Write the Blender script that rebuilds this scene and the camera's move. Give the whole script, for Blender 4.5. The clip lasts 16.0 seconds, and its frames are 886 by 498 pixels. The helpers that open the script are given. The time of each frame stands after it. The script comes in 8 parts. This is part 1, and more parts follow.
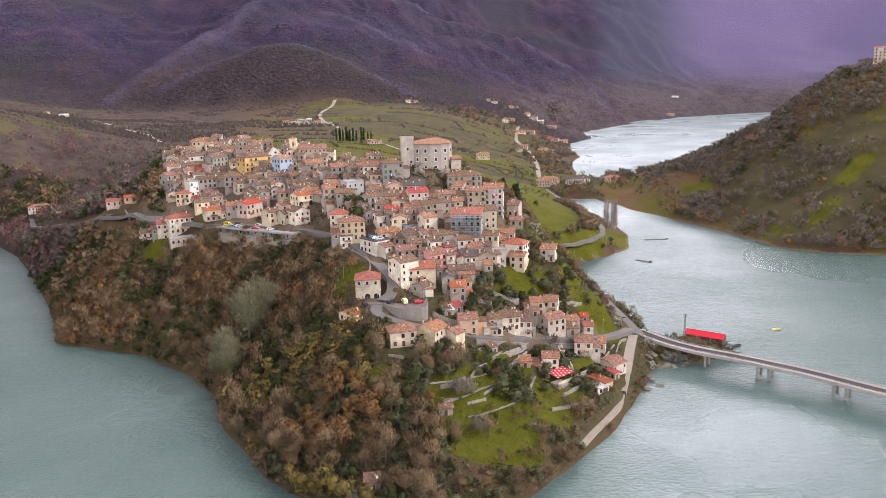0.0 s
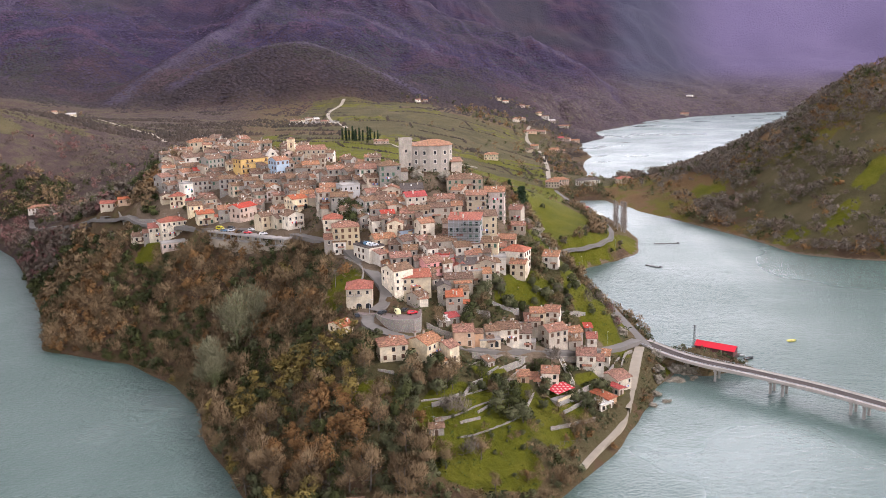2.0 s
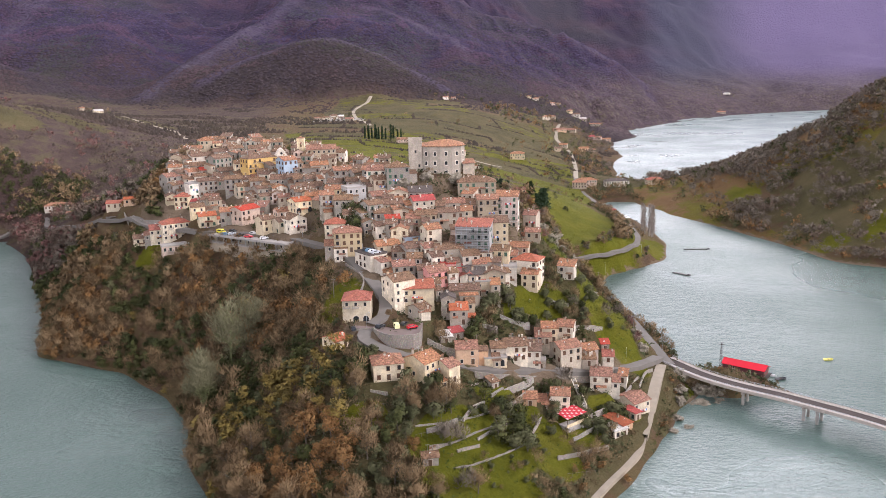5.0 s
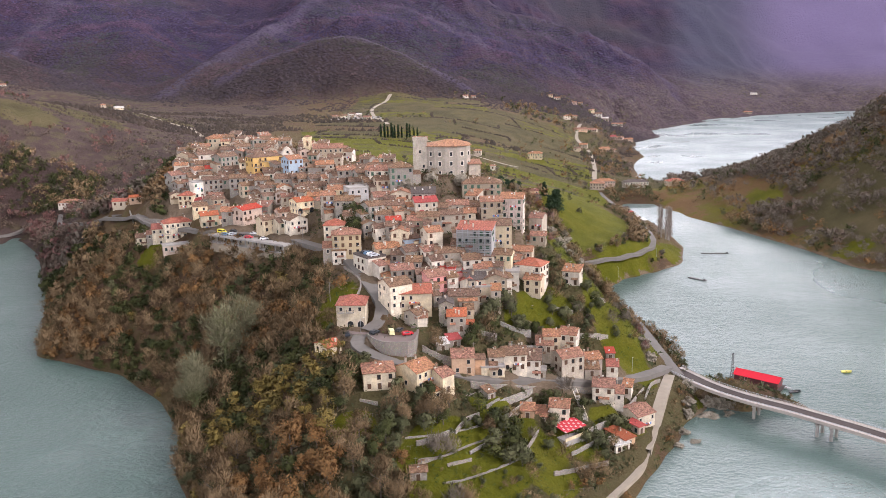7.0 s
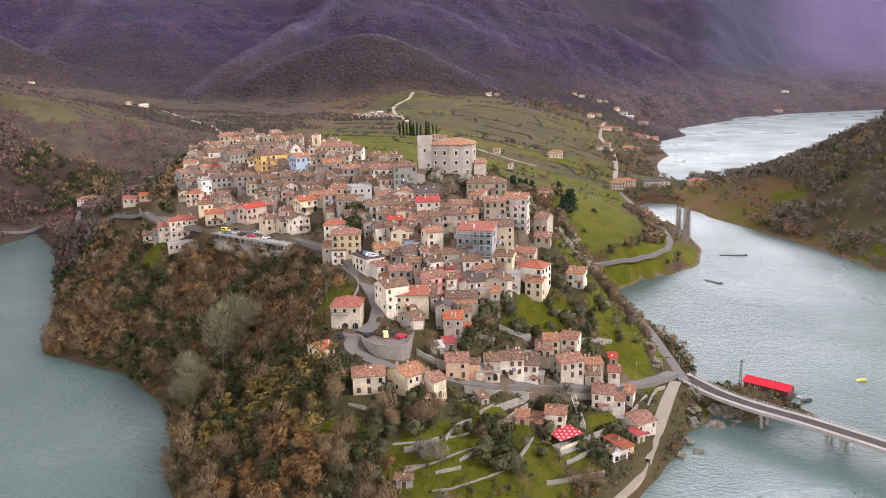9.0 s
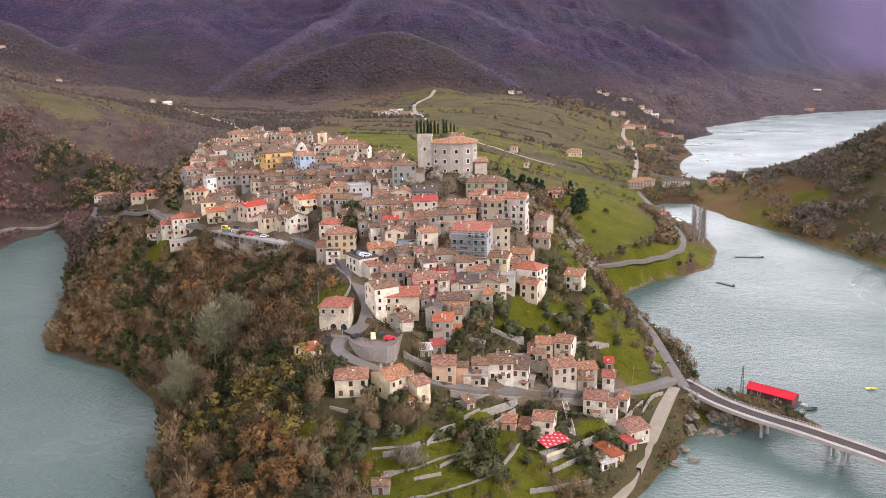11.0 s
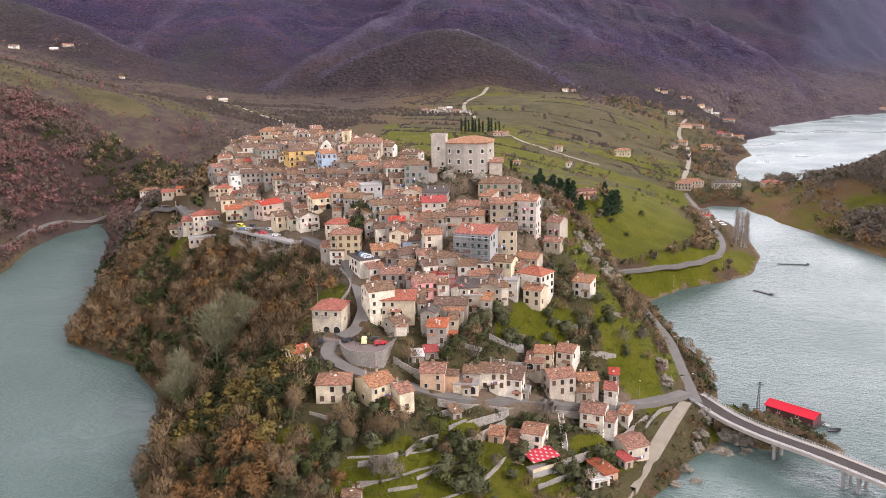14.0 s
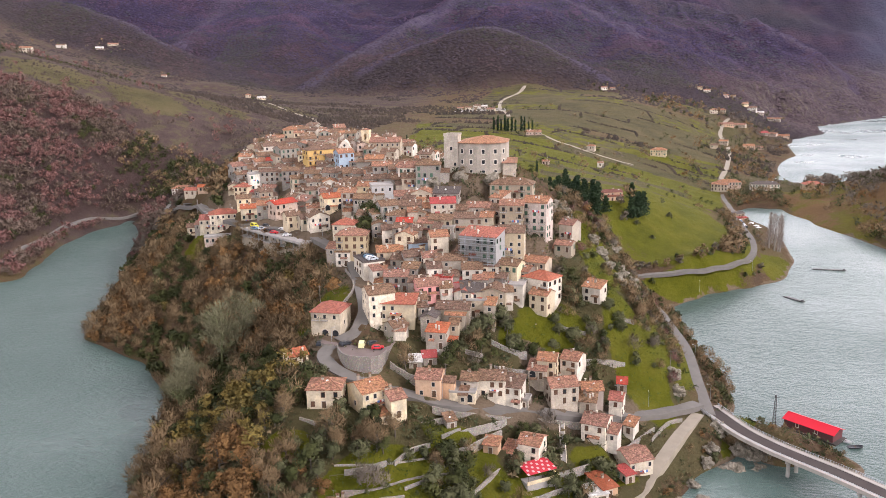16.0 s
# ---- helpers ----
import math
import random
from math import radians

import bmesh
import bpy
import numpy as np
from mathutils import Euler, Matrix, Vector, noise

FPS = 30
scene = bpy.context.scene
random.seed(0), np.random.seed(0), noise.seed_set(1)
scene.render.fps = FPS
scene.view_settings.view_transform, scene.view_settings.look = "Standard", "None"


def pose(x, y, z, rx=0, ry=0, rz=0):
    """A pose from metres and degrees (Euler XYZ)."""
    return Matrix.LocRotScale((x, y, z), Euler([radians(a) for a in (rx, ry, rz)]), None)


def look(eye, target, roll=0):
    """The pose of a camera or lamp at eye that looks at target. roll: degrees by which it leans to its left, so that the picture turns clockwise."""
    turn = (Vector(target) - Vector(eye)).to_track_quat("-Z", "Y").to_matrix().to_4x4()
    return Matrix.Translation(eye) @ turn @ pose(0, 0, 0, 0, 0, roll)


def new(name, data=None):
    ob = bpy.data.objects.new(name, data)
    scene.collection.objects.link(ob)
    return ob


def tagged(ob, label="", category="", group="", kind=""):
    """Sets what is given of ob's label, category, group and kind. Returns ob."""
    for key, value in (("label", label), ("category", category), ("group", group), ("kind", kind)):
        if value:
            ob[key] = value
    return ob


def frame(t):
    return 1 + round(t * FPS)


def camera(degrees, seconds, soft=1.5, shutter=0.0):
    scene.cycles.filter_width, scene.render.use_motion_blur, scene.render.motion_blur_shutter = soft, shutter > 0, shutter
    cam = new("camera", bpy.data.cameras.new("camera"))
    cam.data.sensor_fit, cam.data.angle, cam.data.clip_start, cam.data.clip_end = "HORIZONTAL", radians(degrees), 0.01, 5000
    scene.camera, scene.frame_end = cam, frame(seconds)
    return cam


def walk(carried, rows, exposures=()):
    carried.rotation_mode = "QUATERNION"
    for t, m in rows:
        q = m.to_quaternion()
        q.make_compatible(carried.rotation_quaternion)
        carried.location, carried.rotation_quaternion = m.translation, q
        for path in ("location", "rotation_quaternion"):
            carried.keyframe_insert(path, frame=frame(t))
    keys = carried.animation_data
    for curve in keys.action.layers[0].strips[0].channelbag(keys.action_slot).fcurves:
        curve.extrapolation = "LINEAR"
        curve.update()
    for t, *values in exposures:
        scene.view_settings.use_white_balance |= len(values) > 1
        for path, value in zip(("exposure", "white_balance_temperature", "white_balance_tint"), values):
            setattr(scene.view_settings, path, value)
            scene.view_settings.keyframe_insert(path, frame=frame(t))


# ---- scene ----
cam = camera(58.6, 16.0, 0.55)
PATH = [
    (0, (11.399, -19.098, 133.445), (11.633, -17.158, 133.019), -1.4),
    (0.5, (13.677, -15.328, 133.424), (13.906, -13.388, 132.997), -1.4),
    (1, (16.035, -11.526, 133.395), (16.256, -9.585, 132.969), -1.4),
    (1.5, (18.415, -7.617, 133.388), (18.627, -5.675, 132.961), -1.4),
    (2, (20.763, -3.533, 133.369), (20.963, -1.589, 132.941), -1.4),
    (2.5, (23.003, 0.691, 133.336), (23.189, 2.636, 132.907), -1.3),
    (3, (25.134, 4.96, 133.256), (25.306, 6.906, 132.827), -1.3),
    (3.5, (27.231, 8.973, 133.135), (27.39, 10.919, 132.705), -1.3),
    (4, (29.486, 12.487, 133.037), (29.631, 14.435, 132.606), -1.3),
    (6.5, (41.505, 26.128, 132.489), (41.578, 28.079, 132.054), -1.2),
    (7, (44.185, 28.319, 132.412), (44.242, 30.27, 131.977), -1.1),
    (7.5, (46.928, 30.135, 132.312), (46.97, 32.087, 131.875), -1.1),
    (8, (49.753, 31.757, 132.229), (49.778, 33.708, 131.792), -1.1),
    (8.5, (52.571, 33.132, 132.137), (52.576, 35.083, 131.698), -1.1),
    (9, (55.61, 34.456, 132.038), (55.596, 36.407, 131.599), -1.1),
    (11.5, (72.78, 41.571, 131.569), (72.673, 43.518, 131.125), -1.1),
    (12, (76.455, 43.238, 131.542), (76.325, 45.184, 131.097), -1.1),
    (12.5, (80.152, 44.926, 131.503), (79.996, 46.87, 131.058), -1.1),
    (13, (83.977, 46.67, 131.464), (83.79, 48.611, 131.018), -1.1),
    (13.5, (87.803, 48.465, 131.426), (87.587, 50.402, 130.98), -1.1),
    (14, (91.725, 50.432, 131.355), (91.48, 52.366, 130.909), -1.1),
    (14.5, (95.458, 52.512, 131.252), (95.187, 54.442, 130.806), -1.2),
    (15, (98.986, 54.747, 131.183), (98.688, 56.673, 130.735), -1.1),
    (15.5, (102.085, 57.055, 131.153), (101.761, 58.977, 130.705), -1.2),
    (16, (105.067, 59.483, 131.149), (104.713, 61.399, 130.701), -1.2),
]
walk(cam, [(t, look(eye, target, roll)) for t, eye, target, roll in PATH],
     [(0, 0.0, 6000, 20), (16, 0.0, 6100, 20)])

# ---------------------------------------------------------------- light
world = bpy.data.worlds.new("overcast_sky")
scene.world = world
world.use_nodes = True
wn, wl = world.node_tree.nodes, world.node_tree.links
wn.clear()
sky = wn.new("ShaderNodeTexSky")
sky.sky_type, sky.sun_disc = "NISHITA", False
sky.sun_elevation, sky.sun_rotation = radians(35), radians(108)
sky.air_density, sky.dust_density, sky.ozone_density = 1.0, 7.0, 1.0
veil = wn.new("ShaderNodeMix")
veil.data_type = "RGBA"
veil.inputs[0].default_value = 0.72
haze = wn.new("ShaderNodeValToRGB")
for stop, tone in ((0.0, (1.0, 0.98, 0.95)), (0.24, (0.88, 0.86, 0.83)), (0.40, (0.42, 0.41, 0.40)), (0.56, (0.25, 0.245, 0.24)), (1.0, (0.075, 0.074, 0.073))):
    e = haze.color_ramp.elements[0] if stop == 0 else (haze.color_ramp.elements[-1] if stop == 1 else haze.color_ramp.elements.new(stop))
    e.position, e.color = stop, (*tone, 1)
gain = wn.new("ShaderNodeVectorMath")
gain.operation = "SCALE"
up = wn.new("ShaderNodeSeparateXYZ")
wl.new(wn.new("ShaderNodeTexCoord").outputs["Generated"], up.inputs[0])
wl.new(up.outputs[2], haze.inputs[0])
glow = wn.new("ShaderNodeVectorMath")
glow.operation = "DOT_PRODUCT"
glow.inputs[1].default_value = (0.24, 0.96, 0.14)
wl.new(up.inputs[0].links[0].from_socket, glow.inputs[0])
glow_fall = wn.new("ShaderNodeMapRange")
for k, v in ((1, 0.88), (2, 1.0), (3, 98.0), (4, 375.0)):
    glow_fall.inputs[k].default_value = v
wl.new(glow.outputs["Value"], glow_fall.inputs[0])
wl.new(glow_fall.outputs[0], gain.inputs["Scale"])
wl.new(haze.outputs[0], gain.inputs[0])
wl.new(gain.outputs[0], veil.inputs[7])
back = wn.new("ShaderNodeBackground")
back.inputs[1].default_value = 0.0815
wout = wn.new("ShaderNodeOutputWorld")
wl.new(sky.outputs[0], veil.inputs[6])
wl.new(veil.outputs[2], back.inputs[0])
wl.new(back.outputs[0], wout.inputs[0])

sun_data = bpy.data.lights.new("sun", "SUN")
sun_data.energy, sun_data.angle, sun_data.color = 3.05, radians(10), (1.0, 0.94, 0.86)
sun = new("sun", sun_data)
sun.matrix_world = look((660, 165, 480), (0, 380, 0))

# ---------------------------------------------------------------- materials
class Mat:
    """A node material under construction."""

    def __init__(self, name, rough=0.8, metal=0.0, spec=0.3):
        self.m = bpy.data.materials.new(name)
        self.m.use_nodes = True
        self.n, self.l = self.m.node_tree.nodes, self.m.node_tree.links
        self.b = self.n["Principled BSDF"]
        self.b.inputs["Roughness"].default_value = rough
        self.b.inputs["Metallic"].default_value = metal
        self.b.inputs["Specular IOR Level"].default_value = spec
        self.geo = None

    def coord(self, kind="Object"):
        if kind == "Position":
            if self.geo is None:
                self.geo = self.n.new("ShaderNodeNewGeometry")
            return self.geo.outputs["Position"]
        return self.n.new("ShaderNodeTexCoord").outputs[kind]

    def noise(self, scale, detail=4, rough=0.6, co=None):
        t = self.n.new("ShaderNodeTexNoise")
        t.inputs["Scale"].default_value, t.inputs["Detail"].default_value, t.inputs["Roughness"].default_value = scale, detail, rough
        self.l.new(co or self.coord("Position"), t.inputs["Vector"])
        return t.outputs["Fac"]

    def cells(self, scale, co=None, out="Distance"):
        t = self.n.new("ShaderNodeTexVoronoi")
        t.inputs["Scale"].default_value = scale
        self.l.new(co or self.coord("Position"), t.inputs["Vector"])
        return t.outputs[out]

    def wave(self, scale, axis="X", distort=0.3):
        t = self.n.new("ShaderNodeTexWave")
        t.bands_direction = axis
        t.inputs["Scale"].default_value, t.inputs["Distortion"].default_value = scale, distort
        self.l.new(self.coord("Object"), t.inputs["Vector"])
        return t.outputs["Fac"]

    def ramp(self, fac, *stops):
        r = self.n.new("ShaderNodeValToRGB")
        e = r.color_ramp.elements
        while len(e) < len(stops):
            e.new(0.5)
        for k, (p, c) in zip(e, stops):
            k.position, k.color = p, (*c, 1)
        self.l.new(fac, r.inputs[0])
        return r.outputs[0]

    def mix(self, fac, a, b, how="MIX"):
        x = self.n.new("ShaderNodeMix")
        x.data_type, x.blend_type = "RGBA", how
        for i, v in ((0, fac), (6, a), (7, b)):
            if isinstance(v, (int, float)):
                x.inputs[i].default_value = v
            elif isinstance(v, tuple):
                x.inputs[i].default_value = (*v, 1)
            else:
                self.l.new(v, x.inputs[i])
        return x.outputs[2]

    def math(self, op, a, b=0.0):
        x = self.n.new("ShaderNodeMath")
        x.operation = op
        for i, v in ((0, a), (1, b)):
            if isinstance(v, (int, float)):
                x.inputs[i].default_value = v
            else:
                self.l.new(v, x.inputs[i])
        return x.outputs[0]

    def between(self, v, lo, hi):
        x = self.n.new("ShaderNodeMapRange")
        x.inputs[1].default_value, x.inputs[2].default_value = lo, hi
        self.l.new(v, x.inputs[0])
        return x.outputs[0]

    def vary(self, v, lo, hi):
        """A 0..1 value stretched to lo..hi."""
        x = self.n.new("ShaderNodeMapRange")
        x.inputs[3].default_value, x.inputs[4].default_value = lo, hi
        self.l.new(v, x.inputs[0])
        return x.outputs[0]

    def random(self):
        return self.n.new("ShaderNodeObjectInfo").outputs["Random"]

    def island(self):
        if self.geo is None:
            self.geo = self.n.new("ShaderNodeNewGeometry")
        return self.geo.outputs["Random Per Island"]

    def attribute(self, name):
        a = self.n.new("ShaderNodeAttribute")
        a.attribute_name = name
        s = self.n.new("ShaderNodeSeparateColor")
        self.l.new(a.outputs["Color"], s.inputs[0])
        return s.outputs

    def hsv(self, col, hue=0.5, sat=1.0, val=1.0):
        h = self.n.new("ShaderNodeHueSaturation")
        for key, v in (("Hue", hue), ("Saturation", sat), ("Value", val)):
            if isinstance(v, (int, float)):
                h.inputs[key].default_value = v
            else:
                self.l.new(v, h.inputs[key])
        self.l.new(col, h.inputs["Color"])
        return h.outputs[0]

    def bump(self, height, strength=0.5, dist=0.1):
        b = self.n.new("ShaderNodeBump")
        b.inputs["Strength"].default_value, b.inputs["Distance"].default_value = strength, dist
        self.l.new(height, b.inputs["Height"])
        self.l.new(b.outputs[0], self.b.inputs["Normal"])

    def color(self, col):
        if isinstance(col, tuple):
            self.b.inputs["Base Color"].default_value = (*col, 1)
        else:
            self.l.new(col, self.b.inputs["Base Color"])
        return self.m


def plain(name, col, rough=0.7, metal=0.0, vary=0.25, scale=1.2):
    """Paint, metal or plastic with slight wear."""
    k = Mat(name, rough, metal)
    f = k.noise(scale, 5)
    dark = tuple(c * (1 - vary) for c in col)
    return k.color(k.mix(f, dark, col))


def wall_paint(name, col, stain=0.35, stone=0.0):
    """Plaster or stone wall: patches, streaks, exposed stone."""
    k = Mat(name, 0.9, 0, 0.15)
    big, fine = k.noise(0.35, 5, 0.65), k.noise(3.0, 6, 0.7)
    base = k.hsv(k.mix(0.0, col, col), 0.5, k.vary(k.math("FRACT", k.math("MULTIPLY", k.random(), 7.3)), 0.65, 1.08), k.vary(k.random(), 0.7, 1.08))
    grey = (0.26, 0.23, 0.20)
    c = k.mix(k.math("MULTIPLY", k.between(big, 0.36, 0.66), min(0.75, stain * 1.5)), base, grey)
    c = k.mix(k.math("MULTIPLY", k.between(fine, 0.3, 0.75), 0.4), c, (0.8, 0.78, 0.74), "MULTIPLY")
    c = k.mix(k.math("MULTIPLY", k.between(k.noise(1.4, 6, 0.8), 0.5, 0.66), 0.5), c, tuple(v * 0.52 for v in col))
    streak = k.n.new("ShaderNodeMapping")
    streak.inputs["Scale"].default_value = (1.6, 1.6, 0.16)
    k.l.new(k.coord("Position"), streak.inputs[0])
    c = k.mix(k.math("MULTIPLY", k.between(k.noise(1.0, 5, 0.7, streak.outputs[0]), 0.5, 0.7), 0.5), c, tuple(v * 0.5 for v in col))
    if stone:
        cell = k.cells(2.6, out="Color")
        c = k.mix(stone, c, k.hsv(k.mix(0.35, c, cell, "SOFT_LIGHT"), 0.5, 0.6, 1.0))
        joint = k.cells(2.6)
        c = k.mix(k.math("MULTIPLY", k.between(joint, 0.3, 0.55), stone * 0.6), c, (0.16, 0.14, 0.12))
        k.bump(joint, 0.6, 0.08)
    else:
        k.bump(fine, 0.35, 0.05)
    return k.color(c)


def roof_tiles(name, col, old, spread=0.5):
    """Clay pan tiles: ridges down the slope, courses across, moss and faded tiles."""
    k = Mat(name, 0.85, 0, 0.2)
    fine, big = k.noise(2.2, 6, 0.75), k.noise(0.4, 4)
    cell = k.cells(2.1, out="Color")
    c = k.mix(k.between(fine, 0.42, 0.6), col, old)
    c = k.mix(k.between(k.noise(1.1, 3, 0.8), 0.55, 0.68), c, tuple(min(1, v * 1.4 + 0.03) for v in col))
    c = k.mix(k.between(k.noise(0.9, 3, 0.8), 0.58, 0.7), c, tuple(v * 0.4 for v in old))
    sep = k.n.new("ShaderNodeSeparateColor")
    k.l.new(cell, sep.inputs[0])
    c = k.hsv(c, k.vary(sep.outputs[1], 0.5 - 0.02 * spread, 0.5 + 0.03 * spread), 1.0, k.vary(sep.outputs[0], 1 - 0.9 * spread, 1 + 0.9 * spread))
    c = k.hsv(c, k.vary(k.random(), 0.49, 0.504), k.vary(k.random(), 0.85, 1.05), k.vary(k.random(), 0.85, 1.15))
    c = k.mix(k.math("MULTIPLY", k.between(big, 0.5, 0.75), 0.35), c, (0.16, 0.13, 0.09))
    ribs = k.wave(1.1, "X", 0.2)
    c = k.mix(k.math("MULTIPLY", ribs, 0.45), c, (0.10, 0.052, 0.03))
    k.bump(k.math("ADD", ribs, k.math("MULTIPLY", fine, 0.8)), 0.9, 0.12)
    return k.color(c)


WALLS = {
    "s": wall_paint("grey_rubble_wall", (0.405, 0.335, 0.245), 0.4, 0.6),
    "b": wall_paint("beige_render", (0.53, 0.42, 0.28), 0.35, 0.25),
    "c": wall_paint("cream_plaster", (0.82, 0.67, 0.43), 0.45),
    "w": wall_paint("white_plaster", (0.84, 0.745, 0.60), 0.38),
    "y": wall_paint("pale_yellow_plaster", (0.66, 0.53, 0.34), 0.18),
    "Y": wall_paint("ochre_yellow_plaster", (0.67, 0.45, 0.18), 0.12),
    "p": wall_paint("faded_pink_plaster", (0.62, 0.465, 0.375), 0.35),
    "P": wall_paint("bright_pink_plaster", (0.74, 0.30, 0.27), 0.2),
    "B": wall_paint("pale_blue_plaster", (0.38, 0.50, 0.62), 0.12),
    "g": wall_paint("blue_grey_concrete", (0.42, 0.41, 0.40), 0.2),
    "o": wall_paint("peach_plaster", (0.72, 0.44, 0.25), 0.2),
}
WALL_WORDS = {"s": "grey rubble stone", "b": "weathered beige rendered", "c": "cream plastered", "w": "stained white plastered", "y": "pale yellow plastered",
              "Y": "bright ochre-yellow plastered", "p": "faded pink plastered", "P": "bright pink plastered", "B": "pale blue plastered", "g": "blue-grey concrete", "o": "peach plastered"}
ROOFS = {
    "o": roof_tiles("old_brown_tiles", (0.235, 0.135, 0.082), (0.15, 0.095, 0.064)),
    "t": roof_tiles("terracotta_tiles", (0.41, 0.185, 0.105), (0.265, 0.135, 0.085)),
    "r": roof_tiles("new_orange_tiles", (0.48, 0.13, 0.068), (0.38, 0.115, 0.065), 0.3),
    "R": roof_tiles("red_sheet_roof", (0.52, 0.055, 0.04), (0.36, 0.06, 0.05), 0.15),
    "d": roof_tiles("dark_felt_roof", (0.085, 0.08, 0.08), (0.14, 0.12, 0.11), 0.2),
    "m": roof_tiles("maroon_tiles", (0.27, 0.085, 0.06), (0.19, 0.07, 0.05), 0.3),
    "M": roof_tiles("rust_red_sheet_roof", (0.36, 0.085, 0.03), (0.30, 0.08, 0.035), 0.1),
    "W": roof_tiles("pale_sheet_roof", (0.70, 0.68, 0.64), (0.55, 0.53, 0.5), 0.1),
}
ROOF_WORDS = {"o": "old brown clay-tile roof", "t": "terracotta tile roof", "r": "bright orange tile roof", "R": "red sheet roof", "d": "dark felt roof", "m": "maroon tile roof", "M": "rust-red sheet roof", "W": "pale sheet roof"}

M_PANE = Mat("window_glass", 0.12, 0, 0.5).color((0.025, 0.028, 0.032))
M_FRAME = plain("stone_surround", (0.55, 0.48, 0.40), 0.85)
M_SHUT = plain("brown_shutter", (0.11, 0.055, 0.03), 0.7)
M_SHUTG = plain("green_shutter", (0.06, 0.12, 0.08), 0.7)
M_DOOR = plain("old_timber_door", (0.10, 0.06, 0.035), 0.75)
M_CONC = plain("weathered_concrete", (0.42, 0.39, 0.36), 0.9, 0, 0.45, 0.7)
M_RAIL = plain("iron_rail", (0.09, 0.085, 0.085), 0.5, 0.6)
M_STEEL = plain("galvanised_steel", (0.42, 0.45, 0.48), 0.45, 0.7)
M_CHIM = WALLS["b"]


def road_material(name, col):
    k = Mat(name, 0.85, 0, 0.25)
    a, b = k.noise(0.25, 5), k.noise(4.0, 5, 0.8)
    c = k.mix(a, tuple(v * 0.7 for v in col), tuple(min(1, v * 1.25) for v in col))
    c = k.mix(k.math("MULTIPLY", b, 0.4), c, (0.5, 0.48, 0.45), "MULTIPLY")
    k.bump(b, 0.2, 0.03)
    return k.color(c)


M_ASPH = road_material("asphalt", (0.172, 0.157, 0.143))
M_BRIDGE = road_material("worn_brown_asphalt", (0.060, 0.046, 0.042))
M_SQUARE = road_material("reddish_paving", (0.20, 0.155, 0.142))
M_TRACK = road_material("gravel_track", (0.32, 0.275, 0.215))
M_RUBBLE = wall_paint("pale_rubble", (0.5, 0.46, 0.41), 0.4, 0.5)
M_STONE = wall_paint("dry_stone", (0.41, 0.33, 0.22), 0.45, 1.0)

# ground cover: attribute red = pasture, green = lush grass, blue = bare earth
gm = Mat("ground_cover", 0.95, 0, 0.1)
cover = gm.attribute("cover")
far = gm.attribute("distance")[0]
n_big, n_mid, n_fine = gm.noise(0.008, 5, 0.6), gm.noise(0.06, 6, 0.7), gm.noise(0.7, 6, 0.75)
crowns = gm.cells(0.13)
litter = gm.ramp(n_mid, (0.25, (0.062, 0.044, 0.030)), (0.5, (0.115, 0.072, 0.044)), (0.62, (0.095, 0.085, 0.034)), (0.8, (0.16, 0.092, 0.048)))
# purple of the far woods: winter twigs plus a haze tint in the colour
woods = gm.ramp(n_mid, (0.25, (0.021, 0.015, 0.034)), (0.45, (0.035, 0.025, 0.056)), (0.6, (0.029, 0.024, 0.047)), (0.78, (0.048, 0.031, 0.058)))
edge = gm.math("MULTIPLY", gm.math("SUBTRACT", n_mid, 0.5), 1.8)
sharp = gm.math("MULTIPLY", gm.math("SUBTRACT", n_fine, 0.5), 0.5)


def patch(a):
    return gm.between(gm.math("ADD", gm.math("ADD", a, edge), sharp), 0.42, 0.58)


n_vast, n_grass = gm.noise(0.0022, 3, 0.5), gm.noise(0.024, 5, 0.7)
woods = gm.mix(gm.math("MULTIPLY", gm.between(crowns, 0.2, 0.9), 0.6), woods, (0.038, 0.027, 0.036))
woods = gm.mix(gm.math("MULTIPLY", gm.between(n_big, 0.48, 0.64), 0.45), woods, (0.088, 0.048, 0.066))
woods = gm.mix(gm.math("MULTIPLY", gm.between(n_vast, 0.48, 0.62), 0.5), woods, (0.042, 0.042, 0.046))
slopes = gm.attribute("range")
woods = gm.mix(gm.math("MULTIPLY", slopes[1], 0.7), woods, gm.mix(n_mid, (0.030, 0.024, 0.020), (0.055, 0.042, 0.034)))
# haze put into base colour: bluer dark mountain, paler purple last slope
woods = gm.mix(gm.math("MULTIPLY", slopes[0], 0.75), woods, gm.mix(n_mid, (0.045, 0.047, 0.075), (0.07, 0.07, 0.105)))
haze_lilac = gm.mix(n_mid, (0.125, 0.10, 0.18), (0.155, 0.125, 0.22))
woods = gm.mix(gm.attribute("distance")[1], woods, haze_lilac)
dry = gm.ramp(n_fine, (0.3, (0.085, 0.062, 0.032)), (0.7, (0.15, 0.115, 0.055)))
woods = gm.mix(gm.math("MULTIPLY", slopes[2], 0.85), woods, gm.ramp(n_mid, (0.3, (0.056, 0.043, 0.048)), (0.5, (0.088, 0.067, 0.07)), (0.62, (0.12, 0.10, 0.075)), (0.75, (0.078, 0.06, 0.066))))
litter = gm.mix(gm.between(n_grass, 0.47, 0.6), litter, dry)
red_litter = gm.ramp(n_mid, (0.28, (0.052, 0.036, 0.034)), (0.5, (0.08, 0.056, 0.05)), (0.62, (0.094, 0.078, 0.046)), (0.74, (0.112, 0.082, 0.066)))
litter = gm.mix(gm.math("MULTIPLY", gm.attribute("distance")[2], gm.between(n_big, 0.15, 0.35)), litter, red_litter)
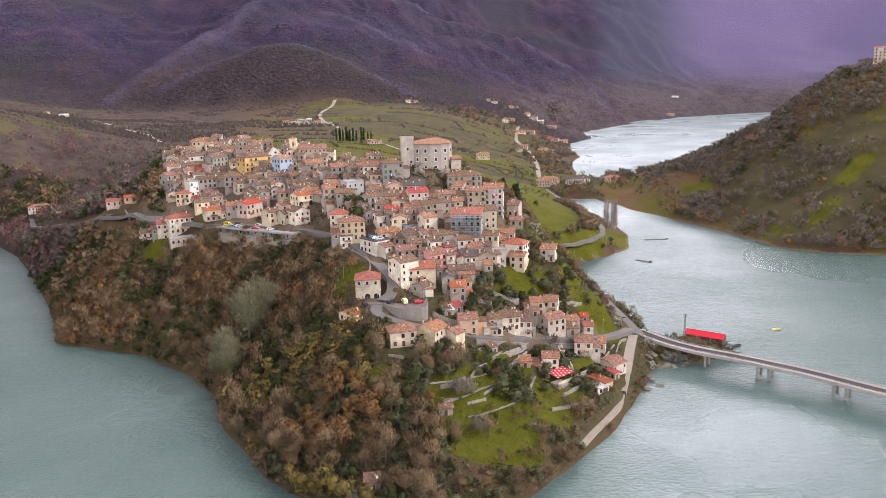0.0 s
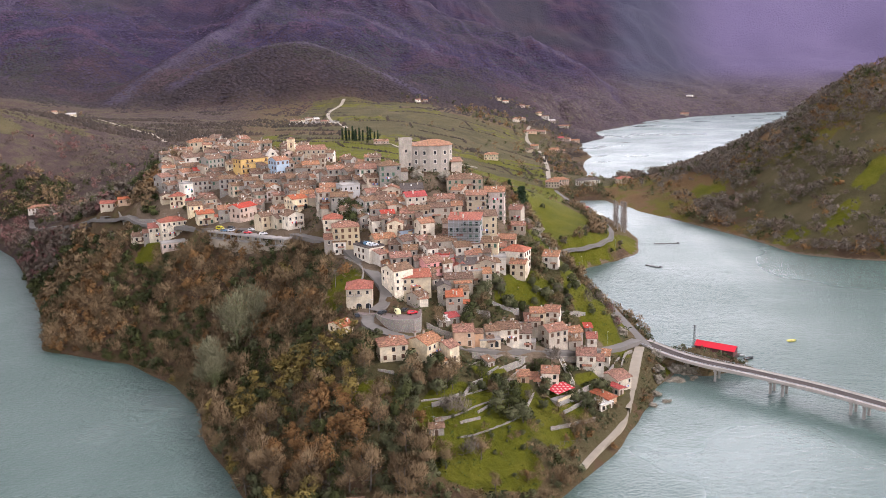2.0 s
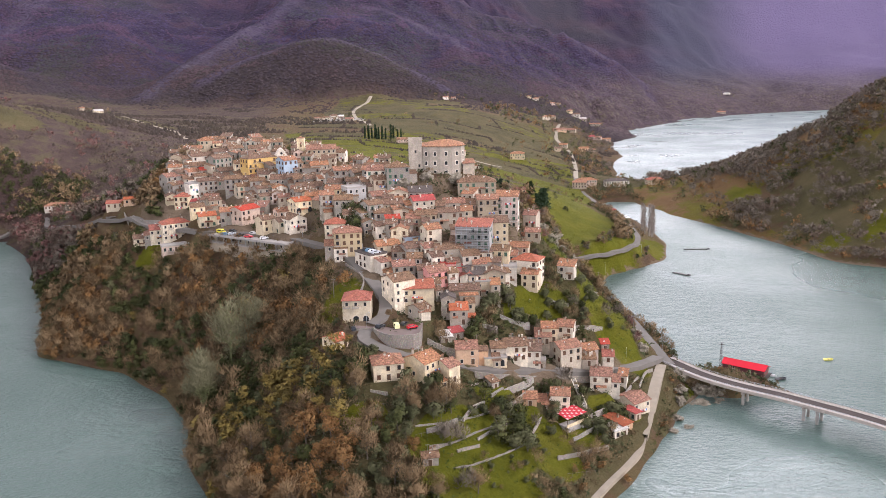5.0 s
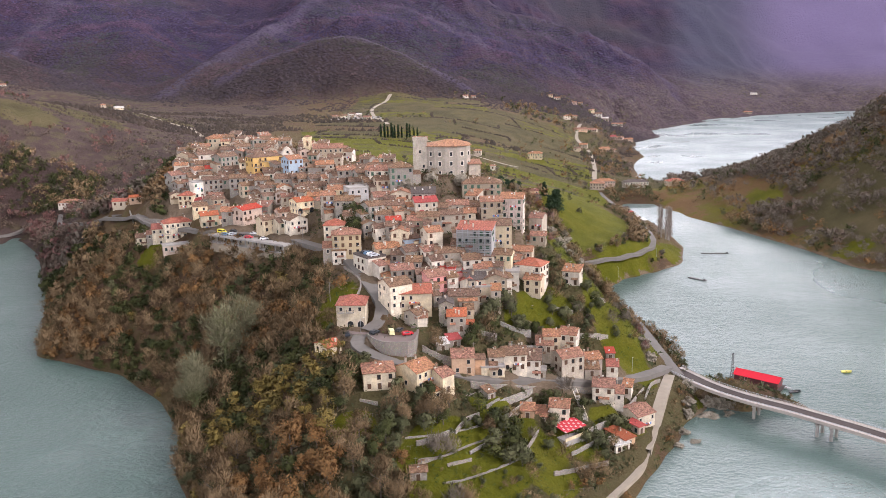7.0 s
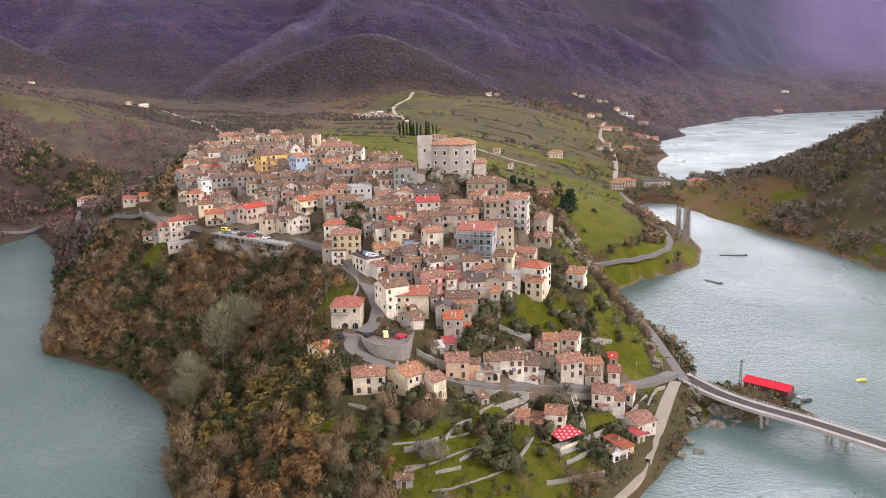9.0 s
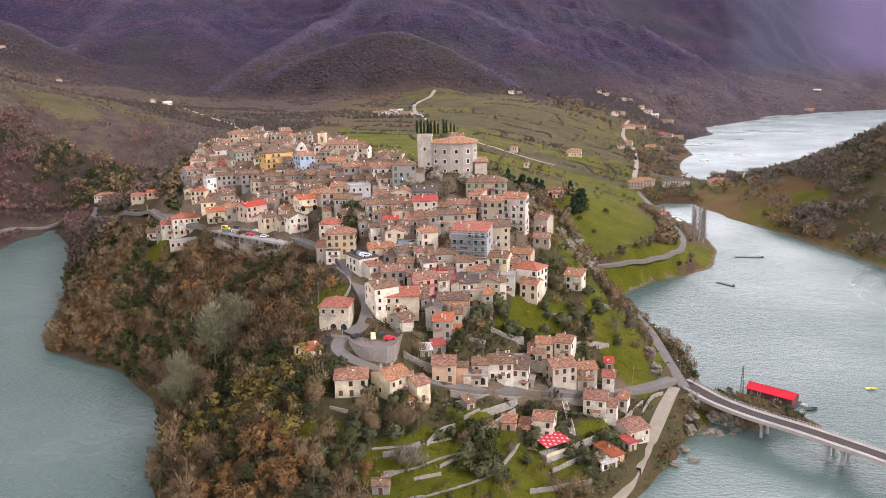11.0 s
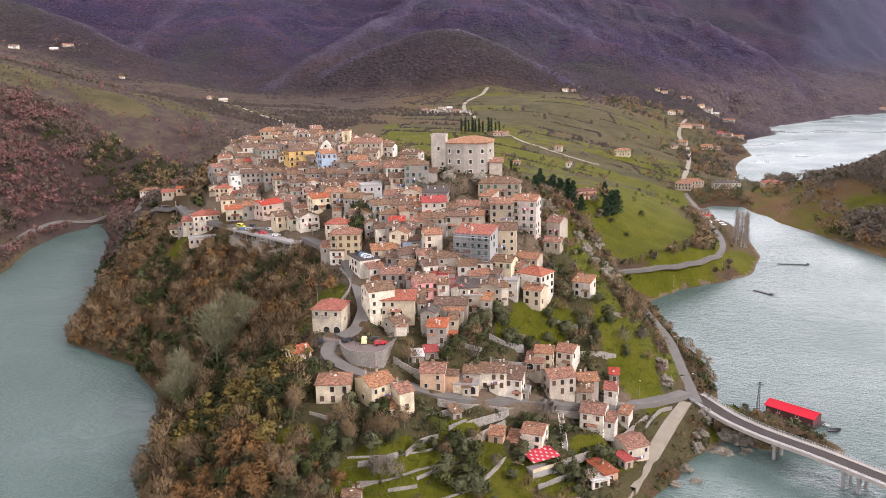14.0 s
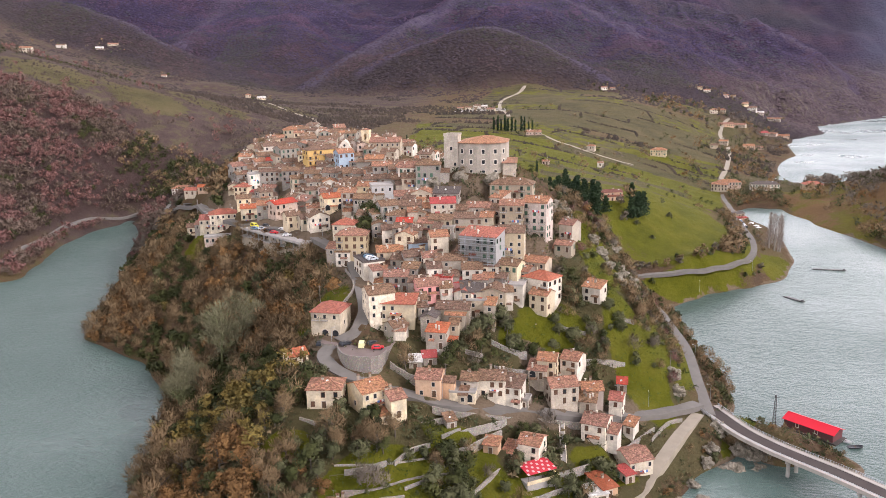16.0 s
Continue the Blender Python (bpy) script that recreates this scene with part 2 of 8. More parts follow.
litter = gm.mix(gm.attribute("slope")[2], litter, gm.mix(n_mid, (0.038, 0.025, 0.024), (0.066, 0.042, 0.037)))
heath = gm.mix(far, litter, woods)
ridge_top = gm.ramp(n_grass, (0.3, (0.046, 0.036, 0.062)), (0.55, (0.07, 0.054, 0.088)), (0.7, (0.078, 0.067, 0.076)))
heath = gm.mix(gm.math("MULTIPLY", gm.attribute("slope")[1], 0.8), heath, ridge_top)
pasture = gm.ramp(gm.noise(0.03, 6, 0.6), (0.3, (0.064, 0.054, 0.027)), (0.5, (0.088, 0.076, 0.035)), (0.7, (0.118, 0.094, 0.05)))
bracken = gm.ramp(n_grass, (0.3, (0.13, 0.076, 0.036)), (0.47, (0.165, 0.10, 0.046)), (0.56, (0.125, 0.108, 0.022)), (0.7, (0.15, 0.135, 0.02)))
lush = gm.ramp(n_mid, (0.25, (0.062, 0.067, 0.006)), (0.5, (0.10, 0.104, 0.008)), (0.75, (0.142, 0.132, 0.018)))
earth = gm.ramp(n_fine, (0.3, (0.115, 0.082, 0.055)), (0.7, (0.22, 0.17, 0.12)))
gc = gm.mix(patch(gm.attribute("slope")[0]), heath, bracken)
gc = gm.mix(patch(cover[0]), gc, pasture)
gc = gm.mix(patch(cover[1]), gc, lush)
gc = gm.mix(patch(cover[2]), gc, earth)
gc = gm.mix(gm.math("MULTIPLY", gm.between(n_fine, 0.3, 0.75), 0.55), gc, (0.55, 0.52, 0.48), "MULTIPLY")
gm.bump(gm.math("ADD", gm.math("MULTIPLY", gm.math("MULTIPLY", crowns, far), -3.0), gm.math("ADD", n_fine, gm.math("MULTIPLY", n_mid, 2.0))), 0.9, 1.4)
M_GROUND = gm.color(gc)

wm = Mat("lake_water", 0.36, 0, 0.8)
wm.b.inputs["IOR"].default_value = 1.33
wave_map = wm.n.new("ShaderNodeMapping")
wave_map.inputs["Rotation"].default_value = (0, 0, 0.35)
wave_map.inputs["Scale"].default_value = (0.6, 1.0, 1.0)
wm.l.new(wm.coord("Position"), wave_map.inputs[0])
w_big, w_gust = wm.noise(0.012, 3), wm.noise(0.007, 3, 0.5)
w_mid, w_fine = wm.noise(0.16, 4, 0.6, wave_map.outputs[0]), wm.noise(0.75, 4, 0.6, wave_map.outputs[0])
wc = wm.ramp(w_big, (0.3, (0.056, 0.096, 0.082)), (0.7, (0.076, 0.118, 0.102)))
ruffle = wm.between(w_gust, 0.36, 0.62)
wm.l.new(wm.vary(ruffle, 0.25, 0.42), wm.b.inputs["Roughness"])
wm.bump(wm.math("MULTIPLY", wm.math("ADD", wm.math("MULTIPLY", w_mid, 1.2), w_fine), wm.vary(ruffle, 0.35, 1.0)), 1.0, 1.1)
M_WATER = wm.color(wc)
# ---------------------------------------------------------------- relief
# The ground is a smooth sheet drawn through ridges, banks, roads and gullies.
RELIEF = []


def relief(step, *pts):
    """A line in the relief (bank, ridge, road), sampled every step metres."""
    for (x0, y0, z0), (x1, y1, z1) in zip(pts, pts[1:]):
        n = max(1, int(math.hypot(x1 - x0, y1 - y0) / step))
        for i in range(n):
            f = i / n
            RELIEF.append((x0 + (x1 - x0) * f, y0 + (y1 - y0) * f, z0 + (z1 - z0) * f))
    RELIEF.append(pts[-1])


def level(step, z, *pts):
    relief(step, *[(x, y, z) for x, y in pts])


# banks of the lake
level(14, 0.4, (-296, 702), (-253, 638), (-218, 570), (-178, 486), (-158, 440), (-145, 404), (-118, 388), (-95, 375),
      (-66, 342), (-50, 314), (-40, 278), (-27, 252), (-15, 229), (4, 208), (28, 196), (50, 198), (66, 210))
level(14, 0.4, (82, 225), (105, 248), (128, 281), (142, 304), (152, 314), (162, 345), (164, 388), (157, 430),
      (152, 490), (176, 520), (207, 541), (226, 560), (242, 606), (249, 670), (248, 726), (240, 752), (231, 784), (252, 812), (280, 806))
level(22, 0.4, (284, 770), (290, 732), (307, 677), (329, 589), (338, 531), (358, 512), (395, 493), (470, 462), (640, 420), (1000, 380))
level(18, 0.4, (-302, 712), (-312, 660), (-303, 604), (-278, 540), (-266, 506), (-300, 488), (-380, 430), (-600, 330), (-1000, 250))
# lake bed
level(26, -7, (-274, 640), (-246, 560), (-215, 480), (-190, 400), (-120, 345), (-85, 300), (-62, 240), (-20, 190), (30, 168),
      (75, 190), (120, 235), (160, 285), (195, 340), (200, 430), (190, 480), (240, 530), (275, 600), (272, 700), (268, 760))
level(60, -14, (-300, 400), (-200, 250), (-100, 100), (60, 60), (200, 180), (270, 300), (290, 420), (420, 380), (700, 300), (1100, 200))
level(150, -16, (-700, 100), (-300, -100), (0, -200), (400, -100), (900, 0))
# the spur in front, gardens and terraces
relief(9, (30, 205, 4), (32, 225, 13), (36, 240, 20), (30, 256, 28), (26, 268, 33))
relief(9, (6, 232, 11), (8, 252, 23), (14, 268, 32))
relief(9, (60, 222, 5), (54, 240, 15), (50, 252, 22), (46, 266, 29))
relief(9, (84, 240, 5), (80, 257, 12), (78, 268, 16), (74, 282, 25))
relief(9, (-10, 262, 12), (0, 276, 24), (10, 288, 33))
relief(10, (-24, 292, 11), (-10, 306, 24), (4, 318, 38), (10, 330, 46))
relief(10, (-44, 330, 8), (-30, 345, 24), (-14, 358, 40), (-4, 366, 54))
relief(10, (-70, 362, 9), (-54, 380, 28), (-42, 396, 45), (-34, 402, 54))
relief(10, (-112, 398, 9), (-98, 415, 24), (-88, 428, 38), (-80, 440, 48))
relief(10, (-140, 430, 12), (-122, 452, 36), (-112, 462, 47))
# main road from the bridge up to the car park
relief(6, (145, 338, 8), (139, 331.3, 9.5), (130.3, 322.3, 12), (120.3, 314.2, 14.5), (110.7, 306.2, 17), (99.8, 299.9, 20), (88.4, 295.5, 22.5), (77.1, 289.1, 25.5), (68, 284.8, 28), (60, 283, 30), (54.9, 283.2, 31), (47.7, 283.3, 33), (38.6, 283.6, 35.6),
       (33.3, 283.7, 36.8), (26.2, 287.5, 38.2), (21, 294.6, 39.5), (23.8, 302.1, 41.3), (28.3, 306.8, 43.3), (29.1, 311.9, 45.5), (29.1, 317.3, 47.5), (27, 324, 49), (23, 334, 51), (16, 350, 54.5), (10, 364, 56.5),
       (0, 371, 57), (-16, 388, 56.5), (-34, 402, 56), (-54, 416, 55), (-78, 440, 53), (-96, 462, 52), (-120, 490, 49), (-150, 520, 47))
relief(8, (146, 327, 7.5), (131, 302, 7), (120, 280, 4.5), (104, 256, 3.2), (90, 238, 2.0), (74, 222, 1.5))
# the square above its retaining wall
relief(4, (18.5, 305, 41.0), (21, 303, 41.0), (26, 305, 41.4))
relief(4, (29, 298, 41), (34, 296, 41), (41, 298, 41), (41, 305, 42), (33, 308, 42.5))
relief(5, (28, 289, 37.6), (35, 287.3, 36.8), (43.5, 290, 36))
# lower houses
relief(9, (128, 331, 16), (108, 318, 22), (88, 306, 26.5), (70, 297, 31), (52, 294, 34))
relief(9, (132, 340, 22), (112, 336, 32), (92, 328, 36), (74, 318, 38.5), (56, 308, 40), (42, 306, 41))
relief(9, (120, 354, 36), (104, 348, 43), (88, 338, 45), (74, 329, 45), (58, 324, 47), (42, 322, 48))
# the village hill
relief(9, (34, 336, 51), (54, 340, 55), (76, 350, 57), (98, 356, 50), (114, 366, 45))
relief(9, (20, 352, 56), (40, 356, 61), (60, 362, 63), (82, 374, 64), (104, 388, 56))
relief(9, (14, 372, 62), (34, 376, 69), (56, 382, 71), (80, 392, 72), (100, 402, 60), (114, 420, 54))
relief(9, (-4, 392, 61), (12, 402, 70), (34, 402, 80), (44, 411, 86), (70, 411, 86), (84, 416, 76))
relief(9, (-30, 420, 59), (-10, 424, 67), (8, 430, 77), (30, 436, 84), (56, 432, 86.5), (74, 430, 85))
relief(9, (-62, 440, 58), (-40, 452, 62), (-20, 456, 68), (4, 462, 78), (30, 466, 80), (70, 462, 70))
relief(9, (-90, 470, 56), (-70, 480, 61), (-52, 484, 69), (-30, 490, 77), (-8, 500, 81), (20, 500, 76), (60, 500, 58))
relief(9, (-120, 492, 55), (-98, 500, 68), (-70, 510, 78), (-44, 522, 84), (-20, 530, 84), (8, 540, 76), (40, 540, 62))
relief(10, (-136, 545, 58), (-118, 545, 75), (-82, 560, 85), (-50, 570, 85), (-20, 572, 79), (20, 590, 66))
relief(10, (-148, 600, 52), (-120, 590, 76), (-84, 604, 84), (-50, 612, 79), (-20, 620, 70))
# east flank: cliff, meadow, shore road
relief(9, (132, 400, 26), (128, 430, 30), (124, 460, 26), (118, 480, 24))
relief(12, (118, 430, 50), (108, 460, 50), (100, 490, 46), (98, 520, 46))
relief(10, (150, 327, 8), (148, 357, 9.5), (147, 392, 12), (140, 430, 15), (126, 470, 15), (128, 498, 14.5), (165, 515, 14), (194, 540, 13.5), (209, 570, 13), (216, 610, 12.5),
       (218, 650, 12), (220, 690, 11), (226, 740, 8), (228, 790, 7), (232, 850, 10), (240, 900, 13), (262, 1000, 15), (288, 1150, 18), (300, 1300, 24))
relief(14, (132, 512, 18), (160, 534, 19), (184, 560, 19), (196, 600, 20), (200, 650, 20))
relief(16, (104, 530, 42), (124, 560, 42), (148, 600, 41), (152, 640, 40), (170, 680, 28))
relief(18, (60, 560, 56), (90, 600, 52), (120, 660, 45), (150, 720, 34), (180, 780, 22))
# saddle and fields behind
relief(25, (-90, 620, 68), (-60, 700, 62), (-64, 857, 62), (-60, 1000, 66), (-36, 1193, 72), (0, 1350, 84))
relief(25, (20, 620, 62), (40, 720, 54), (60, 860, 52), (80, 1000, 56), (110, 1150, 66), (140, 1330, 80))
relief(30, (130, 800, 34), (150, 900, 34), (181, 984, 32), (220, 1100, 34), (250, 1250, 42), (323, 1370, 35))
relief(25, (-160, 640, 46), (-170, 740, 50), (-180, 860, 58), (-200, 1000, 66), (-220, 1150, 74), (-250, 1350, 84))
# west hill
relief(22, (-320, 715, 7), (-326, 660, 7), (-316, 604, 7), (-292, 548, 7), (-280, 506, 5), (-310, 480, 6))
relief(22, (-180, 540, 28), (-215, 600, 24), (-240, 660, 20), (-262, 705, 14), (-278, 759, 19))
relief(30, (-349, 679, 46), (-353, 799, 75), (-271, 853, 58), (-230, 800, 40))
relief(40, (-900, 640, 270), (-640, 740, 190), (-473, 851, 142), (-359, 935, 105), (-300, 1060, 88), (-290, 1200, 80), (-330, 1330, 78))
relief(40, (-360, 540, 40), (-430, 620, 78), (-520, 560, 90), (-700, 460, 120))
relief(50, (-430, 1000, 110), (-480, 1150, 96), (-437, 1315, 84), (-560, 1380, 100))
# isthmus and the hill across the water
relief(20, (245, 830, 8), (275, 830, 8), (300, 800, 9), (312, 760, 8), (330, 850, 10), (300, 930, 10), (250, 930, 14))
relief(25, (330, 900, 10), (372, 850, 20), (410, 800, 47), (448, 750, 82), (486, 705, 124), (540, 680, 140), (640, 640, 165), (800, 600, 175))
relief(25, (330, 720, 14), (352, 660, 20), (372, 600, 24), (394, 552, 25), (430, 520, 24), (560, 470, 30))
relief(25, (352, 780, 28), (384, 710, 46), (408, 650, 54), (432, 610, 68), (480, 590, 82), (600, 540, 95))
relief(40, (400, 960, 8), (470, 900, 30), (560, 850, 80), (700, 780, 130))
# far arm of the lake
level(50, 0.4, (300, 960), (330, 1060), (352, 1150), (392, 1240), (416, 1400), (440, 1480), (526, 1602), (558, 1768), (727, 1975), (996, 2242), (1295, 2354), (1600, 2400), (2200, 2300))
level(60, 0.4, (330, 940), (392, 990), (440, 1060), (560, 1150), (760, 1300), (1100, 1500), (1700, 1700))
level(90, -8, (380, 1080), (480, 1300), (650, 1600), (900, 1950), (1300, 2150), (1900, 2100))
relief(60, (360, 1420, 30), (440, 1620, 34), (480, 1800, 40), (680, 2060, 40), (960, 2320, 36), (1290, 2430, 36), (1700, 2500, 50))
relief(100, (700, 1000, 120), (1000, 1150, 170), (1500, 1300, 220))
level(40, 0.4, (270, 230), (300, 190), (330, 140), (300, 60))
relief(50, (350, 170, 14), (400, 130, 30), (420, 40, 40))
relief(8, (159, 333, 6), (170, 331, 6.5), (182, 327, 4.5))
level(8, 0.2, (166, 316), (186, 312), (194, 322), (184, 334), (168, 342))
# mountains
relief(70, (-700, 1360, 130), (-420, 1450, 92), (-308, 1486, 92), (-40, 1455, 100), (146, 1465, 88), (382, 1640, 78))
# crest and face of the middle mountain
CREST_MIDDLE = [(-412, 1500, 105), (-391, 1600, 139), (-357, 1720, 179), (-322, 1880, 231), (-268, 2080, 294), (-213, 2300, 369), (-132, 2600, 457)]
relief(40, *CREST_MIDDLE)
# wooded foothill in front of it
CREST_FOOTHILL = [(-318, 1540, 128), (-240, 1590, 170), (-158, 1630, 200), (-70, 1640, 203), (18, 1610, 175), (93, 1555, 133), (142, 1500, 102)]
relief(40, *CREST_FOOTHILL)
relief(40, (-254, 1475, 102), (-153, 1480, 115), (-48, 1505, 138), (19, 1480, 122))
# its upper slope and right-hand crest
relief(70, (-135, 2000, 266), (18, 2004, 243), (171, 2014, 204), (253, 1873, 161), (320, 1860, 151), (356, 1740, 102))
CREST_SPUR = [(-22, 2300, 314), (116, 2250, 279), (199, 2130, 234), (226, 1960, 187)]
relief(70, *CREST_SPUR)
CREST_EAST = [(761, 2200, 33), (745, 2240, 87), (702, 2290, 137), (636, 2350, 178), (554, 2430, 232), (453, 2530, 275), (333, 2700, 349), (200, 2950, 458)]
relief(70, *CREST_EAST)
relief(40, (264, 1640, 105), (346, 1650, 86), (493, 1774, 81), (607, 2000, 66))
# dark mountain behind the far arm
relief(90, (868, 2520, 101), (959, 2500, 79), (1058, 2480, 56), (1192, 2500, 27))
relief(90, (827, 3300, 358), (990, 3150, 282), (1097, 2950, 190), (1128, 2780, 120))
relief(90, (1098, 3800, 539), (1270, 3500, 434), (1248, 3150, 277))
relief(90, (1468, 3700, 449), (1378, 3350, 263), (1263, 2950, 117))
# last slope, across the far arm
relief(90, (1617, 3400, 193), (1530, 2850, 91), (1808, 3100, 161), (2100, 3300, 248))
# left mountain and the gully beside it
CREST_LEFT = [(-784, 1680, 176), (-865, 1950, 246), (-892, 2250, 330), (-888, 2500, 415)]
relief(40, *CREST_LEFT)
relief(70, (-673, 1700, 160), (-598, 1760, 175), (-543, 1912, 219), (-676, 2250, 307), (-594, 2300, 293))
relief(70, (-524, 2020, 188), (-510, 2250, 245), (-505, 2600, 326))
# long ridge on the far left
CREST_FAR_LEFT = [(-724, 1600, 185), (-833, 1640, 232), (-974, 1680, 269), (-1122, 1720, 307), (-1321, 1760, 358)]
relief(40, *CREST_FAR_LEFT)
relief(40, (-711, 1500, 151), (-792, 1480, 170), (-922, 1500, 200))
# hollows behind the foothill and behind the crests
relief(60, (-480, 1700, 118), (-455, 1800, 135), (-440, 1900, 160), (-400, 2060, 205), (-360, 2250, 255), (-340, 2480, 320))
relief(60, (-300, 1700, 150), (-255, 1860, 190), (-200, 2050, 245))
relief(60, (80, 1760, 138), (120, 1900, 175), (90, 2120, 228))
relief(60, (330, 2050, 150), (400, 2220, 190), (330, 2400, 245))
relief(60, (-800, 1780, 165), (-960, 1820, 200), (-1130, 1880, 240))
relief(70, (790, 2400, 70), (730, 2480, 110), (660, 2540, 140), (580, 2620, 185), (480, 2720, 225), (370, 2880, 290))
relief(60, (-215, 1720, 172), (-140, 1760, 176), (-60, 1760, 172), (40, 1710, 150), (110, 1650, 128))
relief(90, (700, 2560, 95), (640, 2700, 150), (560, 2900, 240))
relief(90, (-470, 1560, 104), (-430, 1480, 92))
relief(200, (-2600, 2600, 900), (-1900, 3300, 1000), (-900, 3900, 1040), (300, 4300, 1060), (1300, 4500, 960), (2200, 4100, 820), (3200, 3500, 780))
relief(200, (-1600, 1400, 380), (-1500, 700, 420), (-1400, 100, 380), (-1000, -700, 300), (0, -1100, 260), (900, -900, 300), (1600, -200, 340), (1800, 600, 320))

_P = np.array(RELIEF, float)
_K = np.sqrt(((_P[:, None, :2] - _P[None, :, :2]) ** 2).sum(2) + 36.0)
_K[np.diag_indices(len(_P))] += -0.15
_A = np.zeros((len(_P) + 3, len(_P) + 3))
_A[:-3, :-3] = _K
_A[:-3, -3], _A[:-3, -2:] = 1, _P[:, :2] / 1000
_A[-3:, :-3] = _A[:-3, -3:].T
_W = np.linalg.solve(_A, np.concatenate([_P[:, 2], np.zeros(3)]))


def heights(x, y):
    """Smooth ground height at arrays of places."""
    x, y = np.asarray(x, float).ravel(), np.asarray(y, float).ravel()
    z = np.empty(len(x))
    for i in range(0, len(x), 4000):
        a, b = x[i:i + 4000], y[i:i + 4000]
        k = np.sqrt((a[:, None] - _P[None, :, 0]) ** 2 + (b[:, None] - _P[None, :, 1]) ** 2 + 36.0)
        z[i:i + 4000] = k @ _W[:-3] + _W[-3] + (_W[-2] * a + _W[-1] * b) / 1000
    return z


def ground(x, y):
    return float(heights([x], [y])[0])

# ---------------------------------------------------------------- ground and lake
def span(*stops):
    """Grid lines: (from, step), ..., end."""
    out = []
    for (a, s), nxt in zip(stops, stops[1:]):
        b = nxt[0] if isinstance(nxt, tuple) else nxt
        n = max(1, round((b - a) / s))
        out += [a + (b - a) * i / n for i in range(n)]
    return np.array(out + [stops[-1]])


GX = span((-3200, 130), (-1300, 32), (-900, 18), (-560, 10), (-340, 5), (-170, 2.8), (170, 4), (420, 8), (620, 16), (1400, 45), (2200, 110), 4200)
GY = span((-1600, 150), (100, 20), (190, 2.6), (560, 4.5), (700, 7), (1000, 10), (1460, 13), (1900, 20), (2700, 45), 4600)
gx, gy = np.meshgrid(GX, GY)
gz = heights(gx, gy).reshape(gx.shape)


def smooth(a, lo, hi):
    f = np.clip((a - lo) / (hi - lo), 0, 1)
    return f * f * (3 - 2 * f)


def roughness(x, y):
    """Amplitude of folds in the ground: little in the gardens, much on the mountains."""
    return 0.5 + 6 * smooth(y, 1380, 2300) + 3.0 * smooth(np.abs(x - 60), 330, 700)


rough_amp = roughness(gx, gy)
fold = np.array([noise.hetero_terrain(Vector((x / 260, y / 260, 0.3)), 0.9, 2.1, 5, 0.4) for x, y in zip(gx.ravel(), gy.ravel())]).reshape(gx.shape)
fold = np.clip(fold - 0.75, -1.2, 1.6)


def ridges(x, y):
    """Branching spurs and gullies of the mountain sides."""
    wx, wy = x + 90 * noise.noise(Vector((x / 500, y / 500, 1))), y + 90 * noise.noise(Vector((x / 500, y / 500, 4)))
    big = 0.4 - 2.0 * abs(noise.noise(Vector((wx / 330, wy / 560, 7.7))))
    mid = 0.4 - 2.0 * abs(noise.noise(Vector((wx / 150, wy / 250, 3.1))))
    small = 0.4 - 2.0 * abs(noise.noise(Vector((wx / 55, wy / 85, 6.4))))
    deep = min(1.0, max(0.0, (y - 1700) / 900))
    return (8 + 22 * deep) * big + (9 + 11 * deep) * mid + (5 + 5 * deep) * small


spur = np.array([ridges(x, y) if y > 1380 else 0.0 for x, y in zip(gx.ravel(), gy.ravel())]).reshape(gx.shape)
spur = spur * smooth(gy - 0.45 * np.clip(gx - 100, 0, 400), 1430, 1760)
spur = spur * (1 - 0.9 * np.exp(-(((gx - 1030) / 190) ** 2 + ((gy - 2390) / 190) ** 2)))
bank = smooth(gz, 0.5, 9)
gz = gz + (fold * rough_amp + spur) * bank


def blob(cx, cy, rx, ry, turn=0.0, soft=0.35):
    """A rounded patch, 1 inside and 0 outside."""
    c, s = math.cos(radians(turn)), math.sin(radians(turn))
    u, v = ((gx - cx) * c + (gy - cy) * s) / rx, (-(gx - cx) * s + (gy - cy) * c) / ry
    return 1 - smooth(np.hypot(u, v), 1 - soft, 1 + soft)


pasture_map = np.zeros_like(gx)
lush_map = np.zeros_like(gx)
earth_map = np.zeros_like(gx)
PATCHES = []


def cover(layer, *ellipses):
    for e in ellipses:
        np.maximum(layer, blob(*e), out=layer)


# meadows and gardens
cover(lush_map, (150, 590, 62, 78, 20), (50, 252, 17, 8, 38, 0.2), (66, 262, 12, 7, 40, 0.2), (60, 247, 22, 13, 40), (52, 232, 14, 12, 20, 0.3), (66, 232, 12, 10, 20, 0.3), (86, 250, 8, 5, 40, 0.3), (66, 256, 9, 6, 20), (22, 254, 7, 5), (80, 262, 10, 9), (70, 272, 12, 5), (12, 330, 7, 12), (92, 330, 10, 7), (140, 372, 10, 30), (112, 285, 10, 6))
cover(lush_map, (228, 575, 12, 26, -20), (80, 770, 60, 36), (110, 850, 50, 16, 5), (20, 700, 45, 60), (-20, 985, 46, 40, 20, 0.12))
cover(pasture_map, (200, 1300, 160, 120), (250, 900, 90, 60))
cover(earth_map, (20, 298, 10, 8), (88, 320, 8, 4))
cover(pasture_map, (385, 600, 50, 80, 0, 0.9), (440, 560, 60, 40, 0, 0.9))
cover(lush_map, (75, 770, 55, 12, 8), (165, 885, 55, 9, -6), (-40, 990, 50, 26, 25), (140, 980, 50, 10, 10))
cover(pasture_map, (90, 330, 60, 60, 20), (60, 262, 60, 34, 20), (125, 400, 22, 70), (10, 335, 14, 26))
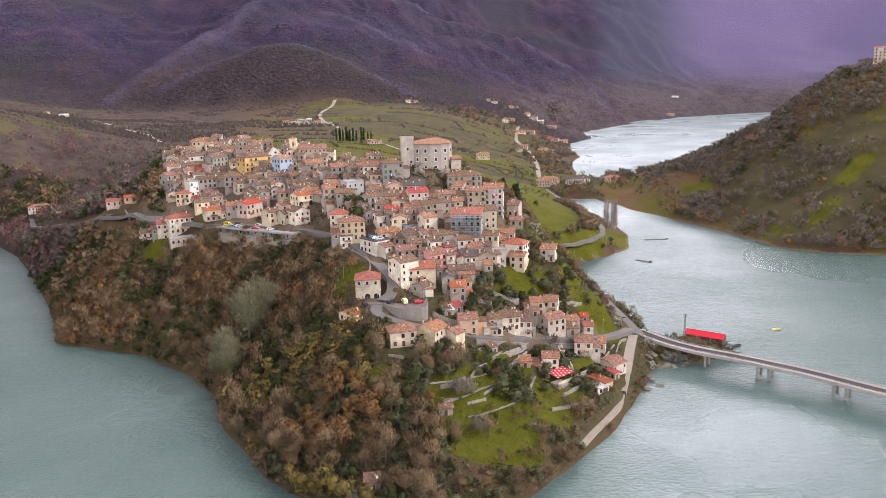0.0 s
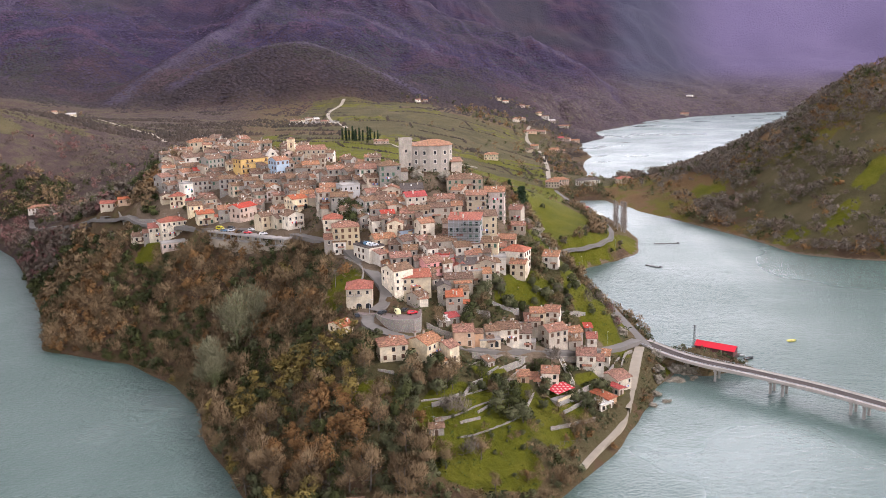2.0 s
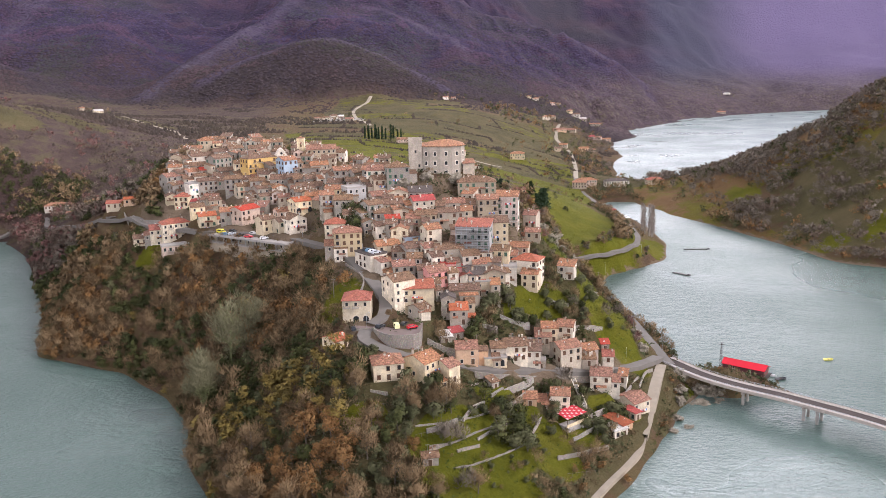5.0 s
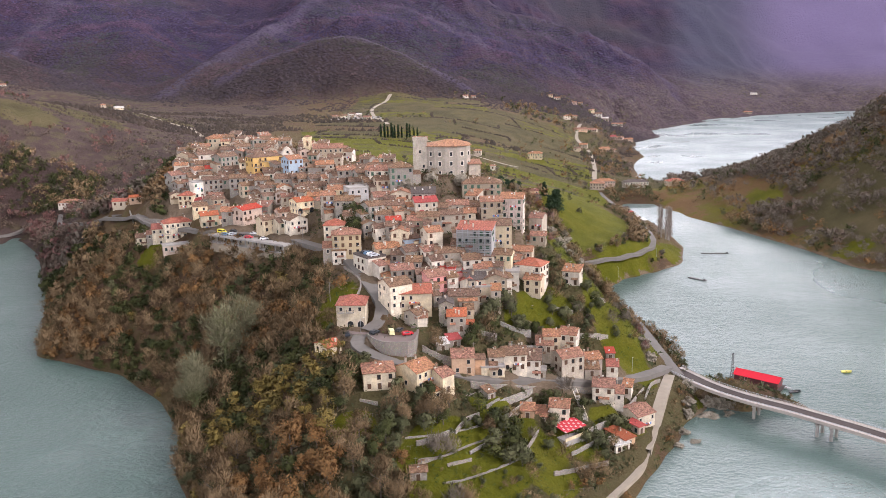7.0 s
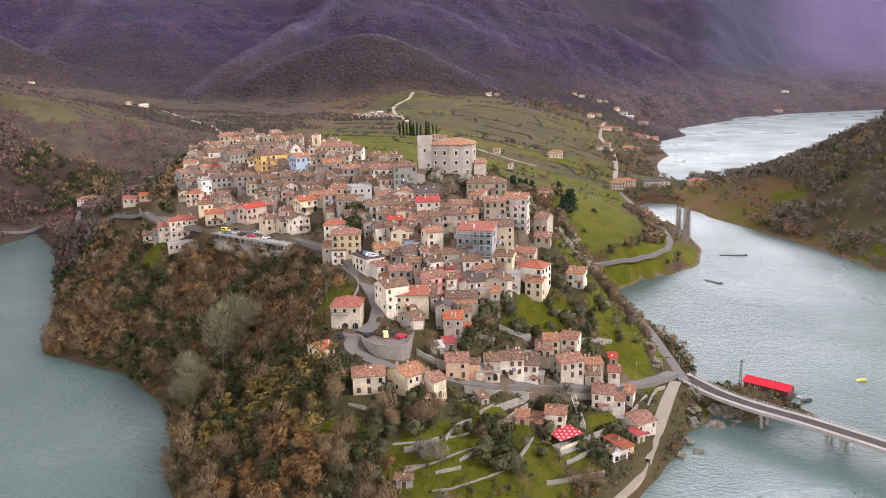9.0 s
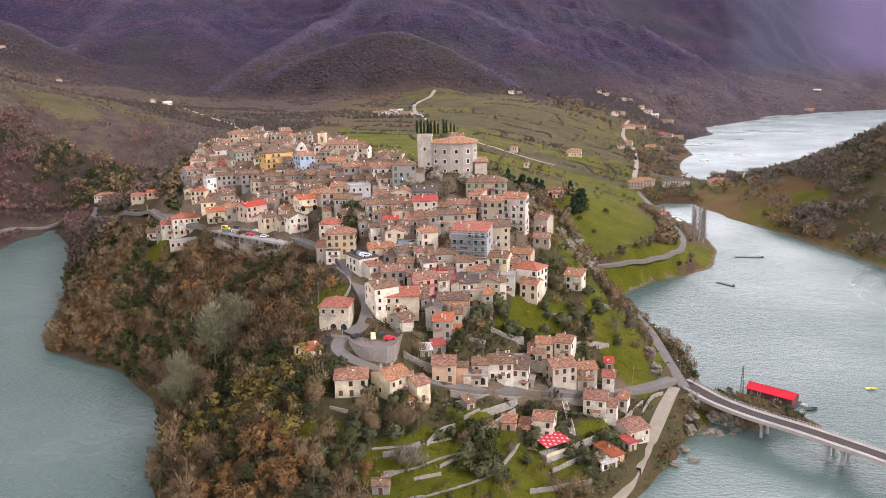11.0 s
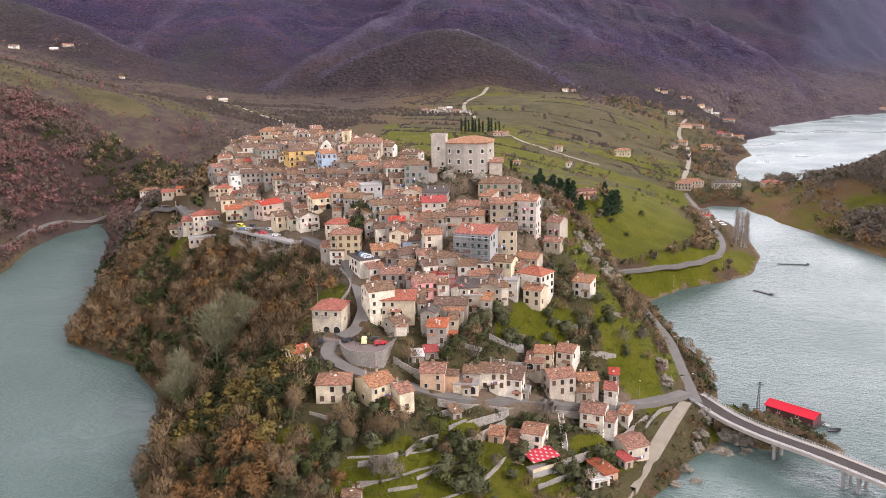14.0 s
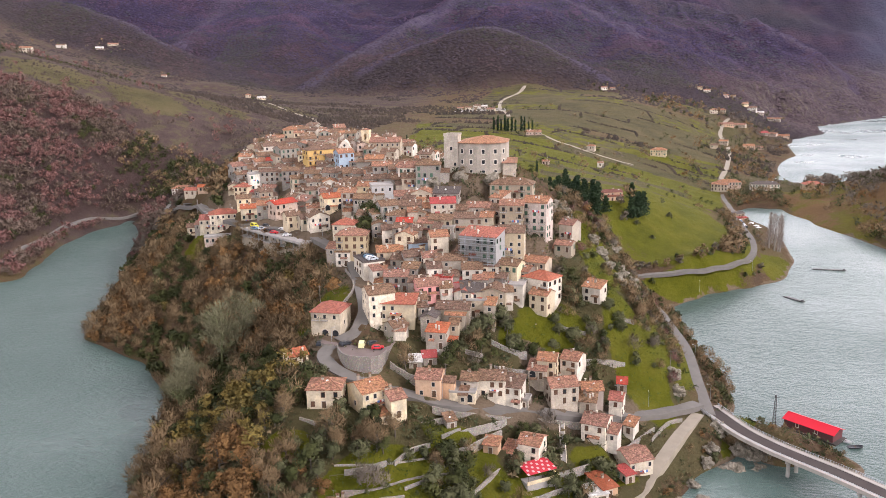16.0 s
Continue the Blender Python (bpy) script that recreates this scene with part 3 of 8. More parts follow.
cover(lush_map, (84, 322, 9, 5, 20), (100, 338, 8, 5), (124, 344, 11, 30, 18, 0.25), (110, 392, 11, 26, 10, 0.25), (96, 270, 9, 7), (64, 285, 8, 4), (104, 415, 6, 10), (-96, 440, 10, 8), (8, 322, 6, 8))
cover(lush_map, (385, 556, 20, 8, 30, 0.8), (350, 560, 14, 10, 20, 0.8), (425, 580, 24, 8, 20, 0.8), (345, 700, 10, 22, 10, 0.8), (158, 506, 22, 8, 25, 0.3), (158, 317, 6, 9, 20, 0.3), (162, 336, 5, 5, 0, 0.5), (130, 690, 70, 60, 0, 0.3), (60, 650, 50, 45, 0, 0.3), (190, 760, 30, 60, 0, 0.3))
cover(pasture_map, (-370, 870, 45, 30, 20, 0.6), (-290, 1040, 60, 20, -10, 0.6), (-460, 830, 46, 34, 20, 0.6), (-330, 930, 50, 18, 0, 0.7))
cover(lush_map, (95, 800, 40, 14, 10, 0.12), (140, 850, 30, 16, 12, 0.12), (130, 900, 34, 14, 0, 0.12), (192, 930, 22, 20, 0, 0.12), (60, 840, 24, 40, 10, 0.15), (238, 1020, 16, 26, 0, 0.15), (-20, 985, 40, 46, 20, 0.2))
cover(pasture_map, (410, 600, 70, 60, 0, 0.9), (470, 560, 60, 60, 0, 0.9))
cover(earth_map, (50, 368, 50, 36, 20), (-10, 430, 50, 45), (-60, 490, 55, 45), (-70, 560, 45, 40), (90, 300, 40, 10, 25))


def field_at(x, y):
    """The field at a place: its number and how near its hedge is, 0 on the hedge to 0.5 in the middle."""
    wx = x + 16 * noise.noise(Vector((x / 90, y / 90, 12)))
    wy = y + 0.22 * x + 22 * noise.noise(Vector((x / 110, y / 80, 15)))
    v = wy / (40 if y < 1000 else 62)
    u = (wx + 31 * (int(v) % 2)) / (74 if y < 1000 else 96)
    du, dv = abs(u - round(u)), abs(v - round(v))
    return math.floor(u) * 57 + math.floor(v) * 131, min(du * 1.7, dv)


def in_fields(x, y):
    """The cultivated bowl between the village and the foot of the mountains."""
    right = 232 + 0.14 * (y - 850) if y > 700 else 190
    left = -40 - 0.16 * (y - 640) if y < 1000 else -98 + 0.1 * (y - 1000)
    return 640 < y < 1450 and left < x < right


def field_crop(number, y):
    """How lush a field is: the near ones mostly green, the upper ones olive pasture."""
    q = random.Random(number).random()
    if y < 880:
        return (1.0 if q < 0.65 else (0.6 if q < 0.85 else 0.2)), 1.0
    if y < 1010:
        return (0.8 if q < 0.3 else (0.5 if q < 0.7 else 0.1)), 1.0
    return (0.45 if q < 0.2 else (0.25 if q < 0.45 else 0.0)), (1.0 if q < 0.9 else 0.2)


for j, i in zip(*np.nonzero((gy > 640) & (gy < 1450) & (gx > -180) & (gx < 340))):
    if in_fields(gx[j, i], gy[j, i]):
        lush_map[j, i], pasture_map[j, i] = field_crop(field_at(gx[j, i], gy[j, i])[0], gy[j, i])


def near_line(pts, x, y):
    """Distance in plan from arrays of places to a line of points."""
    best = np.full(np.shape(x), 1e9)
    for (x0, y0, _), (x1, y1, _) in zip(pts, pts[1:]):
        ll = (x1 - x0) ** 2 + (y1 - y0) ** 2
        f = np.clip(((x - x0) * (x1 - x0) + (y - y0) * (y1 - y0)) / ll, 0, 1)
        best = np.minimum(best, np.hypot(x - x0 - f * (x1 - x0), y - y0 - f * (y1 - y0)))
    return best


# grassy tops of the ridges, where the woods stop
ridge_grass = np.zeros_like(gx)
for line, wide in ((CREST_MIDDLE, 26), (CREST_FOOTHILL, 15), (CREST_EAST, 22), (CREST_LEFT, 24), (CREST_FAR_LEFT, 18), (CREST_SPUR, 24)):
    np.maximum(ridge_grass, 1 - smooth(near_line(line, gx, gy), wide * 0.3, wide * 1.5), out=ridge_grass)
west_woods = smooth(-gx, 262, 300) * (1 - smooth(gy - np.minimum(800, 822 + 0.65 * (gx + 383)), -30, 12)) * smooth(gz, 6, 14)
slope_map = smooth(gx, 272, 296) * smooth(gy, 400, 440) * (1 - smooth(gy, 960, 1060)) * (0.2 + 0.9 * (np.sin(gx / 37 + gy / 61) * np.sin(gy / 43 - gx / 90) > -0.25))
shore_earth = (1 - smooth(gz, 0.5, 1.3))
np.maximum(earth_map, 0.9 * shore_earth * (gy < 700) * (gx > 150), out=earth_map)


def sheet(name, xs, ys, zs, material):
    """One grid mesh."""
    ny, nx = zs.shape
    v = np.stack([*np.meshgrid(xs, ys), zs], -1).reshape(-1, 3)
    i = np.arange(ny * nx).reshape(ny, nx)
    f = np.stack([i[:-1, :-1], i[:-1, 1:], i[1:, 1:], i[1:, :-1]], -1).reshape(-1, 4)
    me = bpy.data.meshes.new(name)
    me.vertices.add(len(v))
    me.vertices.foreach_set("co", v.ravel())
    me.loops.add(f.size)
    me.loops.foreach_set("vertex_index", f.ravel())
    me.polygons.add(len(f))
    me.polygons.foreach_set("loop_start", np.arange(0, f.size, 4))
    me.polygons.foreach_set("use_smooth", np.ones(len(f), bool))
    me.update(calc_edges=True)
    me.materials.append(material)
    return new(name, me)


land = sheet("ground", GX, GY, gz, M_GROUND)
# distance green and range red mask the haze tint painted on far slopes
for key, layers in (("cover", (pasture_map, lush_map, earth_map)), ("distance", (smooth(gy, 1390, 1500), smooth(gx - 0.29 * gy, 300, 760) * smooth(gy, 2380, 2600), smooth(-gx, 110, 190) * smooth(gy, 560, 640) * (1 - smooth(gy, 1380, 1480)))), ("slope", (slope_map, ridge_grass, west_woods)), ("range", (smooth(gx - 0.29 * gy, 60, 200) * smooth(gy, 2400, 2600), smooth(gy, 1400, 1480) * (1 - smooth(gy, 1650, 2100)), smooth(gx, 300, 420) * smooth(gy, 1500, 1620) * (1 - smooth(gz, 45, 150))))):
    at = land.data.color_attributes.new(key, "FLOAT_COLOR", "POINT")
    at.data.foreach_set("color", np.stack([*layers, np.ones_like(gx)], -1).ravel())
tagged(land, "hilly winter ground of brown woodland, pasture and green gardens", "ground", kind="structure")

lake = sheet("water", np.array([-3200.0, -400, 500, 4200]), np.array([-1600.0, 200, 1000, 2700]), np.zeros((4, 4)), M_WATER)
tagged(lake, "grey-green lake water with small ripples", "water", kind="structure")

# ---------------------------------------------------------------- building blocks
def mesh_of(name, verts, faces, mats, index=None, smooth_faces=False):
    me = bpy.data.meshes.new(name)
    me.from_pydata([tuple(v) for v in verts], [], faces)
    for m in mats:
        me.materials.append(m)
    if index:
        me.polygons.foreach_set("material_index", index)
    if smooth_faces:
        me.polygons.foreach_set("use_smooth", [True] * len(me.polygons))
    me.update()
    return me


class Build:
    """Collects boxes, slabs and tubes into one mesh."""

    def __init__(self):
        self.v, self.f, self.i = [], [], []

    def add(self, verts, faces, mat=0):
        n = len(self.v)
        self.v += [tuple(p) for p in verts]
        self.f += [tuple(n + k for k in f) for f in faces]
        self.i += [mat] * len(faces)
        return self

    def box(self, x0, y0, z0, x1, y1, z1, mat=0):
        return self.add([(x0, y0, z0), (x1, y0, z0), (x1, y1, z0), (x0, y1, z0), (x0, y0, z1), (x1, y0, z1), (x1, y1, z1), (x0, y1, z1)],
                        [(0, 3, 2, 1), (4, 5, 6, 7), (0, 1, 5, 4), (1, 2, 6, 5), (2, 3, 7, 6), (3, 0, 4, 7)], mat)

    def slab(self, quad, thick, mat=0):
        """A quad or triangle, thickened downwards."""
        n = len(quad)
        low = [(x, y, z - thick) for x, y, z in quad]
        return self.add(list(quad) + low, [tuple(range(n)), tuple(range(2 * n - 1, n - 1, -1))] + [(k, n + k, n + (k + 1) % n, (k + 1) % n) for k in range(n)], mat)

    def tube(self, a, b, r0, r1, sides=6, mat=0):
        a, b = Vector(a), Vector(b)
        q = (b - a).to_track_quat("Z", "Y").to_matrix()
        ring = [q @ Vector((math.cos(k * math.tau / sides), math.sin(k * math.tau / sides), 0)) for k in range(sides)]
        return self.add([a + p * r0 for p in ring] + [b + p * r1 for p in ring],
                        [(k, (k + 1) % sides, sides + (k + 1) % sides, sides + k) for k in range(sides)] + [tuple(range(sides - 1, -1, -1)), tuple(range(sides, 2 * sides))], mat)

    def mesh(self, name, *mats):
        return mesh_of(name, self.v, self.f, mats, self.i)


def part(name, data, parent, label="", m=None):
    """Links a mesh as one part under a thing or a part."""
    ob = new(name, data)
    ob.parent = parent
    if m is not None:
        ob.matrix_basis = m
    return tagged(ob, label)


# ---------------------------------------------------------------- houses
def window_mesh(w, h, surround):
    """A window surround in one piece, deeper at the sill."""
    b = Build()
    o = [(-w / 2 - 0.13, -0.18), (w / 2 + 0.13, -0.18), (w / 2 + 0.13, h + 0.14), (-w / 2 - 0.13, h + 0.14)]
    i = [(-w / 2, 0), (w / 2, 0), (w / 2, h), (-w / 2, h)]
    v = [(x, -0.14 if z < 0 else -0.06, z) for x, z in o] + [(x, -0.14 if z <= 0 else -0.06, z) for x, z in i] + [(x, 0.1, z) for x, z in o] + [(x, 0.1, z) for x, z in i]
    f = []
    for k in range(4):
        n = (k + 1) % 4
        f += [(k, n, 4 + n, 4 + k), (4 + k, 4 + n, 12 + n, 12 + k), (8 + k, 8 + n, n, k)]
    return b.add(v, f).mesh("window", surround)


WINDOWS = {k: window_mesh(0.95, 1.35, s) for k, s in (("plain", M_FRAME), ("brown", M_SHUT), ("green", M_SHUTG))}
PANE = Build().box(-0.475, -0.02, 0, 0.475, 0.1, 1.35).mesh("pane", M_PANE)


def louvre_mesh(m):
    b = Build()
    n = 10
    for k in range(n):
        z0, z1 = 1.35 * k / n, 1.35 * (k + 1) / n
        b.v += [(-0.475, -0.055, z0), (0.475, -0.055, z0), (-0.475, -0.015, z1 - 0.02), (0.475, -0.015, z1 - 0.02)]
    for k in range(2 * n - 1):
        b.f.append((2 * k, 2 * k + 1, 2 * k + 3, 2 * k + 2))
        b.i.append(0)
    return b.mesh("shutter", m)


CLOSED = {"brown": louvre_mesh(M_SHUT), "green": louvre_mesh(M_SHUTG)}
DOOR = Build().box(-0.6, -0.06, 0, 0.6, 0.1, 2.1).box(-0.75, -0.09, 0, -0.6, 0.1, 2.25, 1).box(0.6, -0.09, 0, 0.75, 0.1, 2.25, 1).box(-0.6, -0.09, 2.1, 0.6, 0.1, 2.25, 1).mesh("door", M_DOOR, M_FRAME)


def arch_mesh(w, h):
    b = Build()
    n = 9
    top = [(math.cos(math.pi * k / (n - 1)) * w / 2, h - w / 2 + math.sin(math.pi * k / (n - 1)) * w / 2) for k in range(n)]
    ring = [(w / 2, 0)] + top + [(-w / 2, 0)]
    outer = [(w / 2 + 0.25, 0)] + [(x * (1 + 0.5 / w), h - w / 2 + (z - h + w / 2) * (1 + 0.5 / w)) for x, z in top] + [(-w / 2 - 0.25, 0)]
    m = len(ring)
    b.add([(x, -0.06, z) for x, z in ring], [tuple(range(m))], 1)
    v = [(x, -0.12, z) for x, z in ring] + [(x, -0.12, z) for x, z in outer]
    b.add(v, [(k, m + k, m + k + 1, k + 1) for k in range(m - 1)])
    return b.mesh("archway", M_FRAME, M_PANE)


ARCH = arch_mesh(2.2, 2.6)
CHIMNEY = Build().box(-0.35, -0.3, -1.0, 0.35, 0.3, 1.0).box(-0.45, -0.4, 1.0, 0.45, 0.4, 1.1, 1).box(-0.3, -0.25, 1.1, 0.3, 0.25, 1.3).slab([(-0.45, -0.42, 1.32), (0.45, -0.42, 1.32), (0.45, 0, 1.55), (-0.45, 0, 1.55)], 0.08, 1).slab([(-0.45, 0, 1.55), (0.45, 0, 1.55), (0.45, 0.42, 1.32), (-0.45, 0.42, 1.32)], 0.08, 1).mesh("chimney", M_CHIM, ROOFS["o"])


def balcony_mesh(w):
    b = Build().box(-w / 2, -1.1, -0.14, w / 2, 0.05, 0)
    n = int(w / 0.22)
    for k in range(n + 1):
        x = -w / 2 + 0.04 + (w - 0.08) * k / n
        b.box(x - 0.012, -1.07, 0, x + 0.012, -1.045, 0.95, 1)
    b.box(-w / 2, -1.09, 0.95, w / 2, -1.03, 1.0, 1)
    for s in (-1, 1):
        b.box(s * w / 2 - 0.03, -1.09, 0.95, s * w / 2 + 0.03, 0, 1.0, 1)
        for k in range(5):
            b.box(s * (w / 2 - 0.02) - 0.012, -0.9 + k * 0.22, 0, s * (w / 2 - 0.02) + 0.012, -0.876 + k * 0.22, 0.95, 1)
    return b.mesh("balcony", M_CONC, M_RAIL)


BALCONY = balcony_mesh(2.6)
ANTENNA = Build().tube((0, 0, 0), (0, 0, 2.4), 0.03, 0.02, 5).box(-0.6, -0.015, 2.2, 0.6, 0.015, 2.24).box(-0.5, -0.015, 2.0, 0.5, 0.015, 2.03).mesh("antenna", M_STEEL)
dish = Build()
for _k in range(10):
    _a, _b2 = _k * math.tau / 10, (_k + 1) * math.tau / 10
    dish.add([(0, -0.05, 0), (0.4 * math.cos(_a), -0.18, 0.4 * math.sin(_a)), (0.4 * math.cos(_b2), -0.18, 0.4 * math.sin(_b2))], [(0, 1, 2)])
DISH = dish.tube((0, 0, -0.5), (0, -0.05, 0), 0.03, 0.03, 5).mesh("satellite_dish", plain("white_enamel", (0.8, 0.8, 0.78), 0.4))

FLUE = Build().box(-0.25, -0.25, -0.8, 0.25, 0.25, 1.1).box(-0.33, -0.33, 1.1, 0.33, 0.33, 1.2).mesh("chimney", plain("pale_flue_render", (0.62, 0.55, 0.46), 0.9))
CLOTHS = [plain("white_cloth", (0.78, 0.77, 0.75), 0.9, 0, 0.05), plain("blue_cloth", (0.12, 0.2, 0.42), 0.9, 0, 0.1), plain("red_cloth", (0.5, 0.06, 0.06), 0.9, 0, 0.1)]
LAUNDRY = []
for _n in range(3):
    _b, _x = Build(), -1.3
    for _k in range(4):
        _w, _h = 0.45 + 0.12 * ((_k * 5 + _n * 3) % 4), 0.6 + 0.13 * ((_k * 3 + _n) % 4)
        _b.box(_x, -0.52, -_h, _x + _w, -0.49, 0.0, (_k + _n) % 3)
        _x += _w + 0.08
    _b.box(-1.5, -0.515, 0.0, 1.5, -0.495, 0.02, 0)
    _b.box(-1.5, -0.52, -0.02, -1.46, 0.0, 0.04, 0).box(1.46, -0.52, -0.02, 1.5, 0.0, 0.04, 0)
    LAUNDRY.append(_b.mesh("laundry", *CLOTHS))
CANOPIES = {}


def canopy_mesh(w, d, material):
    """A small lean-to roof on brackets over a doorway or terrace."""
    key = (round(w), material.name)
    if key not in CANOPIES:
        w = key[0]
        b = Build().slab([(-w / 2, -d, -0.35), (w / 2, -d, -0.35), (w / 2, 0.02, 0.1), (-w / 2, 0.02, 0.1)], 0.12)
        for x in (-w / 2 + 0.15, w / 2 - 0.15):
            b.tube((x, 0, -0.9), (x, -d + 0.15, -0.5), 0.05, 0.05, 4, 1)
        CANOPIES[key] = b.mesh("canopy", material, M_DOOR)
    return CANOPIES[key]


house_rng, detail_rng = random.Random(7), random.Random(19)
PADS = []


def roof_build(w, d, kind, rise, over=0.42, thick=0.2):
    """Roof over a w x d plan with its eaves at z = 0, and the wall triangles under it."""
    b, gables = Build(), Build()
    x, y = w / 2 + over, d / 2 + over
    sl = rise / (d / 2)
    e = -over * sl + thick
    if kind == "g":
        b.slab([(-x, -y, e), (x, -y, e), (x, 0, rise + thick), (-x, 0, rise + thick)], thick)
        b.slab([(x, y, e), (-x, y, e), (-x, 0, rise + thick), (x, 0, rise + thick)], thick)
        b.tube((-x, 0, rise + thick), (x, 0, rise + thick), 0.16, 0.16, 6)
        for s in (-1, 1):
            gables.add([(s * w / 2, -d / 2, -0.02), (s * w / 2, d / 2, -0.02), (s * w / 2, 0, rise)], [(0, 1, 2)])
    elif kind == "f":
        sl = rise / (w / 2)
        e = -over * sl + thick
        for s in (-1, 1):
            q = [(s * x, -y, e), (s * x, y, e), (0, y, rise + thick), (0, -y, rise + thick)]
            b.slab(q if s < 0 else q[::-1], thick)
            gables.add([(-w / 2, s * d / 2, -0.02), (w / 2, s * d / 2, -0.02), (0, s * d / 2, rise)], [(0, 1, 2)])
        b.tube((0, -y, rise + thick), (0, y, rise + thick), 0.16, 0.16, 6)
    elif kind == "h":
        if w >= d:
            r0, r1 = (-(w - d) / 2 - 0.2, 0), ((w - d) / 2 + 0.2, 0)
        else:
            r0, r1 = (0, -(d - w) / 2 - 0.2), (0, (d - w) / 2 + 0.2)
        h = rise + thick
        c = [(-x, -y, e), (x, -y, e), (x, y, e), (-x, y, e)]
        p, q = (*r0, h), (*r1, h)
        if w >= d:
            faces = ([c[0], c[1], q, p], [c[1], c[2], q], [c[2], c[3], p, q], [c[3], c[0], p])
        else:
            faces = ([c[0], c[1], p], [c[1], c[2], q, p], [c[2], c[3], q], [c[3], c[0], p, q])
        for f in faces:
            b.slab(f, thick)
        b.tube(p, q, 0.15, 0.15, 6)
        for k, tip in zip(c, (p, q, q, p) if w >= d else (p, p, q, q)):
            b.tube(k, tip, 0.12, 0.12, 5)
    elif kind == "s":
        k = rise / d
        b.slab([(-x, -y, -over * k + thick), (x, -y, -over * k + thick), (x, y, rise + over * k + thick), (-x, y, rise + over * k + thick)], thick)
        gables.add([(-w / 2, d / 2, -0.02), (w / 2, d / 2, -0.02), (w / 2, d / 2, rise), (-w / 2, d / 2, rise)], [(0, 1, 2, 3)])
        for s in (-1, 1):
            gables.add([(s * w / 2, -d / 2, -0.02), (s * w / 2, d / 2, -0.02), (s * w / 2, d / 2, rise)], [(0, 1, 2)])
    else:
        b.box(-w / 2 - 0.1, -d / 2 - 0.1, 0, w / 2 + 0.1, d / 2 + 0.1, 0.22)
        for s in (-1, 1):
            b.box(-w / 2 - 0.1, s * (d / 2 + 0.1) - 0.12, 0.22, w / 2 + 0.1, s * (d / 2 + 0.1) + 0.12, 0.75)
            b.box(s * (w / 2 + 0.1) - 0.12, -d / 2, 0.22, s * (w / 2 + 0.1) + 0.12, d / 2, 0.75)
    return b, gables


def house(x, y, z, turn, w, d, tall, roof="g", tiles="o", wall="s", bal=0, arches=0, rise=None, name="house", group="village houses", note=""):
    """A house whose front eaves' middle is at (x, y, z); turn: the way its front faces, degrees from south towards east."""
    rng = house_rng
    root = new(name)
    m = pose(x, y, z, 0, 0, turn) @ pose(0, d / 2, 0)
    root.matrix_world = m
    corners = [m @ Vector((sx * w / 2, sy * d / 2, 0)) for sx in (-1, 1) for sy in (-1, 1)]
    fronts = [ground(p.x, p.y) - z for p in corners]
    low = min(min(fronts), -2.2) - 0.8
    PADS.append((m.translation.x, m.translation.y, radians(turn), w / 2, d / 2, z - tall * 0.86))
    if roof == "F":
        rise = 0.3
    rise = rise if rise is not None else (0.20 if roof != "s" else 0.24) * (d if roof in "gh" else w if roof == "f" else d) * rng.uniform(0.85, 1.15)
    if roof == "h":
        rise = 0.22 * min(w, d)
    rb, gables = roof_build(w, d, roof, rise)
    body = Build().box(-w / 2, -d / 2, low, w / 2, d / 2, 0.0)
    body.add(gables.v, gables.f)
    part("wall", body.mesh("wall", WALLS[wall]), root)
    roof_ob = part("roof", rb.mesh("roof", ROOFS[tiles] if roof != "F" or tiles in "Rrd" else M_CONC), root)
    if roof != "F":
        for _ in range(rng.choice((0, 1, 1, 2)) if w > 4.5 else 0):
            part("chimney", CHIMNEY, roof_ob, "", pose(rng.uniform(-0.35, 0.35) * w, rng.uniform(-0.1, 0.35) * d, rise * 0.75))
        if rng.random() < 0.45:
            part("antenna", ANTENNA, roof_ob, "", pose(rng.uniform(-0.4, 0.4) * w, rng.uniform(-0.1, 0.2) * d, rise * 0.8))
        if rng.random() < 0.4:
            part("satellite_dish", DISH, roof_ob, "", pose(rng.uniform(-0.4, 0.4) * w, -0.15 * d, rise * 0.85, 0, 0, 20))
    if name == "house" and rng.random() < 0.5 and tall > 5:
        aw, ad, az = rng.uniform(2.6, 4.2), rng.uniform(3.0, d * 0.8), -tall * rng.uniform(0.25, 0.55)
        side = rng.choice((-1, 1))
        ax = side * (w / 2 + aw / 2 - 0.05) if rng.random() < 0.6 else rng.uniform(-0.25, 0.25) * w
        ay = rng.uniform(-0.2, 0.1) * d if abs(ax) > w / 2 else -d / 2 - ad / 2 + 0.05
        sh, sg = roof_build(aw, ad, "s", 0.22 * ad, 0.3, 0.16)
        ann = Build().box(-aw / 2, -ad / 2, low - az, aw / 2, ad / 2, 0)
        ann.add(sg.v, sg.f)
        annexe = part("annexe", ann.mesh("annexe", WALLS[rng.choice((wall, wall, "s", "b"))]), root, "", pose(ax, ay, az))
        part("roof", sh.mesh("roof", ROOFS[rng.choice((tiles, tiles, "o", "t"))]), annexe)
        if ad > 2 and rng.random() < 0.7:
            part("window", WINDOWS["plain"], annexe, "", pose(0, -ad / 2, -2.1))
            part("pane", PANE, annexe, "", pose(0, -ad / 2, -2.1))
    if name == "house" and tall > 4 and detail_rng.random() < 0.55:
        cw = min(w * 0.6, detail_rng.uniform(2.0, 4.0))
        part("canopy", canopy_mesh(cw, 1.3, ROOFS[detail_rng.choice((tiles, "o", "t", "t", "m"))]), root, "", pose(detail_rng.uniform(-0.25, 0.25) * w, -d / 2, -tall * detail_rng.uniform(0.3, 0.55)))
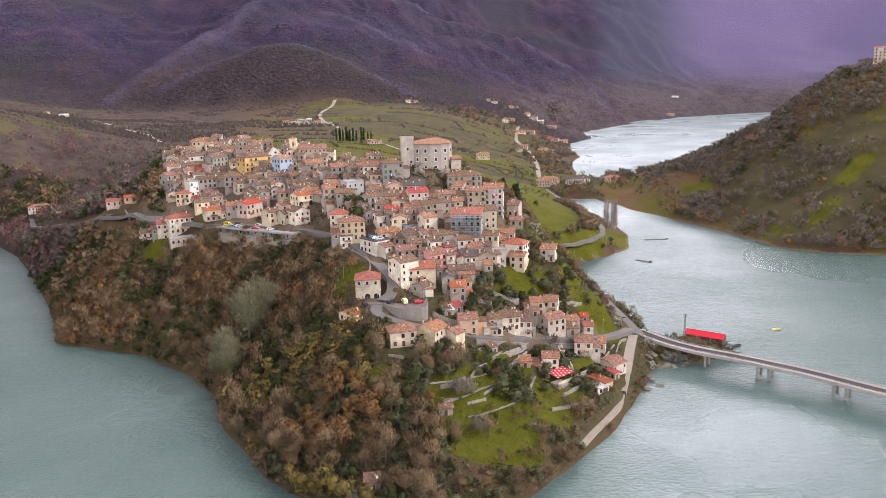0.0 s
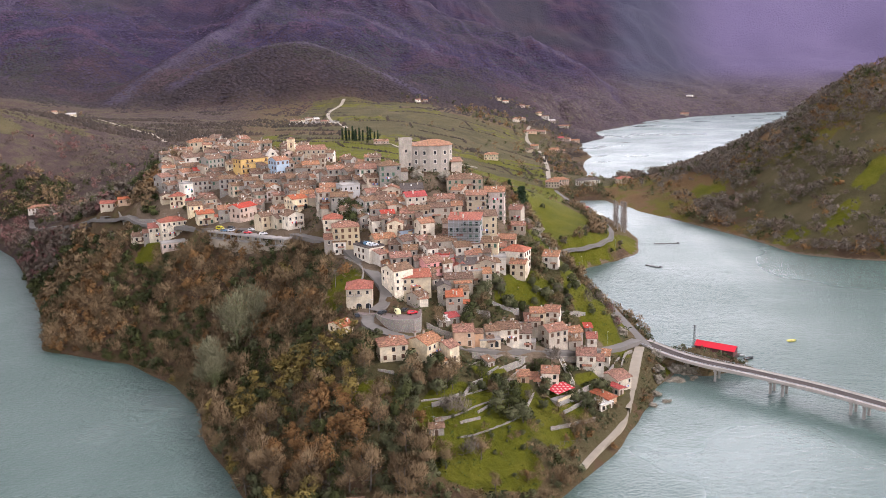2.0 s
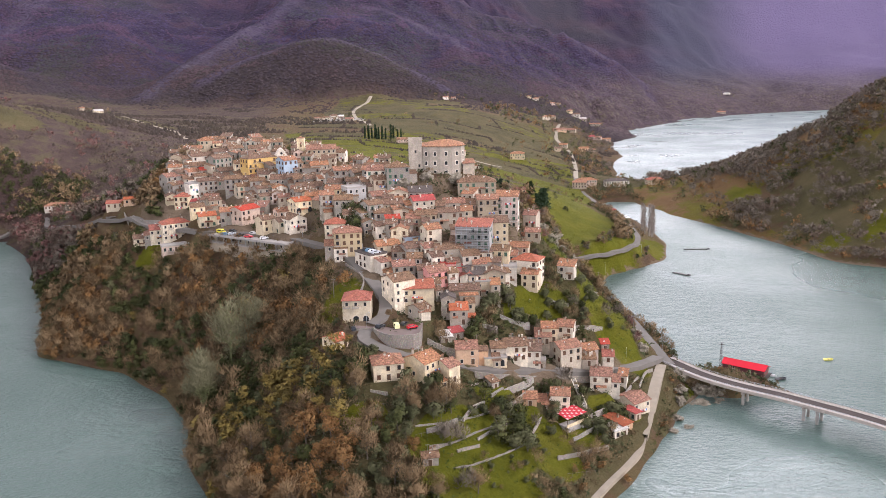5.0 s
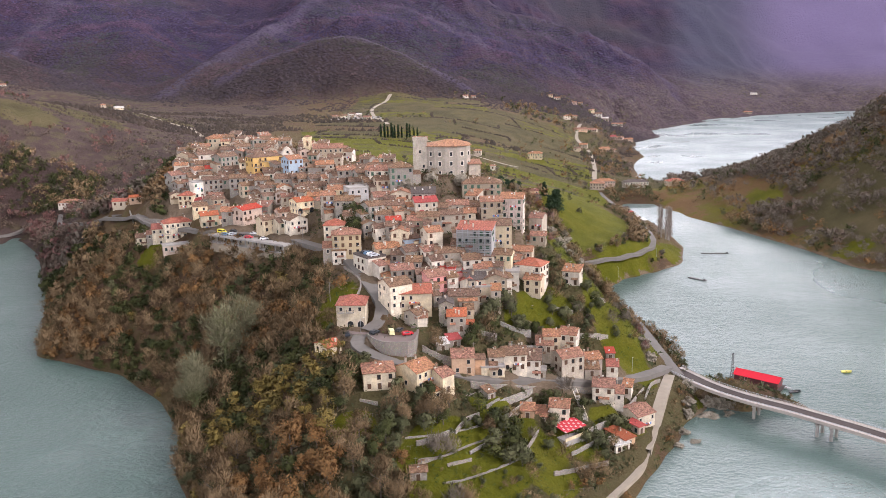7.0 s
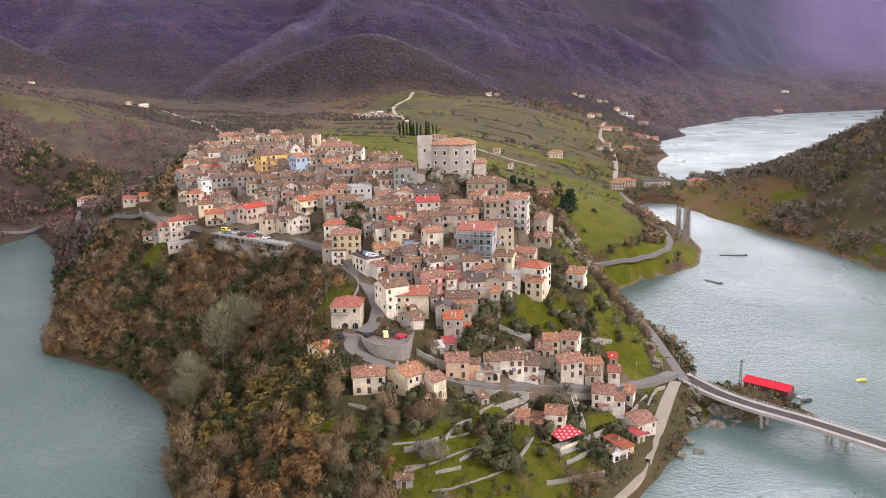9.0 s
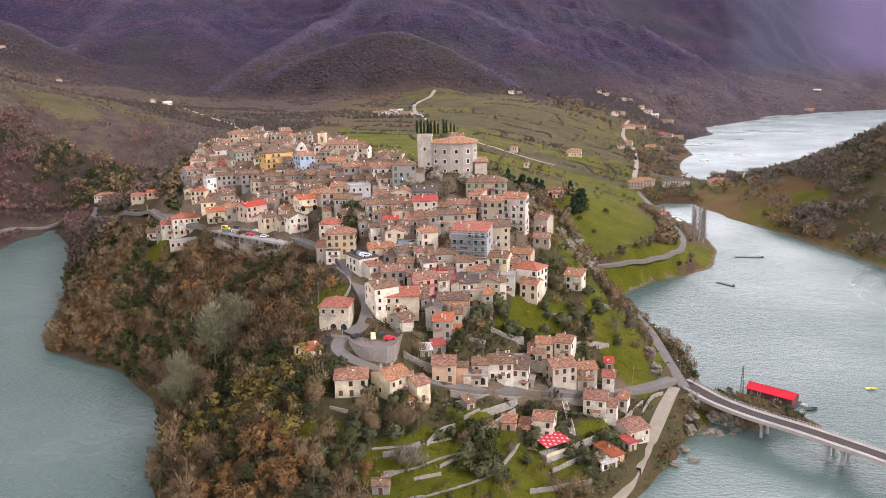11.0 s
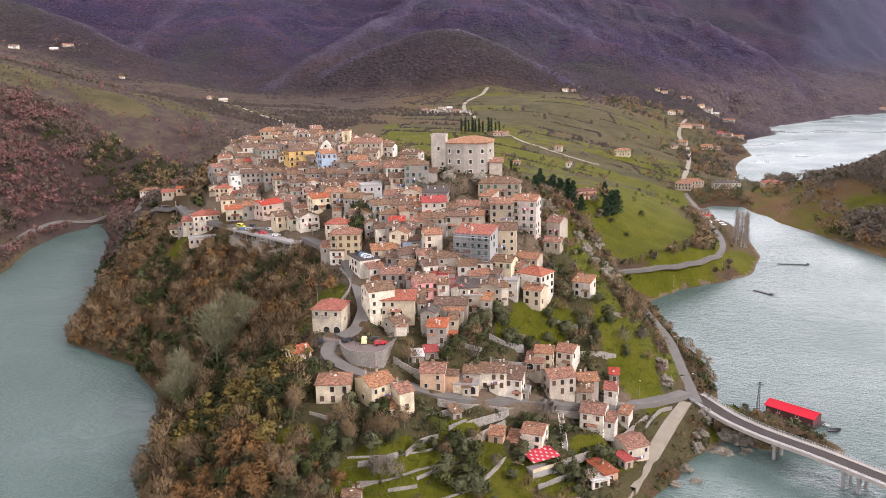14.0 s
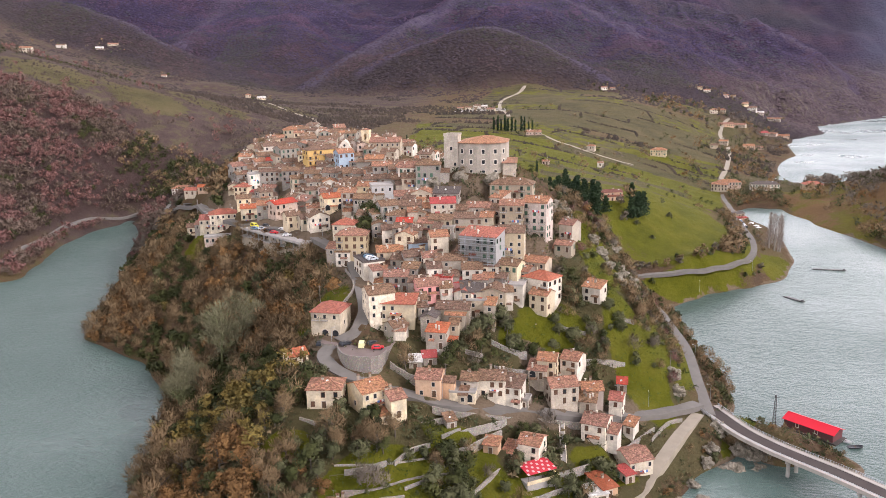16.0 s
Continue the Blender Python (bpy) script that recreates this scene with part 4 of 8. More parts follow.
    if name == "house" and roof != "F":
        for _ in range(detail_rng.choice((0, 1, 1, 2))):
            part("chimney", FLUE, roof_ob, "pale square flue", pose(detail_rng.uniform(-0.42, 0.42) * w, detail_rng.uniform(-0.3, 0.3) * d, rise * 0.6))
    if name == "house" and detail_rng.random() < 0.3 and tall > 5 and w > 6:
        part("laundry", LAUNDRY[detail_rng.randrange(3)], root, "washing hung out on a line", pose(detail_rng.uniform(-0.2, 0.2) * w, -d / 2, -3.0 - 2.9 * detail_rng.randrange(2)))
    style = rng.choice(("plain", "brown", "brown", "green", "plain"))
    # facades: front, left, right
    for side, length, off, a in (("front", w, d / 2, 0), ("left", d, w / 2, -90), ("right", d, w / 2, 90)):
        n = max(1, int(length / 2.7))
        way = (m.to_3x3() @ (Matrix.Rotation(radians(a), 3, "Z") @ Vector((0, -1, 0)))).xy
        if max(way.dot((Vector(e) - m.translation.xy).normalized()) for e in ((11, -19), (105, 60))) < 0.06:
            continue
        base = {"front": min(fronts[0], fronts[2]), "left": min(fronts[0], fronts[1]), "right": min(fronts[2], fronts[3])}[side]
        rows = max(1, int((-max(base, -tall) - 0.6) / 2.9))
        for r in range(rows):
            zz = -2.25 - 2.9 * r
            for c in range(n):
                if rng.random() < (0.2 if side == "front" else 0.5):
                    continue
                u = (c + 0.5) / n * length - length / 2 + rng.uniform(-0.2, 0.2)
                if side != "front" and zz < base + 0.6:
                    continue
                place_m = pose(0, 0, 0, 0, 0, a) @ pose(u, -off, zz)
                if r == rows - 1 and side == "front" and arches > 0:
                    part("archway", ARCH, root, "", pose(0, 0, 0, 0, 0, a) @ pose(u, -off, zz - 0.65))
                    arches -= 1
                    continue
                if r == rows - 1 and side == "front" and c == n // 2:
                    part("door", DOOR, root, "", pose(0, 0, 0, 0, 0, a) @ pose(u, -off, zz - 0.6))
                    continue
                wi = part("window", WINDOWS[style], root, "", place_m)
                part("pane", PANE, wi) if style == "plain" or rng.random() < 0.6 else part("shutter", CLOSED["green" if style == "green" else "brown"], wi)
                if bal and side == "front" and rng.random() < bal and r < rows - 1 + (rows == 1):
                    part("balcony", BALCONY, root, "", pose(0, 0, 0, 0, 0, a) @ pose(u, -off, zz - 0.5))
    spot = "on the village hill" if y > 330 else "by the lower road"
    cap = "flat roof" if roof == "F" else ROOF_WORDS[tiles]
    tagged(root, note or f"{WALL_WORDS[wall]} house, {cap}, {spot}", "house", group)
    return root


def on_ground(x, y):
    """Height of the ground sheet as built, folds included."""
    i = int(np.clip(np.searchsorted(GX, x) - 1, 0, len(GX) - 2))
    j = int(np.clip(np.searchsorted(GY, y) - 1, 0, len(GY) - 2))
    u, v = (x - GX[i]) / (GX[i + 1] - GX[i]), (y - GY[j]) / (GY[j + 1] - GY[j])
    return float(gz[j, i] * (1 - u) * (1 - v) + gz[j, i + 1] * u * (1 - v) + gz[j + 1, i] * (1 - u) * v + gz[j + 1, i + 1] * u * v)


def far_house(x, y, turn, w, d, tall, roof, tiles, wall):
    """A lone house whose front stands at (x, y)."""
    return house(x, y, on_ground(x, y) + tall, turn, w, d, tall, roof, tiles, wall, name="farmhouse", group="scattered farmhouses",
                 note=f"{WALL_WORDS[wall]} farmhouse with {ROOF_WORDS[tiles]} among fields" if roof != "F" else f"{WALL_WORDS[wall]} ruin without a roof on the slope")


# ---------------------------------------------------------------- roads and walls
def along(pts, step):
    """Points at even steps on a smooth line through pts."""
    out = []
    n = len(pts)
    for k in range(n - 1):
        p0, p1, p2, p3 = (Vector(pts[max(0, k - 1)]), Vector(pts[k]), Vector(pts[k + 1]), Vector(pts[min(n - 1, k + 2)]))
        m = max(1, int((p2 - p1).length / step))
        for i in range(m):
            t = i / m
            out.append(0.5 * (2 * p1 + (p2 - p0) * t + (2 * p0 - 5 * p1 + 4 * p2 - p3) * t * t + (3 * p1 - p0 - 3 * p2 + p3) * t ** 3))
    return out + [Vector(pts[-1])]


def ribbon(name, pts, width, material, label, category="road", lift=0.35, depth=2.0, step=2.5):
    """A road bed laid on the ground: level across, with sides down into the slope."""
    b = Build()
    line = along([(x, y, 0) for x, y in pts], step)
    rows = []
    for k, p in enumerate(line):
        d = (line[min(k + 1, len(line) - 1)] - line[max(k - 1, 0)]).normalized()
        s = Vector((d.y, -d.x, 0)) * width / 2
        z = max(on_ground(p.x, p.y), 0.35, on_ground(p.x + s.x, p.y + s.y) - 0.5, on_ground(p.x - s.x, p.y - s.y) - 0.5) + lift
        rows.append((p, s, z))
    zs = [r[2] for r in rows]
    for k, (p, s, z) in enumerate(rows):
        z = sum(zs[max(0, k - 2):k + 3]) / len(zs[max(0, k - 2):k + 3])
        b.v += [(p.x - s.x, p.y - s.y, z - depth), (p.x - s.x, p.y - s.y, z), (p.x + s.x, p.y + s.y, z), (p.x + s.x, p.y + s.y, z - depth)]
        if k:
            n = 4 * k
            for e in range(3):
                b.f.append((n - 4 + e, n - 3 + e, n + 1 + e, n + e))
                b.i.append(0)
    return tagged(new(name, b.mesh(name, material)), label, category, kind="structure")


def stone_wall(pts, high, thick=0.5, material=None, label="weathered dry-stone retaining wall on the garden slope", name="stone_wall", below=1.5, level_top=None):
    b = Build()
    line = along([(x, y, 0) for x, y in pts], 1.6)
    for k, p in enumerate(line):
        d = (line[min(k + 1, len(line) - 1)] - line[max(k - 1, 0)]).normalized()
        s = Vector((d.y, -d.x, 0)) * thick / 2
        g = on_ground(p.x, p.y)
        top = (level_top if level_top is not None else g + high) + 0.3 * noise.noise(Vector((p.x * 0.7, p.y * 0.7, 3)))
        b.v += [(p.x - s.x, p.y - s.y, g - below), (p.x - s.x, p.y - s.y, top), (p.x + s.x, p.y + s.y, top), (p.x + s.x, p.y + s.y, g - below)]
        if k:
            n = 4 * k
            for e in range(3):
                b.f.append((n - 4 + e, n - 3 + e, n + 1 + e, n + e))
                b.i.append(0)
    m = len(b.v)
    b.f += [(0, 1, 2, 3), (m - 1, m - 2, m - 3, m - 4)]
    b.i += [0, 0]
    return tagged(new(name, b.mesh(name, material or M_STONE)), label, "wall", "terrace walls")


for terrace in ([(43, 261), (50, 265), (57, 272), (67, 280)], [(38, 250), (49, 254), (60, 261), (70, 270)], [(42, 243.5), (50, 247), (60, 255), (70, 262)], [(44, 236), (54, 240), (66, 248), (73, 254)]):
    stone_wall(terrace, 0.38, 0.45, None, "low overgrown stone edge of a garden terrace")

ribbon("road", [(147, 340), (139, 331.3), (130.3, 322.3), (120.3, 314.2), (110.7, 306.2), (99.8, 299.9), (88.4, 295.5), (77.1, 289.1), (68, 284.8), (60, 283), (54.9, 283.2), (47.7, 283.3), (38.6, 283.6), (33.3, 283.7), (26.2, 287.3), (21.6, 293), (21.3, 298), (24.2, 302.3)], 5.0, M_ASPH, "narrow grey asphalt road climbing past the lower houses")
ribbon("road", [(23.6, 301.5), (28, 307), (29.1, 311.9), (29.1, 317.3), (27, 324), (23, 334), (16, 350), (9, 364), (0, 372), (-16, 391), (-34, 405), (-54, 420), (-78, 440), (-96, 462), (-120, 490), (-150, 520)], 5.2, M_ASPH, "grey asphalt street curving up to the car park")
ribbon("road", [(150, 333), (149, 357), (148, 392), (140, 430), (127, 470), (130, 498), (165, 515), (194, 540), (209, 570), (216, 610), (218, 650), (220, 690), (226, 740), (228, 790), (232, 850), (240, 900)], 4.2, M_ASPH, "grey asphalt lakeside road round the meadow")
ribbon("road", [(240, 900), (262, 1000), (288, 1150), (300, 1300), (330, 1420)], 5.5, M_TRACK, "pale road between the lakeside houses", step=8)
ribbon("track", [(146, 333), (140, 320), (131.5, 301), (124, 285), (119.5, 276)], 4.2, M_TRACK, "pale concrete ramp down past the cottages", "track", 0.6, 2.5)
ribbon("track", [(121.5, 279), (116.5, 268.5), (108, 257), (98.5, 246), (91.5, 237.5)], 2.2, M_TRACK, "pale gravel track down to the shore", "track", 0.75, 2.0)
ribbon("road", [(-288, 500), (-292, 530), (-308, 585), (-324, 645), (-320, 690), (-300, 727), (-280, 740), (-262, 700), (-235, 650), (-200, 590), (-165, 545), (-140, 512)], 4.5, M_ASPH, "narrow asphalt road along the wooded bank", step=5)
ribbon("track", [(0, 1455), (-4, 1418), (-25, 1300), (-18, 1197), (0, 1120), (5, 1083)], 5.0, M_TRACK, "pale farm track through the pasture", "track", step=10)
ribbon("track", [(-407, 1180), (-340, 1100), (-294, 1046), (-269, 1026), (-248, 1016), (-228, 1004), (-205, 960)], 4.5, M_TRACK, "pale farm track along the brow of the hill", "track", step=8)
ribbon("track", [(36, 985), (46, 966), (60, 935), (73, 911), (88, 899), (112, 880), (150, 862)], 3.5, M_TRACK, "pale farm track between green fields", "track", step=6)

# square with its curved retaining wall
sq = Build()
ring = [(16.5, 307), (17, 301), (20, 299.6), (24.4, 299.2), (24.6, 297.5), (27.2, 292.4), (31.1, 288.4), (36.4, 287.6), (41.0, 288.6), (42.4, 295), (43, 304), (40, 311), (33, 315), (26.5, 311.5), (22, 310.5)]
n_r = len(ring)
sq.add([(x, y, 41.5) for x, y in ring] + [(x, y, 33) for x, y in ring], [tuple(range(n_r))], 0)
sq.add([(x, y, 41.5) for x, y in ring] + [(x, y, 33) for x, y in ring], [(k, n_r + k, n_r + (k + 1) % n_r, (k + 1) % n_r) for k in range(n_r)], 1)
tagged(new("square", sq.mesh("square", M_SQUARE, M_STONE)), "reddish-grey paved square on a tall curved stone retaining wall", "square", kind="structure")
stone_wall([(24.6, 298.6), (24.7, 297.4), (27.2, 292.3), (31.1, 288.3), (36.4, 287.5), (40.9, 288.5), (42.3, 294.8)], 0, 0.4, None, "low stone parapet on the edge of the square", "parapet", 1, 42.2)

for w_pts, w_high in (([(41.4, 248.2), (46.6, 250.9), (51.6, 254.9)], 1.6), ([(53.6, 255.8), (57.4, 262.1), (61.8, 266.3)], 1.4), ([(64.5, 270.1), (69.4, 275.2)], 1.8), ([(69.4, 274.7), (75.8, 280.1), (82, 286.7)], 1.2),
                      ([(68.7, 267.6), (74.5, 273.7), (81.1, 281.3)], 1.5), ([(75.8, 257.8), (79.7, 265.7), (82.5, 270.7)], 1.2), ([(57.7, 250.2), (62.9, 255.4)], 0.8), ([(23.8, 262.4), (29.5, 261.2)], 1.4),
                      ([(50.6, 243.8), (58.1, 248.1)], 0.8), ([(95.5, 272.2), (107.6, 282.9)], 1.3), ([(91.6, 263), (101.1, 271.4)], 1.3)):
    stone_wall(w_pts, w_high)
for w_pts, w_high in (([(116.8, 292.3), (122.8, 302.2), (129.1, 312)], 1.4), ([(127.7, 305.2), (133.7, 317.7), (139.6, 325.6)], 1.3), ([(60, 279.6), (69, 281.4), (79, 286.2), (90, 292.4), (101.5, 296.8), (112, 303.2), (124, 313.4)], 1.0),
                      ([(74, 316), (80, 316), (86, 318)], 1.6), ([(66, 322), (74, 321)], 1.5), ([(84, 252), (94, 258), (104, 264)], 1.4), ([(12, 246), (20, 248)], 1.0), ([(44, 292), (52, 290.5), (60, 291)], 2.2)):
    stone_wall(w_pts, w_high)
for w_pts, w_high in (([(88, 330), (98, 334), (106, 336)], 1.4), ([(108, 352), (116, 350), (124, 356)], 1.5), ([(60, 318), (66, 314)], 1.4), ([(98, 322), (112, 330), (120, 334)], 1.3),
                      ([(18, 320), (20, 334), (12, 350)], 1.2), ([(-128, 500), (-112, 482), (-100, 470)], 3.0), ([(-134, 512), (-126, 496)], 2.5),
                      ([(76, 306), (84, 309), (90, 313)], 1.8), ([(66, 308), (72, 309)], 1.5), ([(70, 326), (80, 330), (88, 334)], 1.2)):
    stone_wall(w_pts, w_high)


# ---------------------------------------------------------------- castle
def prism(ring, z0, z1, b=None, mat=0):
    b = b or Build()
    n = len(ring)
    return b.add([(x, y, z0) for x, y in ring] + [(x, y, z1) for x, y in ring],
                 [tuple(range(n - 1, -1, -1)), tuple(range(n, 2 * n))] + [(k, (k + 1) % n, n + (k + 1) % n, n + k) for k in range(n)], mat)


castle = new("castle")
castle.location = (58, 416, 84)
CW = wall_paint("castle_masonry", (0.56, 0.46, 0.345), 0.7, 0.35)
foot = [(48.5, 409.5), (52, 407.2), (57, 406.2), (63, 406.4), (67.5, 408.2), (69.6, 412), (69.5, 426), (48.5, 427)]
lc = [(x - 58, y - 416) for x, y in foot]
part("wall", prism(lc, -9, 14.2).mesh("wall", CW), castle)
cr = Build()
eave = [Vector((*p, 0)) + (Vector((*p, 0)) - Vector((2, 0, 0))).normalized() * 0.6 for p in lc]
ne = len(eave)
cr.add([(p.x, p.y, 14.35) for p in eave] + [(p.x, p.y, 14.1) for p in eave] + [(0.5, 0.4, 16.9), (4.6, 0.8, 16.9)],
       [(k, (k + 1) % ne, 2 * ne + (1 if k in (3, 4, 5) else 0)) for k in range(ne)] + [(k, ne + k, ne + (k + 1) % ne, (k + 1) % ne) for k in range(ne)] + [tuple(range(2 * ne - 1, ne - 1, -1)), (3, 2 * ne + 1, 2 * ne), (6, 2 * ne, 2 * ne + 1)])
part("roof", cr.mesh("roof", ROOFS["t"]), castle)
tower = part("tower", prism([(-16.2, -6.8), (-9.6, -6.8), (-9.6, 1.5), (-16.2, 1.5)], -9, 17.2).box(-16.4, -7, 17.2, -9.4, 1.7, 17.6).box(-16.4, -7, 17.6, -9.4, -6.4, 18.4).box(-16.4, 1.1, 17.6, -9.4, 1.7, 18.1).box(-16.4, -6.4, 17.6, -15.8, 1.1, 18.0).mesh("tower", CW), castle)
part("annexe", prism([(10.4, -8.6), (16.2, -7.2), (15.8, 0), (10.4, 0)], -9, 5.5).slab([(10.0, -9.2, 5.5), (16.9, -7.7, 5.5), (16.3, 0.4, 7), (10.0, 0.4, 7)], 0.2, 1).mesh("annexe", CW, ROOFS["t"]), castle)
part("talus", Build().add([(x, y, -9) for x, y in [(2 + (q[0] - 2) * 1.12, q[1] * 1.12) for q in lc]] + [(2 + (q[0] - 2) * 1.005, q[1] * 1.005, -0.6) for q in lc], [(k, (k + 1) % len(lc), len(lc) + (k + 1) % len(lc), len(lc) + k) for k in range(len(lc))]).mesh("talus", CW), castle, "sloping masonry foot")
M_PALE_SURROUND = plain("pale_stone_surround", (0.74, 0.68, 0.58), 0.85)
CASTLE_WINDOW = window_mesh(0.95, 1.5, M_PALE_SURROUND)
for (ax, ay), (bx, by) in zip(lc[:5], lc[1:6]):
    ln = math.hypot(bx - ax, by - ay)
    a = math.degrees(math.atan2(by - ay, bx - ax))
    cols = max(1, round(ln / 4.6))
    for r, zz in enumerate((9.6, 5.0, 1.2)):
        for c in range(cols):
            f = (c + 0.5) / cols
            wi = part("window", CASTLE_WINDOW, castle, "", pose(ax + (bx - ax) * f, ay + (by - ay) * f, zz, 0, 0, a) @ Matrix.Diagonal((1.3, 1, (1.3, 1.3, 0.8)[r], 1)))
            part("pane", PANE, wi)
part("pane", PANE, tower, "", pose(-12.9, -6.85, 11))
part("pane", PANE, tower, "", pose(-11.2, -6.85, 4))
tagged(castle, "pale stone fortified palace with square tower and terracotta roof", "castle")

# ---------------------------------------------------------------- church
church = new("bell_tower")
church.location = (-22, 508, 80)
ct = Build()
for x0, x1, y0, y1 in ((-2.2, -0.8, -2.2, 2.2), (0.8, 2.2, -2.2, 2.2)):
    ct.box(x0, y0, -3, x1, y1, 15.4)
ct.box(-0.8, -2.2, -3, 0.8, 2.2, 11).box(-0.8, -2.2, 14.2, 0.8, 2.2, 15.4).box(-2.5, -2.5, 10.2, 2.5, 2.5, 10.6).box(-2.6, -2.6, 15.4, 2.6, 2.6, 15.9).box(-2.35, -2.35, 15.9, 2.35, 2.35, 16.6)
part("shaft", ct.mesh("shaft", WALLS["c"]), church)
part("roof", Build().add([(-2.5, -2.5, 16.6), (2.5, -2.5, 16.6), (2.5, 2.5, 16.6), (-2.5, 2.5, 16.6), (0, 0, 17.8)], [(0, 1, 4), (1, 2, 4), (2, 3, 4), (3, 0, 4), (3, 2, 1, 0)]).mesh("roof", ROOFS["t"]), church)
bell = Build()
for k in range(5):
    bell.tube((0, 0, 11.6 + 0.28 * k), (0, 0, 11.9 + 0.28 * k), (0.75, 0.6, 0.5, 0.42, 0.3)[k], (0.6, 0.5, 0.42, 0.3, 0.08)[k], 10)
part("bell", bell.mesh("bell", plain("bronze", (0.2, 0.14, 0.07), 0.45, 0.8)), church)
tagged(church, "cream church bell tower with arched opening", "bell tower")
facade = new("church_front")
facade.matrix_world = pose(-33, 500, 82, 0, 0, 12)
fb = Build()
curve = [(-4.5, 0), (4.5, 0), (4.5, 6.5), (3.4, 7.2), (2.6, 8.6), (1.6, 10.2), (0, 11.2), (-1.6, 10.2), (-2.6, 8.6), (-3.4, 7.2), (-4.5, 6.5)]
nc = len(curve)
fb.add([(x, 0, z - 2) for x, z in curve] + [(x, 9, z - 2) for x, z in curve], [tuple(range(nc)), tuple(range(2 * nc - 1, nc - 1, -1))] + [(k, nc + k, nc + (k + 1) % nc, (k + 1) % nc) for k in range(nc)])
part("wall", fb.mesh("wall", WALLS["w"]), facade)
part("cornice", Build().box(-4.8, -0.3, 4.3, 4.8, 0.0, 4.7).mesh("cornice", M_FRAME), facade)
part("door", DOOR, facade, "", pose(0, 0, -1))
part("window", Build().tube((0, 0.05, 6.4), (0, -0.08, 6.4), 0.7, 0.7, 14).mesh("window", M_PANE), facade)
tagged(facade, "white curved baroque church front", "church")

# ---------------------------------------------------------------- car park deck
deck = new("car_park")
deck.matrix_world = pose(-35, 400, 57.4, 0, 0, -36.7)
part("deck", Build().box(-26, -6, -0.4, 26, 8, 0).mesh("deck", M_CONC), deck)
part("parapet", Build().box(-26, -6.2, -0.5, 26, -5.9, 0.55).box(25.8, -5.9, -0.5, 26.1, 8, 0.55).mesh("parapet", M_CONC), deck)
part("wall", Build().box(-25.5, -3.2, -3.4, 25.5, 6, -0.4).box(-25.8, -5.8, -12, 25.8, 6, -3.6).mesh("wall", WALLS["b"]), deck)
part("slab", Build().box(-26, -6.4, -3.65, 26, 6, -3.35).mesh("slab", M_CONC), deck)
for k in range(11):
    part("pillar", Build().box(-0.25, -0.25, -3.4, 0.25, 0.25, -0.4).mesh("pillar", M_CONC), deck, "", pose(-25 + 5 * k, -5.5, 0))
for k in range(9):
    wi = part("window", WINDOWS["plain"], deck, "", pose(-22 + 5.4 * k, -3.2, -2.6))
    part("pane", PANE, wi)
tagged(deck, "concrete car park deck on pillars over a rendered basement", "car park")


# ---------------------------------------------------------------- vehicles
def car_meshes(col, name, van=False):
    L, W = (4.6, 1.9) if van else (4.1, 1.72)
    prof = [(-L / 2, 0.35), (L / 2, 0.35), (L / 2, 0.75), (L / 2 - 0.15, 0.9), (L / 2 - 1.05, 0.98), (L / 2 - 1.75, 1.45), (-L / 2 + 0.75, 1.48), (-L / 2 + 0.1, 0.95)]
    if van:
        prof = [(-L / 2, 0.35), (L / 2, 0.35), (L / 2, 0.95), (L / 2 - 0.7, 1.15), (L / 2 - 1.2, 1.85), (L / 2 - 1.5, 2.0), (-L / 2 + 0.1, 2.0), (-L / 2, 1.8)]
    b, n = Build(), len(prof)

    def half(z):
        return W / 2 - (0.16 if z > 1.3 else 0.0)

    b.add([(x, -half(z), z) for x, z in prof] + [(x, half(z), z) for x, z in prof], [tuple(range(n)), tuple(range(2 * n - 1, n - 1, -1))] + [(k, n + k, n + (k + 1) % n, (k + 1) % n) for k in range(n)])
    paint = plain(name, col, 0.3, 0.0, 0.1)
    g = Build()
    z0, z1 = (1.2, 1.8) if van else (1.0, 1.4)
    for s in (-1, 1):
        q = [(L / 2 - 1.3, z0), (-L / 2 + 0.5, z0), (-L / 2 + 0.85, z1), (L / 2 - 1.8, z1)]
        g.add([(x, s * (W / 2 + 0.012 - (0.13 if z == z1 else 0.02)), z) for x, z in q], [(0, 1, 2, 3) if s > 0 else (3, 2, 1, 0)])
    fx = L / 2 - (0.72 if van else 1.12)
    g.add([(fx, -W / 2 + 0.15, z0), (fx, W / 2 - 0.15, z0), (fx - (0.45 if van else 0.58), W / 2 - 0.25, z1), (fx - (0.45 if van else 0.58), -W / 2 + 0.25, z1)], [(0, 1, 2, 3)])
    return b.mesh("body", paint), g.mesh("glazing", M_PANE)


TYRE = Build().tube((0, -0.1, 0), (0, 0.1, 0), 0.32, 0.32, 12).mesh("wheel", plain("tyre_rubber", (0.02, 0.02, 0.02), 0.9))
LAMP = Build().box(-0.02, -0.18, -0.07, 0.03, 0.18, 0.07).mesh("headlight", plain("headlight_glass", (0.8, 0.8, 0.78), 0.2))
CAR_DATA = {}


